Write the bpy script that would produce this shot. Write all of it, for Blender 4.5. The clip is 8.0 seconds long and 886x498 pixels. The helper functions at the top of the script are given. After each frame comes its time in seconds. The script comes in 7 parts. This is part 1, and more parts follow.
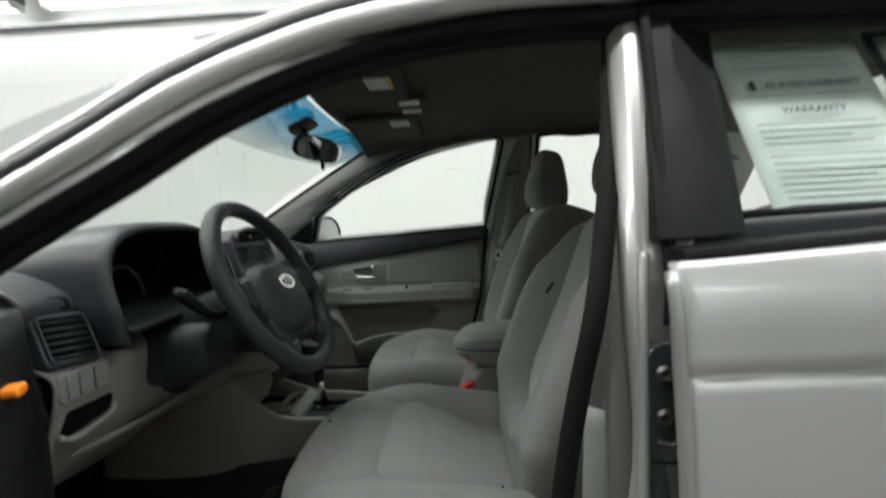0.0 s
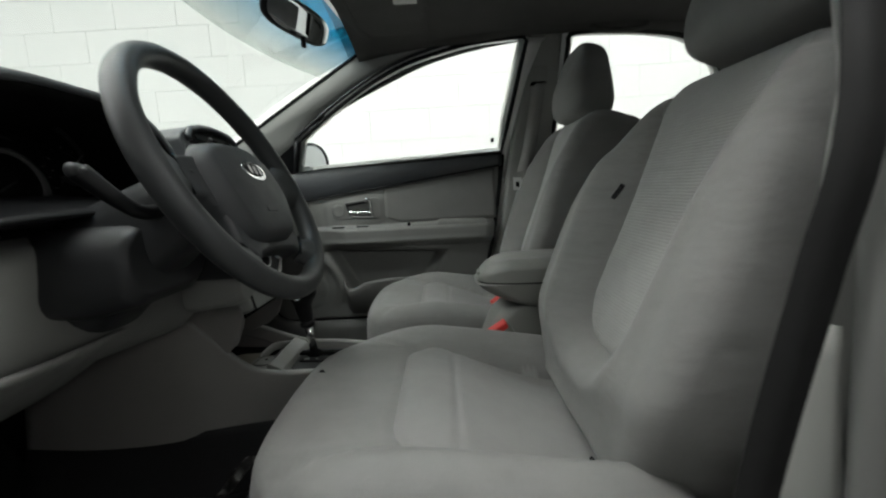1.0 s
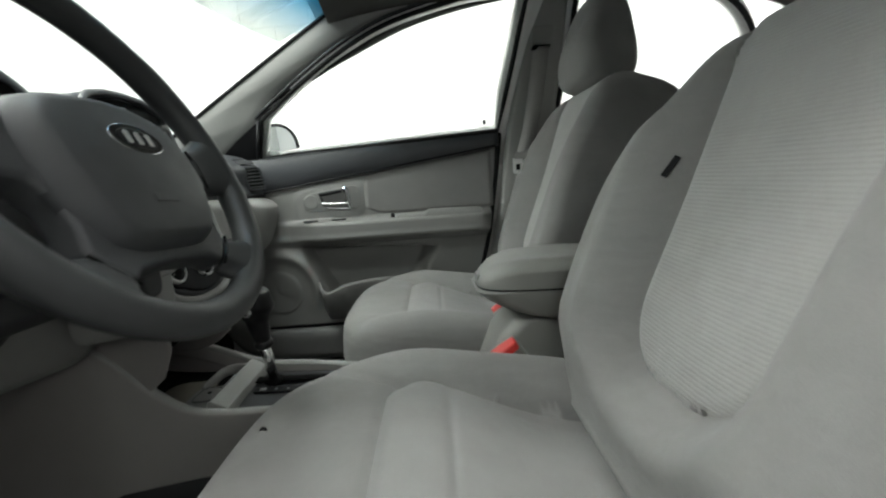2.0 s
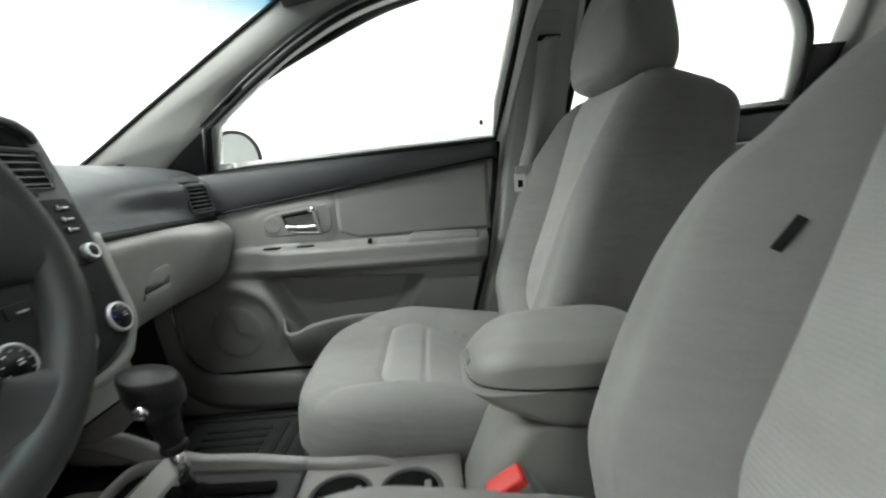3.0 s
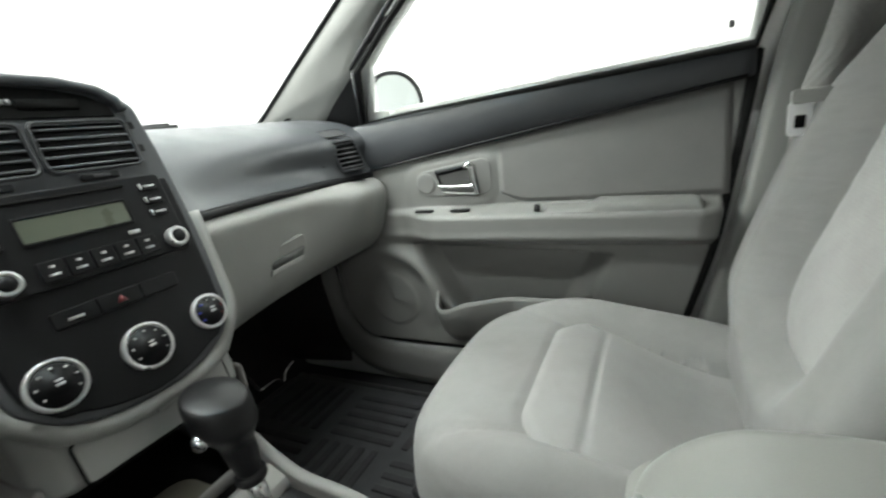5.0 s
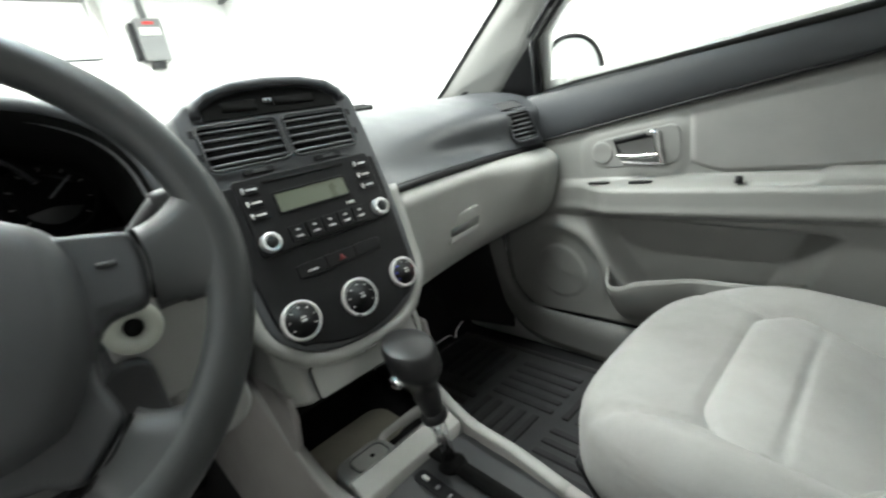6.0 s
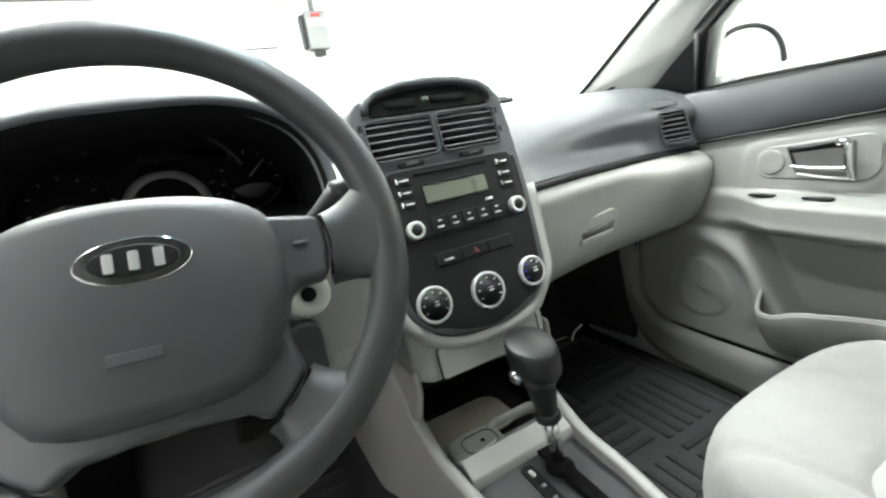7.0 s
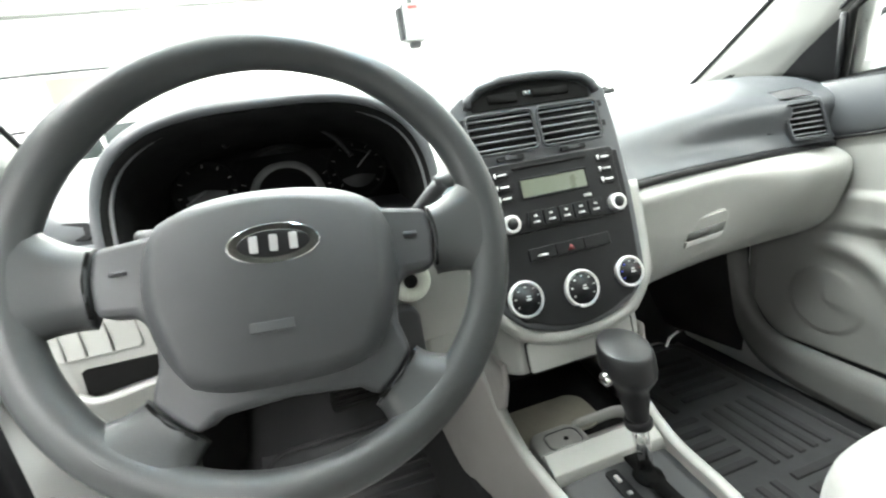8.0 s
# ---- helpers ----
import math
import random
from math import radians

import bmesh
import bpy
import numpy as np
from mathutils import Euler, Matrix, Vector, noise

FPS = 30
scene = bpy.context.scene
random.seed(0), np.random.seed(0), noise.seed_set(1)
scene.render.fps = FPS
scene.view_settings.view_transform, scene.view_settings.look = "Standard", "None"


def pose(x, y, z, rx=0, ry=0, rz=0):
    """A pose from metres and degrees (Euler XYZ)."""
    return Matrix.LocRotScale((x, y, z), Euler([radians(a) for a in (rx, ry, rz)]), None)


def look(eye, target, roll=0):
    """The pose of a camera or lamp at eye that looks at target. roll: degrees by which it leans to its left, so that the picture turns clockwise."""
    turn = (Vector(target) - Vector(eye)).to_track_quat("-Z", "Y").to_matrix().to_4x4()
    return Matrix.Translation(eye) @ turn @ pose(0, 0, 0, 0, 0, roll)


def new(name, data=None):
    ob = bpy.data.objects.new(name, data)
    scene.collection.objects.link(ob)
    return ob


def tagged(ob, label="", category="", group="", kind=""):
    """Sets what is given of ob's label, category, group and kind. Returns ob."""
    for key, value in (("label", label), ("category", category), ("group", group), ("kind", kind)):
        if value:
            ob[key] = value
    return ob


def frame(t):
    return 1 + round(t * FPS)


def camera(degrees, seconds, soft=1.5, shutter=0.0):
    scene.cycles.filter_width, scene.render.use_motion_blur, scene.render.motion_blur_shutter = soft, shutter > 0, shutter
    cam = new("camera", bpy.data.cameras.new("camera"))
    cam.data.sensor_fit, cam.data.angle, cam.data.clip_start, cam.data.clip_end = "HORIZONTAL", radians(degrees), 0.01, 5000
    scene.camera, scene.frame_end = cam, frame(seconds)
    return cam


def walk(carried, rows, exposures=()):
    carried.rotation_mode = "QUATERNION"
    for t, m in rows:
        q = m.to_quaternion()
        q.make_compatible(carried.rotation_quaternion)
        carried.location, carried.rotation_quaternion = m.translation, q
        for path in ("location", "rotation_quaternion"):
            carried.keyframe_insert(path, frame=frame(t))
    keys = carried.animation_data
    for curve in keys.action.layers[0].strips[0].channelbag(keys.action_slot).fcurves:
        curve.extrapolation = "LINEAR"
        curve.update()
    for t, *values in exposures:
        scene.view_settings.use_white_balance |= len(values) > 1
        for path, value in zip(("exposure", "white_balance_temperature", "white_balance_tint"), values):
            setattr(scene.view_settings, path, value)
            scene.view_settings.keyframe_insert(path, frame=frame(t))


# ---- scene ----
cam = camera(90.95, 8.0, soft=2.2, shutter=0.4)
PATH = [
    (0, (0.5397, -1.2701, 1.0100), (0.4880, 0.7257, 0.8911), -2.99),
    (0.5, (0.4781, -1.1470, 0.9250), (0.5159, 0.8248, 0.5926), -2.30),
    (1, (0.4527, -1.0007, 0.8627), (0.4440, 0.9805, 0.5892), -3.17),
    (1.5, (0.4486, -0.8916, 0.8356), (0.4664, 1.0863, 0.5397), -3.78),
    (3, (0.4967, -0.5410, 0.9057), (0.5317, 1.4288, 0.5614), -4.35),
    (3.5, (0.5219, -0.4114, 0.9284), (0.4960, 1.5560, 0.5701), -5.13),
    (4, (0.5370, -0.3142, 0.9369), (0.2813, 1.6101, 0.4553), -3.17),
    (5.5, (0.5369, -0.2392, 0.9154), (-0.6411, 1.2839, 0.3743), -10.38),
    (6, (0.5280, -0.2668, 0.9369), (-0.9157, 0.9955, 0.3691), -10.98),
    (6.5, (0.5261, -0.2844, 0.9549), (-1.1077, 0.7484, 0.4408), -9.87),
    (7, (0.5271, -0.2919, 0.9585), (-1.2126, 0.5371, 0.4233), -8.92),
    (7.5, (0.5310, -0.2995, 0.9606), (-1.2824, 0.3399, 0.4106), -8.92),
    (8, (0.5308, -0.3115, 0.9676), (-1.3394, 0.1681, 0.4459), -8.84),
]
EXPOSURES = [(0.0, -0.35), (0.5, -0.85), (1.0, -0.05), (1.5, 0.35), (3.0, 1.05), (4.0, 1.15), (5.5, 1.5), (7.0, 2.2), (8.0, 2.75)]
walk(cam, [(t, look(eye, target, roll)) for t, eye, target, roll in PATH], EXPOSURES)

# ---- world and lamps: a closed, white-painted workshop lit by rows of fluorescent tubes ----
world = bpy.data.worlds.new("workshop_air")
scene.world = world
world.use_nodes = True
world.node_tree.nodes["Background"].inputs["Color"].default_value = (0.8, 0.9, 1.0, 1)
world.node_tree.nodes["Background"].inputs["Strength"].default_value = 0.02

# rows of tubes: y of the row, x of its first and last fitting, lamp power
# rows y = 0 and -5.2 are unseen, added to light walls and door
ROWS = ((1.88, -3.5, 3.1, 34), (0.0, -3.5, 3.1, 250), (-1.2, -3.5, 3.1, 125), (-5.2, 0.9, 3.1, 60))
ROW_Z = 2.74


def row_lamp(y, x0, x1, watts):
    data = bpy.data.lights.new("tube_row_lamp", "AREA")
    data.shape, data.size, data.size_y = "RECTANGLE", x1 - x0 + 2.0, 0.14
    data.energy, data.color = watts, (0.985, 1.0, 0.975)
    ob = new("tube_row_lamp", data)
    ob.matrix_world = look(((x0 + x1) / 2, y, ROW_Z - 0.075), ((x0 + x1) / 2, y, 0))
    return ob


for row in ROWS:
    row_lamp(*row)

# ---- materials ----
def node_mat(name):
    m = bpy.data.materials.new(name)
    m.use_nodes = True
    nt = m.node_tree
    return m, nt, nt.nodes["Principled BSDF"]


def coords(nt, scale=1.0):
    tc = nt.nodes.new("ShaderNodeTexCoord")
    mp = nt.nodes.new("ShaderNodeMapping")
    mp.inputs["Scale"].default_value = (scale, scale, scale) if not isinstance(scale, tuple) else scale
    nt.links.new(tc.outputs["Object"], mp.inputs["Vector"])
    return mp.outputs["Vector"]


def noise_tex(nt, vec, scale, detail=4, rough=0.55):
    n = nt.nodes.new("ShaderNodeTexNoise")
    n.inputs["Scale"].default_value = scale
    n.inputs["Detail"].default_value = detail
    n.inputs["Roughness"].default_value = rough
    nt.links.new(vec, n.inputs["Vector"])
    return n.outputs["Fac"]


def ramp(nt, fac, a, b, lo=0.3, hi=0.7):
    r = nt.nodes.new("ShaderNodeValToRGB")
    r.color_ramp.elements[0].position, r.color_ramp.elements[1].position = lo, hi
    r.color_ramp.elements[0].color, r.color_ramp.elements[1].color = (*a, 1), (*b, 1)
    nt.links.new(fac, r.inputs["Fac"])
    return r.outputs["Color"]


def mix_rgb(nt, fac, a, b, mode="MIX"):
    mx = nt.nodes.new("ShaderNodeMix")
    mx.data_type, mx.blend_type = "RGBA", mode
    if isinstance(fac, float):
        mx.inputs["Factor"].default_value = fac
    else:
        nt.links.new(fac, mx.inputs["Factor"])
    nt.links.new(a, mx.inputs["A"])
    nt.links.new(b, mx.inputs["B"])
    return mx.outputs["Result"]


def bumped(nt, bsdf, height, strength, distance):
    b = nt.nodes.new("ShaderNodeBump")
    b.inputs["Strength"].default_value, b.inputs["Distance"].default_value = strength, distance
    nt.links.new(height, b.inputs["Height"])
    nt.links.new(b.outputs["Normal"], bsdf.inputs["Normal"])


def scaled(c, k):
    return tuple(min(1.0, v * k) for v in c)


def surface(name, color, rough=0.5, metal=0.0, grain=700.0, relief=0.15, depth=0.0006, vary=0.10, patch=9.0, coat=0.0, spec=0.5):
    """A painted, moulded or cast surface: colour drifting in patches, a fine grain in relief, roughness worn in places."""
    m, nt, b = node_mat(name)
    vec = coords(nt)
    big = noise_tex(nt, vec, patch, 5)
    fine = noise_tex(nt, vec, grain, 2)
    base = ramp(nt, big, scaled(color, 1 - vary), scaled(color, 1 + vary))
    speck = ramp(nt, fine, scaled(color, 1 - 0.7 * vary), scaled(color, 1 + 0.7 * vary))
    nt.links.new(mix_rgb(nt, 0.4, base, speck), b.inputs["Base Color"])
    r = ramp(nt, noise_tex(nt, vec, patch * 2.3, 6), (rough * 0.85,) * 3, (min(1, rough * 1.15),) * 3)
    nt.links.new(r, b.inputs["Roughness"])
    b.inputs["Metallic"].default_value = metal
    b.inputs["Specular IOR Level"].default_value = spec
    b.inputs["Coat Weight"].default_value = coat
    b.inputs["Coat Roughness"].default_value = 0.06
    if relief:
        bumped(nt, b, fine, relief, depth)
    return m


def cloth(name, color, nap=1500.0, ribs=0.0, axis="X", sheen=0.12, crease=0.0):
    """Short-pile seat cloth: pile speckle, brushed patches, a soft sheen; ribs gives fine woven lines."""
    m, nt, b = node_mat(name)
    vec = coords(nt)
    pile = noise_tex(nt, vec, nap, 3, 0.7)
    brush = noise_tex(nt, vec, 14.0, 5, 0.6)
    stain = noise_tex(nt, vec, 4.0, 6, 0.65)
    c = mix_rgb(nt, 0.5, ramp(nt, brush, scaled(color, 0.84), scaled(color, 1.13)), ramp(nt, pile, scaled(color, 0.62), scaled(color, 1.32)))
    c = mix_rgb(nt, 0.25, c, ramp(nt, stain, (color[0] * 0.80, color[1] * 0.72, color[2] * 0.73), scaled(color, 1.05), 0.32, 0.5))
    nt.links.new(c, b.inputs["Base Color"])
    b.inputs["Roughness"].default_value = 0.95
    b.inputs["Specular IOR Level"].default_value = 0.15
    b.inputs["Sheen Weight"].default_value = sheen
    b.inputs["Sheen Roughness"].default_value = 0.5
    height = pile
    if ribs:
        w = nt.nodes.new("ShaderNodeTexWave")
        w.bands_direction = axis
        w.inputs["Scale"].default_value = ribs
        w.inputs["Distortion"].default_value = 1.2
        w.inputs["Detail"].default_value = 2
        nt.links.new(vec, w.inputs["Vector"])
        ad = nt.nodes.new("ShaderNodeMath")
        ad.operation = "ADD"
        nt.links.new(w.outputs["Fac"], ad.inputs[0])
        nt.links.new(pile, ad.inputs[1])
        height = ad.outputs[0]
    if crease:
        # shallow pulls and dents in the stretched cloth
        pull = noise_tex(nt, coords(nt, (9.0, 9.0, 26.0)), 1.0, 3, 0.5)
        ml = nt.nodes.new("ShaderNodeMath")
        ml.operation, ml.inputs[1].default_value = "MULTIPLY_ADD", crease
        nt.links.new(pull, ml.inputs[0])
        nt.links.new(height, ml.inputs[2])
        height = ml.outputs[0]
    bumped(nt, b, height, 0.35, 0.0012)
    return m


def pane(name, tint, gloss=1.0):
    """Clear sheet glass: tinted see-through with a mirror-like surface by Fresnel."""
    m = bpy.data.materials.new(name)
    m.use_nodes = True
    nt = m.node_tree
    nt.nodes.clear()
    out = nt.nodes.new("ShaderNodeOutputMaterial")
    tr = nt.nodes.new("ShaderNodeBsdfTransparent")
    gl = nt.nodes.new("ShaderNodeBsdfGlossy")
    mx = nt.nodes.new("ShaderNodeMixShader")
    lw = nt.nodes.new("ShaderNodeLayerWeight")
    lw.inputs["Blend"].default_value = 0.5
    pw = nt.nodes.new("ShaderNodeMath")
    pw.operation, pw.inputs[1].default_value = "POWER", 4.0
    nt.links.new(lw.outputs["Facing"], pw.inputs[0])
    fr = nt.nodes.new("ShaderNodeMath")
    fr.operation, fr.inputs[1].default_value, fr.inputs[2].default_value = "MULTIPLY_ADD", 0.55, 0.045
    nt.links.new(pw.outputs[0], fr.inputs[0])
    gl.inputs["Roughness"].default_value = 0.005
    gl.inputs["Color"].default_value = (gloss, gloss, gloss, 1)
    tr.inputs["Color"].default_value = (*tint, 1)
    nt.links.new(fr.outputs[0], mx.inputs[0])
    nt.links.new(tr.outputs[0], mx.inputs[1])
    nt.links.new(gl.outputs[0], mx.inputs[2])
    nt.links.new(mx.outputs[0], out.inputs[0])
    return m, nt, tr


def glow(name, color, strength):
    m, nt, b = node_mat(name)
    b.inputs["Base Color"].default_value = (*color, 1)
    b.inputs["Emission Color"].default_value = (*color, 1)
    b.inputs["Emission Strength"].default_value = strength
    return m


SEAT = cloth("grey_seat_velour", (0.225, 0.222, 0.218), crease=14.0)
SEAT_RIB = cloth("ribbed_seat_cloth", (0.31, 0.307, 0.30), ribs=70.0, axis="Z", crease=16.0)
SEAT_FLAT = cloth("cushion_insert_cloth", (0.272, 0.268, 0.264), crease=14.0)
DOOR_CLOTH = cloth("door_insert_cloth", (0.19, 0.188, 0.182), nap=1100)
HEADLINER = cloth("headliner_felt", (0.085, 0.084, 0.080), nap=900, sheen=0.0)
CARPET = cloth("black_carpet", (0.024, 0.024, 0.025), nap=500, sheen=0.0)
LIGHT = surface("light_grey_plastic", (0.25, 0.25, 0.24), 0.55, grain=900, relief=0.25, vary=0.06)
LIGHT2 = surface("armrest_grey_vinyl", (0.235, 0.235, 0.222), 0.42, grain=700, relief=0.3, vary=0.07)
TAUPE = surface("console_warm_grey_plastic", (0.235, 0.222, 0.215), 0.55, grain=900, relief=0.25, vary=0.06)
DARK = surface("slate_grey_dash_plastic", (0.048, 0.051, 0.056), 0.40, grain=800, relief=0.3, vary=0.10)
MID = surface("mid_grey_bezel_plastic", (0.022, 0.023, 0.025), 0.5, grain=900, relief=0.15, vary=0.06)
LEVERCUP = surface("handle_recess_grey", (0.058, 0.058, 0.056), 0.5, grain=900, relief=0.15)
KNOB = surface("selector_knob_black_leather", (0.012, 0.012, 0.013), 0.34, grain=700, relief=0.4, vary=0.12, spec=0.3)
WHEEL = surface("steering_wheel_grey_vinyl", (0.032, 0.034, 0.035), 0.45, grain=1100, relief=0.3, vary=0.12, spec=0.35)
PAD = surface("airbag_cover_grey_plastic", (0.036, 0.038, 0.041), 0.55, grain=1300, relief=0.3, vary=0.06)
DTRIM = surface("door_trim_grey_plastic", (0.175, 0.175, 0.168), 0.55, grain=900, relief=0.25, vary=0.07)
LINER = surface("worn_beige_liner", (0.20, 0.19, 0.155), 0.6, grain=300, relief=0.2, vary=0.2, patch=12)
TREAD = surface("sill_trim_grey_plastic", (0.12, 0.12, 0.115), 0.55, grain=900, relief=0.25, vary=0.08)
VENTSLAT = surface("vent_slat_grey_plastic", (0.105, 0.108, 0.112), 0.45, grain=900, relief=0.1, vary=0.08)
DIAL = surface("dark_grey_dial_face", (0.022, 0.022, 0.023), 0.6, relief=0.0, vary=0.1)
DIALRING = surface("grey_dial_band", (0.085, 0.085, 0.086), 0.5, relief=0.0, vary=0.1)
BLACK = surface("satin_black_plastic", (0.007, 0.007, 0.008), 0.5, grain=900, relief=0.1, vary=0.15, spec=0.2)
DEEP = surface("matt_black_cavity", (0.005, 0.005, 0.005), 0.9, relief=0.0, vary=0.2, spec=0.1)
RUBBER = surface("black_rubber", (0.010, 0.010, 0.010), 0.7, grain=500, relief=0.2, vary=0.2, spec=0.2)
MAT_BASE = surface("dark_grey_rubber_mat", (0.026, 0.026, 0.028), 0.6, grain=400, relief=0.25, vary=0.25)
MAT = surface("black_rubber_mat", (0.014, 0.014, 0.015), 0.65, grain=400, relief=0.25, vary=0.25)
PAINT = surface("silver_metallic_paint", (0.72, 0.72, 0.715), 0.32, metal=0.5, grain=2500, relief=0.0, vary=0.015, patch=2.0, coat=0.9)
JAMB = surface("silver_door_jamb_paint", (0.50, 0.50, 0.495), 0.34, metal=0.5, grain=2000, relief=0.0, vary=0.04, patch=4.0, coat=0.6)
CHROME = surface("chrome", (0.78, 0.78, 0.78), 0.10, metal=1.0, relief=0.0, vary=0.03)
PLATED = surface("brushed_plated_steel", (0.66, 0.66, 0.66), 0.35, metal=0.25, relief=0.05, vary=0.04)
SILVER = surface("satin_silver_trim", (0.62, 0.62, 0.62), 0.32, metal=0.7, relief=0.05, vary=0.04)
WORN = surface("dull_greasy_steel", (0.15, 0.148, 0.142), 0.45, metal=0.9, grain=160, relief=0.3, vary=0.3)
STEEL = surface("worn_steel", (0.45, 0.44, 0.42), 0.35, metal=1.0, grain=120, relief=0.2, vary=0.2)
RED = surface("red_buckle_plastic", (0.62, 0.035, 0.03), 0.4, relief=0.05, vary=0.06)
ORANGE = surface("amber_reflector", (0.75, 0.22, 0.02), 0.2, relief=0.05, vary=0.1)
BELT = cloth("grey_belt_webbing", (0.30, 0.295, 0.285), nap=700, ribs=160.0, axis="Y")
PAPER = surface("pale_green_paper", (0.76, 0.85, 0.81), 0.8, grain=300, relief=0.05, vary=0.03)
WHITE_PAPER = surface("white_label_paper", (0.72, 0.72, 0.69), 0.7, grain=300, relief=0.05, vary=0.05)
YELLOW = surface("yellow_label_print", (0.72, 0.60, 0.10), 0.7, relief=0.0, vary=0.05)
INK = surface("dark_print", (0.05, 0.06, 0.06), 0.8, relief=0.0, vary=0.1)
PALE_INK = surface("faint_grey_print", (0.30, 0.36, 0.34), 0.8, relief=0.0, vary=0.1)
WHITE_MARK = surface("white_marking", (0.46, 0.46, 0.45), 0.6, relief=0.0, vary=0.03)
BLUE_MARK = surface("blue_marking", (0.03, 0.05, 0.55), 0.5, relief=0.0, vary=0.03)
RED_MARK = surface("red_marking", (0.12, 0.009, 0.010), 0.5, relief=0.0, vary=0.03)
LOCK = surface("pale_lock_ring", (0.42, 0.43, 0.38), 0.5, relief=0.0, vary=0.08)
LCD = surface("olive_grey_display", (0.105, 0.116, 0.088), 0.3, relief=0.0, vary=0.04)
WALL = surface("white_wall_paint", (0.78, 0.785, 0.77), 0.7, grain=130, relief=0.25, depth=0.002, vary=0.04, patch=1.4)
# assumed grey for the two walls out of view, to weaken bounced light
GREY_WALL = surface("dim_bounce_wall_grey", (0.42, 0.43, 0.42), 0.7, grain=130, relief=0.25, depth=0.002, vary=0.05, patch=1.4)
CEIL = surface("white_ceiling_paint", (0.74, 0.74, 0.73), 0.8, grain=90, relief=0.2, vary=0.04, patch=1.2)
CONCRETE = surface("sealed_grey_concrete", (0.11, 0.108, 0.104), 0.5, grain=60, relief=0.2, vary=0.18, patch=1.6)
PANE_DARK = surface("dark_window_glass", (0.035, 0.042, 0.042), 0.12, relief=0.0, vary=0.1)
DOORPANEL = surface("white_sectional_door_paint", (0.74, 0.75, 0.73), 0.55, grain=200, relief=0.1, vary=0.04, patch=2)
CABINET = surface("beige_board", (0.30, 0.29, 0.235), 0.5, grain=300, relief=0.1, vary=0.08, patch=3)
GREY_BOX = surface("grey_steel_box", (0.17, 0.175, 0.175), 0.5, grain=300, relief=0.1, vary=0.1, patch=6)
TUBE = glow("fluorescent_tube", (0.95, 1.0, 0.97), 6.0)
GLASS, _, _ = pane("side_window_glass", (0.88, 0.91, 0.89))
SHIELD, _, _ = pane("windshield_glass", (0.72, 0.755, 0.735))
MIRROR = surface("mirror_glass", (0.62, 0.64, 0.65), 0.02, metal=1.0, relief=0.0, vary=0.01)
GAUGE_GLASS, _, _ = pane("instrument_lens", (0.75, 0.75, 0.75), 0.35)
BAND, band_nt, band_tr = pane("blue_sun_band_glass", (0.1, 0.45, 0.75))
band_vec = band_nt.nodes.new("ShaderNodeTexCoord")
band_sep = band_nt.nodes.new("ShaderNodeSeparateXYZ")
band_nt.links.new(band_vec.outputs["Object"], band_sep.inputs[0])
band_map = band_nt.nodes.new("ShaderNodeMapRange")
band_map.inputs["From Min"].default_value, band_map.inputs["From Max"].default_value = 1.270, 1.325
band_nt.links.new(band_sep.outputs["Z"], band_map.inputs["Value"])
band_nt.links.new(ramp(band_nt, band_map.outputs[0], (0.72, 0.755, 0.735), (0.015, 0.27, 0.50), 0.0, 1.0), band_tr.inputs["Color"])

# ---- helpers for building ----
BASE = {}


def sstep(a, b, t):
    t = max(0.0, min(1.0, (t - a) / (b - a)))
    return t * t * (3 - 2 * t)


def thing(name, label, category, at=(0, 0, 0), group="", kind=""):
    ob = new(name)
    ob.empty_display_size = 0.1
    ob.location = at
    BASE[ob] = Vector(at)
    return tagged(ob, label, category, group, kind)


def finish(name, bm, mat, smooth=True):
    bmesh.ops.recalc_face_normals(bm, faces=bm.faces[:])
    me = bpy.data.meshes.new(name)
    bm.to_mesh(me)
    bm.free()
    mats = mat if isinstance(mat, (list, tuple)) else [mat]
    for m in mats:
        me.materials.append(m)
    for p in me.polygons:
        p.use_smooth = smooth
    return me


def part(name, bm, mat, parent, label="", smooth=True, bevel=0.0, solid=0.0, angle=0.6):
    """Links a bmesh, in the world's metres, as one mesh under a thing or a part."""
    ob = new(name, finish(name, bm, mat, smooth))
    ob.parent = parent
    ob.location = -BASE.get(parent, Vector())
    if solid:
        s = ob.modifiers.new("solid", "SOLIDIFY")
        s.thickness, s.offset = solid, 0.0
    if bevel:
        b = ob.modifiers.new("bevel", "BEVEL")
        b.width, b.segments, b.limit_method, b.angle_limit = bevel, 2, "ANGLE", angle
        b.harden_normals = False
    if smooth and bevel:
        w = ob.modifiers.new("normals", "WEIGHTED_NORMAL")
        w.keep_sharp = False
    return tagged(ob, label)


def solo(name, bm, mat, label, category, kind="", smooth=True, bevel=0.0, group=""):
    ob = new(name, finish(name, bm, mat, smooth))
    if bevel:
        b = ob.modifiers.new("bevel", "BEVEL")
        b.width, b.segments, b.limit_method, b.angle_limit = bevel, 2, "ANGLE", 0.6
    BASE[ob] = Vector()
    return tagged(ob, label, category, group, kind)


def box(bm, x0, x1, y0, y1, z0, z1, m=None):
    v = [Vector((x, y, z)) for x in (x0, x1) for y in (y0, y1) for z in (z0, z1)]
    if m is not None:
        v = [m @ p for p in v]
    v = [bm.verts.new(p) for p in v]
    for f in ((0, 1, 3, 2), (4, 6, 7, 5), (0, 4, 5, 1), (2, 3, 7, 6), (0, 2, 6, 4), (1, 5, 7, 3)):
        bm.faces.new([v[i] for i in f])
    return bm


def nb():
    return bmesh.new()


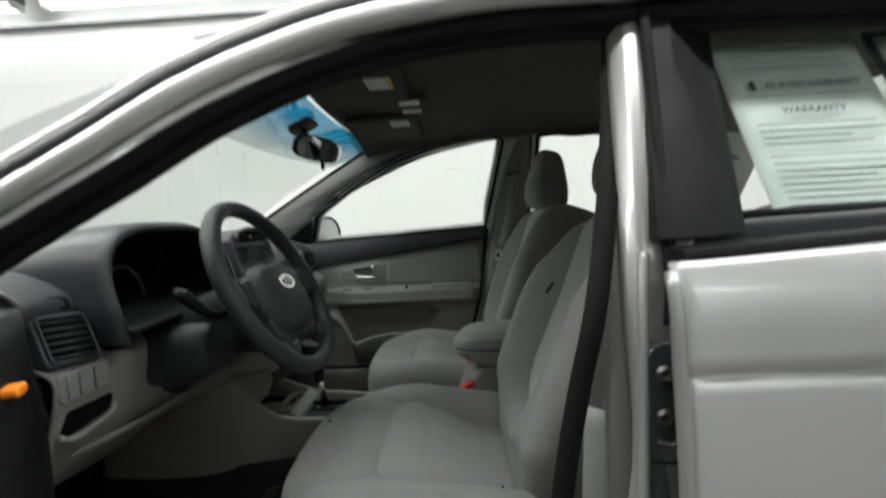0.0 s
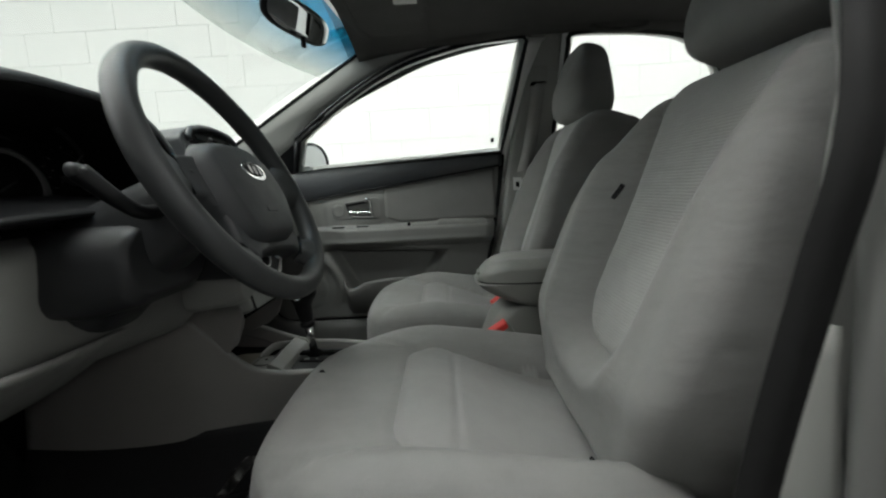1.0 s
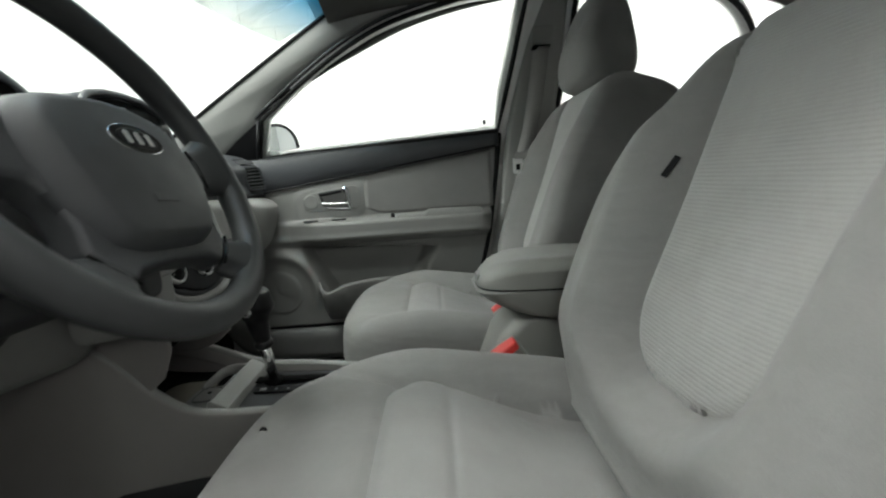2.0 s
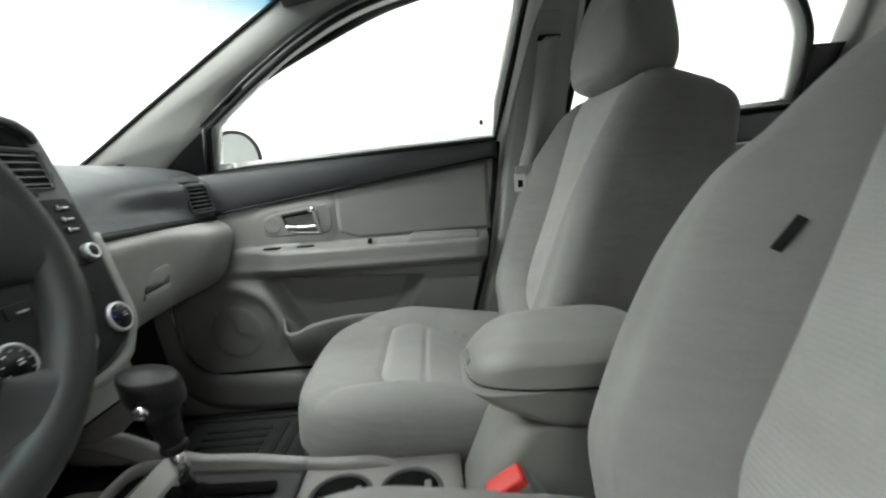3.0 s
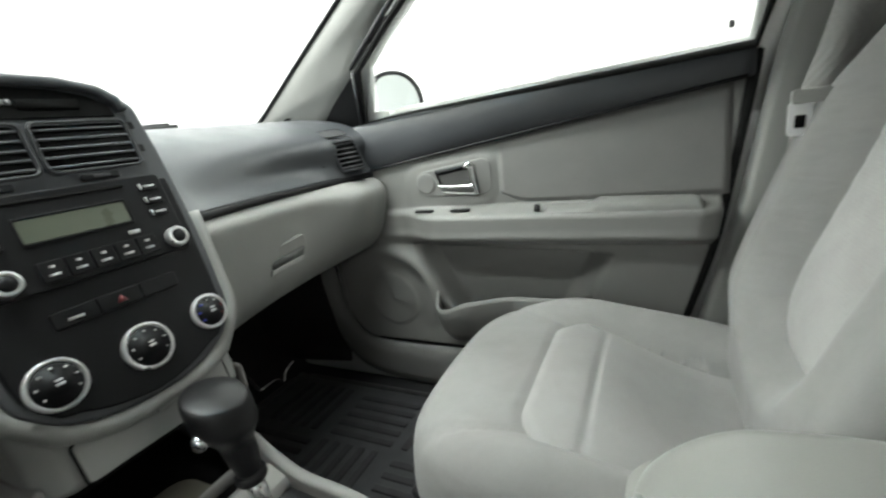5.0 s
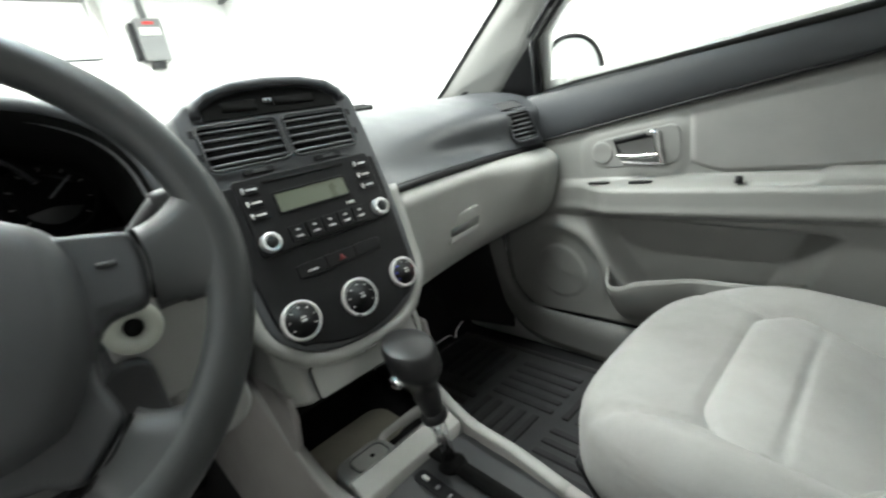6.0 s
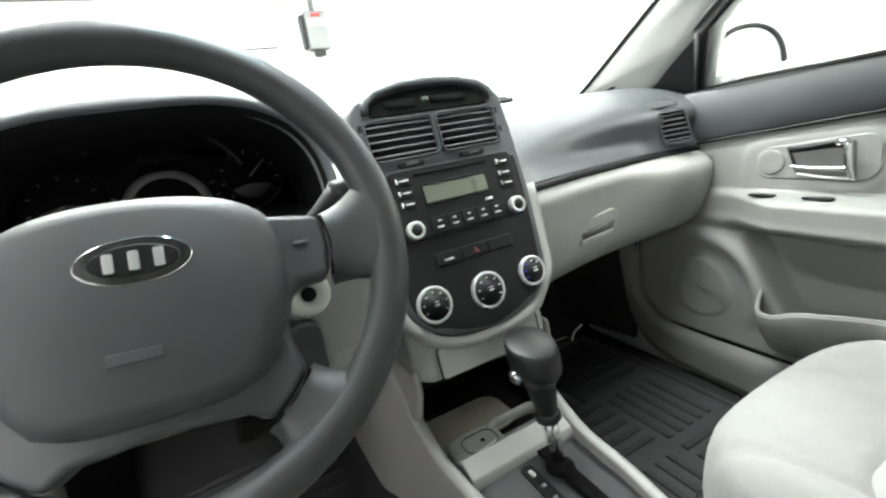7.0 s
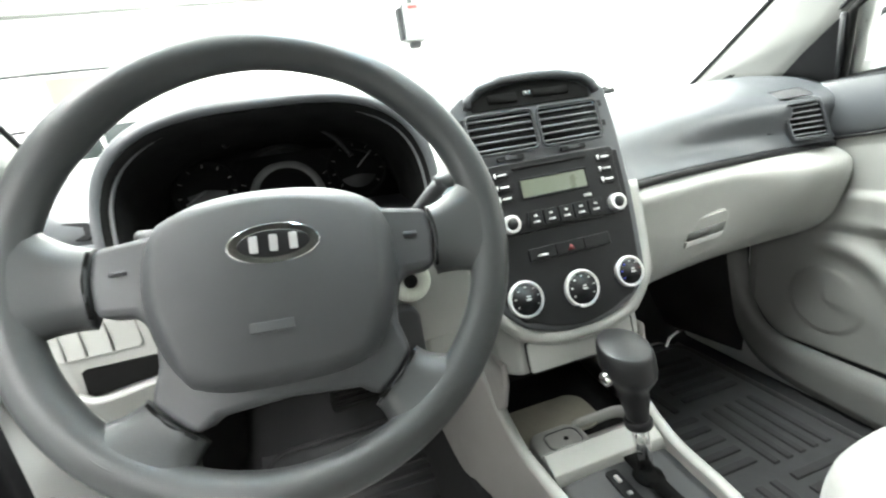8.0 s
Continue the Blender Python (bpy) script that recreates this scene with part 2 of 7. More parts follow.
def loft(bm, rings, closed=True, cap=True, loop=False):
    vs = [[bm.verts.new(p) for p in r] for r in rings]
    n = len(rings[0])
    pairs = list(zip(vs, vs[1:])) + ([(vs[-1], vs[0])] if loop else [])
    for a, b in pairs:
        for i in range(n if closed else n - 1):
            j = (i + 1) % n
            bm.faces.new((a[i], a[j], b[j], b[i]))
    if cap and closed and not loop:
        bm.faces.new(vs[0])
        bm.faces.new(vs[-1][::-1])
    return bm


def grid(bm, fn, nu, nv):
    vs = [[bm.verts.new(fn(i / nu, j / nv)) for j in range(nv + 1)] for i in range(nu + 1)]
    for i in range(nu):
        for j in range(nv):
            bm.faces.new((vs[i][j], vs[i + 1][j], vs[i + 1][j + 1], vs[i][j + 1]))
    return bm


def crv(pts, n):
    """n + 1 points of a smooth curve through the given ones."""
    p = [Vector(q) for q in pts]
    out = []
    for k in range(n + 1):
        t = k / n * (len(p) - 1)
        i = min(int(t), len(p) - 2)
        f = t - i
        a, b, c, d = p[max(i - 1, 0)], p[i], p[i + 1], p[min(i + 2, len(p) - 1)]
        out.append(0.5 * ((2 * b) + (c - a) * f + (2 * a - 5 * b + 4 * c - d) * f * f + (3 * b - a - 3 * c + d) * f ** 3))
    return out


def tube(bm, pts, r, n=10, closed=False, flat=1.0, up=(0, 0, 1)):
    """A round or flattened bar along points; r: one radius or one a point."""
    p = [Vector(q) for q in pts]
    rings = []
    for i, q in enumerate(p):
        a, b = p[i - 1] if (i or closed) else q, p[(i + 1) % len(p)] if (i < len(p) - 1 or closed) else q
        t = (b - a).normalized()
        s = t.cross(Vector(up))
        s = s.normalized() if s.length > 1e-4 else t.orthogonal().normalized()
        w = s.cross(t).normalized()
        rad = r[i] if isinstance(r, (list, tuple)) else r
        rings.append([q + rad * (math.cos(2 * math.pi * k / n) * s + flat * math.sin(2 * math.pi * k / n) * w) for k in range(n)])
    return loft(bm, rings, True, not closed, closed)


def cyl(bm, a, b, r0, r1=None, n=24):
    a, b = Vector(a), Vector(b)
    t = (b - a).normalized()
    s = t.orthogonal().normalized()
    w = t.cross(s)
    r1 = r0 if r1 is None else r1
    return loft(bm, [[q + r * (math.cos(2 * math.pi * k / n) * s + math.sin(2 * math.pi * k / n) * w) for k in range(n)] for q, r in ((a, r0), (b, r1))])


def lathe(bm, base, axis, prof, n=32):
    """Turns a profile of (radius, height) about an axis from base."""
    base, t = Vector(base), Vector(axis).normalized()
    s = t.orthogonal().normalized()
    w = t.cross(s)
    rings = [[base + h * t + r * (math.cos(2 * math.pi * k / n) * s + math.sin(2 * math.pi * k / n) * w) for k in range(n)] for r, h in prof]
    return loft(bm, rings)


def slab(bm, outline, push):
    """A plate: a closed outline of points, and the way by which its back lies off."""
    push = Vector(push)
    return loft(bm, [[Vector(p) for p in outline], [Vector(p) + push for p in outline]])


def rounded(cx, cy, hx, hy, r, n=5):
    """A rounded rectangle as 2D points."""
    out = []
    for sx, sy, a0 in ((1, 1, 0), (-1, 1, 90), (-1, -1, 180), (1, -1, 270)):
        for k in range(n + 1):
            a = radians(a0 + 90 * k / n)
            out.append((cx + sx * (hx - r) + r * math.cos(a), cy + sy * (hy - r) + r * math.sin(a)))
    return out


def pillow(bm, fn, nt, ns, top=2.0):
    """A closed cushion: fn(angle, s) with s from 0 at the front's middle to top at the back's middle."""
    first = bm.verts.new(fn(0.0, 0.0))
    rings = []
    for j in range(1, ns):
        s = top * j / ns
        rings.append([bm.verts.new(fn(2 * math.pi * i / nt, s)) for i in range(nt)])
    last = bm.verts.new(fn(0.0, top))
    for i in range(nt):
        k = (i + 1) % nt
        bm.faces.new((first, rings[0][i], rings[0][k]))
        bm.faces.new((last, rings[-1][k], rings[-1][i]))
        for a, b in zip(rings, rings[1:]):
            bm.faces.new((a[i], b[i], b[k], a[k]))
    return bm


def squircle(t, n=4.0):
    c, s = math.cos(t), math.sin(t)
    r = (abs(c) ** n + abs(s) ** n) ** (-1 / n)
    return c * r, s * r

# ---- the workshop ----
GX0, GX1, GY0, GY1, GZ = -5.0, 4.6, -6.4, 2.0, 2.95
bm = box(nb(), GX0 - 0.2, GX1 + 0.2, GY0 - 0.2, GY1 + 0.2, -0.12, 0.0)
floor = solo("floor", bm, CONCRETE, "sealed grey concrete workshop floor under the car", "floor", "structure", False)
bm = box(nb(), GX0, GX1, GY1 + 0.006, GY1 + 0.2, 0.0, GZ)
wall_east = solo("wall_east", bm, WALL, "white painted block wall beside the parked car", "wall", "structure", False)
# west and south walls are out of view, grey to dim the doorway's bounce
bm = box(nb(), GX0, GX1, GY0 - 0.2, GY0, 0.0, GZ)
wall_west = solo("wall_west", bm, GREY_WALL, "closing wall out of view, grey to dim bounced light", "wall", "structure", False)
bm = box(nb(), GX1, GX1 + 0.2, GY0 - 0.2, GY1 + 0.2, 0.0, GZ)
wall_south = solo("wall_south", bm, GREY_WALL, "closing wall out of view behind the car, grey to dim bounced light", "wall", "structure", False)
# the end wall has an opening for a sectional door
DY0, DY1, DZ = -3.4, 0.72, 2.62
bm = nb()
box(bm, GX0 - 0.2, GX0, GY0 - 0.2, DY0, 0.0, GZ)
box(bm, GX0 - 0.2, GX0, DY1, GY1 + 0.2, 0.0, GZ)
box(bm, GX0 - 0.2, GX0, DY0, DY1, DZ, GZ)
wall_north = solo("wall_north", bm, WALL, "white end wall with an opening for a sectional door", "wall", "structure", False)
bm = box(nb(), GX0 - 0.2, GX1 + 0.2, GY0 - 0.2, GY1 + 0.2, GZ, GZ + 0.15)
ceiling = solo("ceiling", bm, CEIL, "white painted workshop ceiling", "ceiling", "structure", False)
bm = box(nb(), GX0, GX1, GY1 - 0.05, GY1 + 0.004, 2.60, 2.63)
conduit = solo("trim", bm, GREY_BOX, "thin grey conduit rail along the top of the block wall", "trim", "structure", False, 0.004)

door = thing("sectional_door", "closed white sectional overhead door with horizontal panel joints", "garage door", (GX0 - 0.1, -1.34, 0))
nz = 5
for k in range(nz):
    z0, z1 = k * DZ / nz + 0.012, (k + 1) * DZ / nz - 0.012
    bm = box(nb(), GX0 - 0.13, GX0 - 0.06, DY0 + 0.01, DY1 - 0.01, z0, z1)
    leaf = part("panel", bm, DOORPANEL, door, bevel=0.008)
    bm = box(nb(), GX0 - 0.06, GX0 - 0.045, DY0 + 0.05, DY1 - 0.05, (z0 + z1) / 2 - 0.02, (z0 + z1) / 2 + 0.02)
    if k != 2:
        part("stiffener", bm, DOORPANEL, leaf, bevel=0.004)
        continue
    bm.free()
    # a row of glazed lights in the middle leaf
    for n in range(6):
        y0 = -2.985 + 0.655 * n
        part("window_frame", tube(nb(), [Vector((GX0 - 0.055, y0 + a, 1.385 + b)) for a, b in rounded(0.29, 0, 0.305, 0.175, 0.02, 2)], 0.022, 8, True), DOORPANEL, leaf, "white window frame")
        part("window_pane", slab(nb(), [Vector((GX0 - 0.052, y0 + a, 1.385 + b)) for a, b in rounded(0.29, 0, 0.30, 0.17, 0.02, 2)], (-0.004, 0, 0)), PANE_DARK, leaf, "dark glazed pane", False)
bm = nb()
box(bm, GX0 + 0.0, GX0 + 0.06, DY1 + 0.02, DY1 + 0.08, 0.0, 2.7)
part("track", bm, STEEL, door, "galvanised steel side track", bevel=0.004)

opener = thing("wall_control_box", "grey steel control box with a conduit on the white wall", "control box", (-4.9, 1.15, 2.1))
bm = box(nb(), -5.0, -4.86, 1.03, 1.27, 2.02, 2.42)
part("housing", bm, GREY_BOX, opener, bevel=0.015)
bm = box(nb(), -4.862, -4.85, 1.06, 1.24, 2.26, 2.33)
part("label_plate", bm, WHITE_PAPER, opener, "white label plate", bevel=0.003)
bm = box(nb(), -4.862, -4.85, 1.10, 1.20, 2.36, 2.385)
part("warning_strip", bm, RED, opener, "red warning strip")
bm = box(nb(), -4.99, -4.87, 0.97, 1.02, 2.04, 2.38)
part("side_switch", bm, BLACK, opener, "black switch block", bevel=0.01)
bm = box(nb(), -4.98, -4.88, 1.08, 1.20, 1.95, 2.01)
part("cable_gland", bm, BLACK, opener, "black cable gland", bevel=0.008)
bm = tube(nb(), [(-4.96, 1.15, 2.42), (-4.96, 1.15, 2.94)], 0.03, 12)
part("conduit", bm, GREY_BOX, opener)

board = thing("door_notice", "plain beige board fixed to the sectional door above its windows", "notice board", (GX0 - 0.03, -2.42, 1.79))
part("sheet", box(nb(), GX0 - 0.040, GX0 - 0.028, -2.68, -2.15, 1.79, 2.035), CABINET, board, bevel=0.004)
part("clip", box(nb(), GX0 - 0.030, GX0 - 0.020, -2.45, -2.38, 2.02, 2.05), STEEL, board, bevel=0.003)
hook = thing("wall_hook", "small black hook screwed to the white block wall", "hook", (0.81, 1.99, 1.165))
part("plate", slab(nb(), [Vector((0.81 + a, 1.9885, 1.168 + b)) for a, b in rounded(0, 0, 0.010, 0.014, 0.005, 3)], (0, 0.011, 0)), BLACK, hook, bevel=0.001)
part("prong", tube(nb(), crv([(0.81, 1.988, 1.168), (0.81, 1.970, 1.162), (0.81, 1.962, 1.172)], 8), 0.004, 8), BLACK, hook)

# the added rows get fittings as well
for row_y, row_x0, row_x1, _ in ROWS:
    for cx in np.arange(row_x0, row_x1 + 0.1, 2.2).tolist():
        lamp = thing("ceiling_light", "long white fluorescent tube fitting hung below the ceiling", "light", (cx, row_y, ROW_Z), "rows of tube lights")
        bm = box(nb(), cx - 1.02, cx + 1.02, row_y - 0.05, row_y + 0.05, ROW_Z, ROW_Z + 0.06)
        part("housing", bm, GREY_BOX, lamp, "white enamelled housing", bevel=0.006)
        for dy in (-0.032, 0.032):
            bm = cyl(nb(), (cx - 0.98, row_y + dy, ROW_Z - 0.03), (cx + 0.98, row_y + dy, ROW_Z - 0.03), 0.014, None, 12)
            part("tube", bm, TUBE, lamp, "glowing fluorescent tube")
        for dx in (-1.0, 1.0):
            bm = box(nb(), cx + dx - 0.015, cx + dx + 0.015, row_y - 0.05, row_y + 0.05, ROW_Z - 0.05, ROW_Z)
            part("lampholder", bm, WHITE_PAPER, lamp, "", bevel=0.004)
        for dx in (-0.7, 0.7):
            bm = cyl(nb(), (cx + dx, row_y, ROW_Z + 0.06), (cx + dx, row_y, GZ), 0.006, None, 8)
            part("hanger", bm, STEEL, lamp)

# ---- the car's shell ----
car = thing("car", "silver four-door saloon car, driver's door open, parked in a workshop", "car", (0.6, 0, 0))
RAIL = [(-0.62, 0.715, 0.885), (-0.40, 0.690, 0.985), (-0.15, 0.655, 1.095), (0.05, 0.628, 1.180), (0.22, 0.606, 1.255), (0.45, 0.585, 1.338), (0.75, 0.575, 1.385), (1.10, 0.578, 1.388), (1.45, 0.592, 1.345), (1.75, 0.625, 1.240)]
DRIVER_RAIL = [(-0.66, -0.815, 0.690), (-0.50, -0.800, 0.785), (-0.36, -0.782, 0.868), (-0.24, -0.765, 0.938), (-0.14, -0.750, 0.998), (-0.035, -0.735, 1.062), (0.078, -0.715, 1.129), (0.179, -0.695, 1.194), (0.282, -0.670, 1.248), (0.390, -0.645, 1.292), (0.508, -0.625, 1.320), (0.635, -0.615, 1.333), (0.765, -0.610, 1.336), (1.10, -0.612, 1.335), (1.45, -0.630, 1.300), (1.75, -0.655, 1.215)]
SHIELD_EDGE = [(-0.54, 0.690, 0.925), (-0.50, 0.670, 0.962), (-0.42, 0.655, 0.990), (-0.15, 0.605, 1.140), (0.15, 0.545, 1.300), (0.26, 0.520, 1.350)]
SIDE_EDGE = [(-0.235, 0.672, 0.920), (-0.200, 0.658, 0.963), (-0.121, 0.636, 1.013), (-0.053, 0.614, 1.058), (0.03, 0.588, 1.146), (0.12, 0.566, 1.196), (0.21, 0.545, 1.243), (0.31, 0.526, 1.288), (0.418, 0.512, 1.317), (0.512, 0.504, 1.336)]


def sided(pts, side):
    out = [Vector((x, y * side, z)) for x, y, z in pts]
    if side < 0:
        # this side's pillar stands a little further out, forward of the doorway
        hub = Vector((0.54, -1.27, 1.01))
        out = [hub + (p - hub) * (0.90 + 0.10 * sstep(0.05, 0.60, p.x)) for p in out]
    return out


for side in (-1, 1):
    path = crv(sided(RAIL, side) if side > 0 else [Vector(p) for p in DRIVER_RAIL], 60)
    if side > 0:
        part("roof_rail", tube(nb(), path, 0.030, 14, flat=0.8), PAINT, car, "silver painted roof rail")
        part("drip_line", tube(nb(), [p + Vector((-0.004, side * 0.004, 0.024)) for p in path], 0.007, 8), BLACK, car, "black roof joint strip")
        part("door_seal", tube(nb(), [p + Vector((0.012, -side * 0.022, -0.030)) for p in path], 0.013, 10), RUBBER, car, "black rubber door seal")
    else:
        # open doorway: outer lip, dark channel, painted flange, two-ridged seal and the inner trim edge
        part("roof_rail", tube(nb(), path, 0.019, 14, flat=0.9), PAINT, car, "silver painted door flange")
        part("drip_line", tube(nb(), [p + Vector((-0.012, 0.012, 0.022)) for p in path], 0.017, 10), MID, car, "dark grey roof channel")
        part("outer_lip", tube(nb(), [p + Vector((-0.022, 0.020, 0.040)) for p in path], 0.012, 10), PAINT, car, "silver outer roof lip")
        part("door_seal", tube(nb(), [p + Vector((0.012, 0.022, -0.030)) for p in path], 0.014, 10), RUBBER, car, "black rubber door seal")
        part("door_seal", tube(nb(), [p + Vector((0.020, 0.040, -0.044)) for p in path], 0.012, 10), RUBBER, car, "inner ridge of the rubber door seal")
    # inner trim of the windscreen pillar: from the windscreen's edge over a soft bulge to the door's opening
    a, b = crv(sided(SHIELD_EDGE, side), 30), crv(sided(SIDE_EDGE, side), 30)

    def pillar(u, v, a=a, b=b, side=side):
        i = min(int(u * 30), 30)
        p = a[i].lerp(b[i], v)
        return p + Vector((0.25, -side * 0.75, -0.1)) * 0.009 * math.sin(math.pi * v) - Vector((0, -side, 0)) * 0.012 * (v > 0.97)
    part("pillar_trim", grid(nb(), pillar, 30, 12), LIGHT, car, "light grey windscreen pillar trim")
    part("windscreen_seal", tube(nb(), a, 0.006, 8), BLACK, car, "black windscreen edge")
    # rail trim along the headliner's edge
    inner = crv(sided([(0.26, 0.520, 1.350), (0.512, 0.508, 1.336), (0.76, 0.500, 1.352), (1.10, 0.505, 1.350), (1.40, 0.525, 1.31), (1.7, 0.56, 1.2)], side), 30)
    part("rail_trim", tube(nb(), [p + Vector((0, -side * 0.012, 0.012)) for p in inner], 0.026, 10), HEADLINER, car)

# roof skin and headliner
part("roof", grid(nb(), lambda u, v: Vector((0.16 + 1.6 * u, -0.60 + 1.2 * v, 1.455 - 0.075 * abs(2 * v - 1) ** 2.4 - 0.07 * (1 - u) ** 4 - 0.05 * u ** 4)), 24, 24), PAINT, car, "silver painted roof", solid=0.004)
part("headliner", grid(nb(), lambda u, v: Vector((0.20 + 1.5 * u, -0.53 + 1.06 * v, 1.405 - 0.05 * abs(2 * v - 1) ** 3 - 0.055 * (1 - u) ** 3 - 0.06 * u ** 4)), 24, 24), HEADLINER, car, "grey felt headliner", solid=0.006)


# windscreen and its blue band
def shield(u, v):
    y = -0.715 + 1.37 * v
    k = abs(2 * v - 1)
    lo = Vector((-0.63 + 0.20 * k ** 2.2, y, 0.975 + 0.012 * k))
    hi = Vector((0.185 + 0.065 * k ** 2, -0.524 + 1.048 * v, 1.352 - 0.008 * k))
    p = lo.lerp(hi, u)
    return p + Vector((-0.012, 0, 0.03)) * math.sin(math.pi * u)


ws = part("windshield", grid(nb(), shield, 20, 32), SHIELD, car, "greenish tinted windscreen")
bd = part("sun_band", grid(nb(), lambda u, v: shield(0.72 + 0.27 * u, v) + Vector((0.004, 0, -0.004)), 10, 32), BAND, ws, "deep blue sun band along the top")
bd.visible_shadow = False
part("header_trim", tube(nb(), crv([(0.275, -0.50, 1.345), (0.225, -0.25, 1.353), (0.212, 0, 1.355), (0.225, 0.25, 1.353), (0.275, 0.50, 1.345)], 24), 0.022, 10), HEADLINER, car)


# floor pan, tunnel, bulkhead and the rear closing panels
def pan(u, v):
    x, y = -0.75 + 2.7 * u, -0.74 + 1.48 * v
    z = 0.262 + 0.09 * math.exp(-(y / 0.10) ** 4) + 0.40 * sstep(-0.42, -0.75, x) + 0.10 * sstep(1.05, 1.25, x)
    return Vector((x, y, z))


part("floor_carpet", grid(nb(), pan, 60, 40), CARPET, car, "black carpet over the floor pan", solid=0.01)
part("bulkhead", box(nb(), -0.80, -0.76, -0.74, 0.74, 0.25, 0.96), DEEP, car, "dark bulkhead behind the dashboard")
part("cowl", grid(nb(), lambda u, v: Vector((-1.05 + 0.50 * u, -0.74 + 1.48 * v, 0.935 + 0.03 * math.sin(math.pi * v) + 0.012 * u - 0.16 * (abs(2 * v - 1) ** 6) * (1 - u))), 8, 24), BLACK, car, "black cowl below the windscreen", solid=0.01)
part("bonnet", grid(nb(), lambda u, v: Vector((-1.95 + 0.98 * u, (-0.74 + 1.48 * v) * (0.86 + 0.14 * u), 0.80 + 0.145 * u ** 0.8 - 0.14 * abs(2 * v - 1) ** 4)), 16, 24), PAINT, car, "silver bonnet", solid=0.01)
for side in (-1, 1):
    part("fender", grid(nb(), lambda u, v: Vector((-2.0 + 1.86 * u, side * (0.70 + 0.10 * math.sin(math.pi * (0.15 + 0.8 * v)) + 0.03 * u), 0.36 + 0.52 * v + 0.03 * u * v)), 16, 12), PAINT, car, "silver front wing", solid=0.01)
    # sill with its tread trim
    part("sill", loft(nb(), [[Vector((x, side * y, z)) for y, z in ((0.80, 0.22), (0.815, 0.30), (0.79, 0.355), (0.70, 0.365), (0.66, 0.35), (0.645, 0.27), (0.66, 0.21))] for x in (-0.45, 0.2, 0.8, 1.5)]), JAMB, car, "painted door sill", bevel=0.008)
    # sill trim that sweeps up ahead of the door opening
    inn = crv([(-0.285, 0.622, 0.62), (-0.275, 0.628, 0.53), (-0.259, 0.631, 0.455), (-0.218, 0.633, 0.392), (-0.150, 0.633, 0.360), (-0.05, 0.632, 0.349), (0.11, 0.630, 0.345), (0.45, 0.628, 0.342), (0.85, 0.628, 0.342)], 48)
    out = crv([(-0.262, 0.648, 0.62), (-0.252, 0.653, 0.54), (-0.241, 0.656, 0.462), (-0.213, 0.658, 0.408), (-0.163, 0.661, 0.380), (-0.049, 0.664, 0.373), (0.115, 0.666, 0.373), (0.45, 0.668, 0.370), (0.85, 0.668, 0.370)], 48)

    def tread(u, v, inn=inn, out=out, side=side):
        i = min(48, round(u * 48))
        p = inn[i].lerp(out[i], min(1.0, max(0.0, (v - 0.25) / 0.75)))
        p = p + Vector((0.0, -0.004, 0.010)) * math.sin(math.pi * max(0.0, (v - 0.25) / 0.75)) - Vector((0, 0, 0.07)) * max(0.0, 0.25 - v) / 0.25
        return Vector((p.x, side * p.y, p.z))
    part("tread_trim", grid(nb(), tread, 48, 14), TREAD, car, "light grey sill trim", solid=0.006)
    part("kick_panel", grid(nb(), lambda u, v: Vector((-0.62 + 0.36 * u, side * (0.59 + 0.058 * u + 0.01 * math.sin(3 * v)), 0.30 + 0.52 * v)), 10, 10), CARPET, car, "black carpeted kick panel", solid=0.012)
    part("rear_quarter", grid(nb(), lambda u, v: Vector((1.55 + 0.8 * u, side * (0.80 - 0.10 * u), 0.30 + 0.68 * v)), 10, 8), PAINT, car, "silver rear quarter panel", solid=0.02)
    part("quarter_pillar", loft(nb(), [[Vector(q) for q in ((1.52, side * 0.68, 0.98), (1.72, side * 0.70, 0.98), (1.72, side * 0.60, 0.97), (1.54, side * 0.60, 0.97))], [Vector(q) for q in ((1.56, side * 0.56, 1.36), (1.82, side * 0.56, 1.33), (1.82, side * 0.48, 1.33), (1.56, side * 0.48, 1.36))]]), LIGHT, car, "light grey rear pillar trim", bevel=0.02)
    # wheels
    for wx in (-1.15, 1.45):
        wh = part("wheel", lathe(nb(), (wx, side * 0.60, 0.31), (0, side, 0), [(0.20, 0.0), (0.30, 0.0), (0.312, 0.02), (0.312, 0.17), (0.295, 0.195), (0.20, 0.195)], 40), RUBBER, car, "black tyre")
        part("rim", lathe(nb(), (wx, side * 0.60, 0.31), (0, side, 0), [(0.20, 0.18), (0.19, 0.15), (0.05, 0.17), (0.04, 0.185), (0.001, 0.185)], 32), SILVER, wh, "silver wheel rim")
part("rear_bulkhead", grid(nb(), lambda u, v: Vector((1.78 + 0.25 * u, -0.70 + 1.4 * v, 0.35 + 0.62 * u)), 6, 10), LIGHT, car, solid=0.02)
part("parcel_shelf", box(nb(), 1.62, 2.05, -0.66, 0.66, 0.95, 0.975), LIGHT, car, "grey parcel shelf", bevel=0.01)
rg = part("rear_glass", grid(nb(), lambda u, v: Vector((1.72 + 0.42 * u, (-0.56 + 1.12 * v) * (1 + 0.08 * u), 1.345 - 0.36 * u + 0.02 * math.sin(math.pi * v))), 8, 12), GLASS, car, "rear window")
rg.visible_shadow = False
part("boot_lid", grid(nb(), lambda u, v: Vector((2.05 + 0.42 * u, -0.66 + 1.32 * v, 0.97 - 0.05 * u ** 3 - 0.04 * abs(2 * v - 1) ** 4)), 6, 10), PAINT, car, "silver boot lid", solid=0.02)
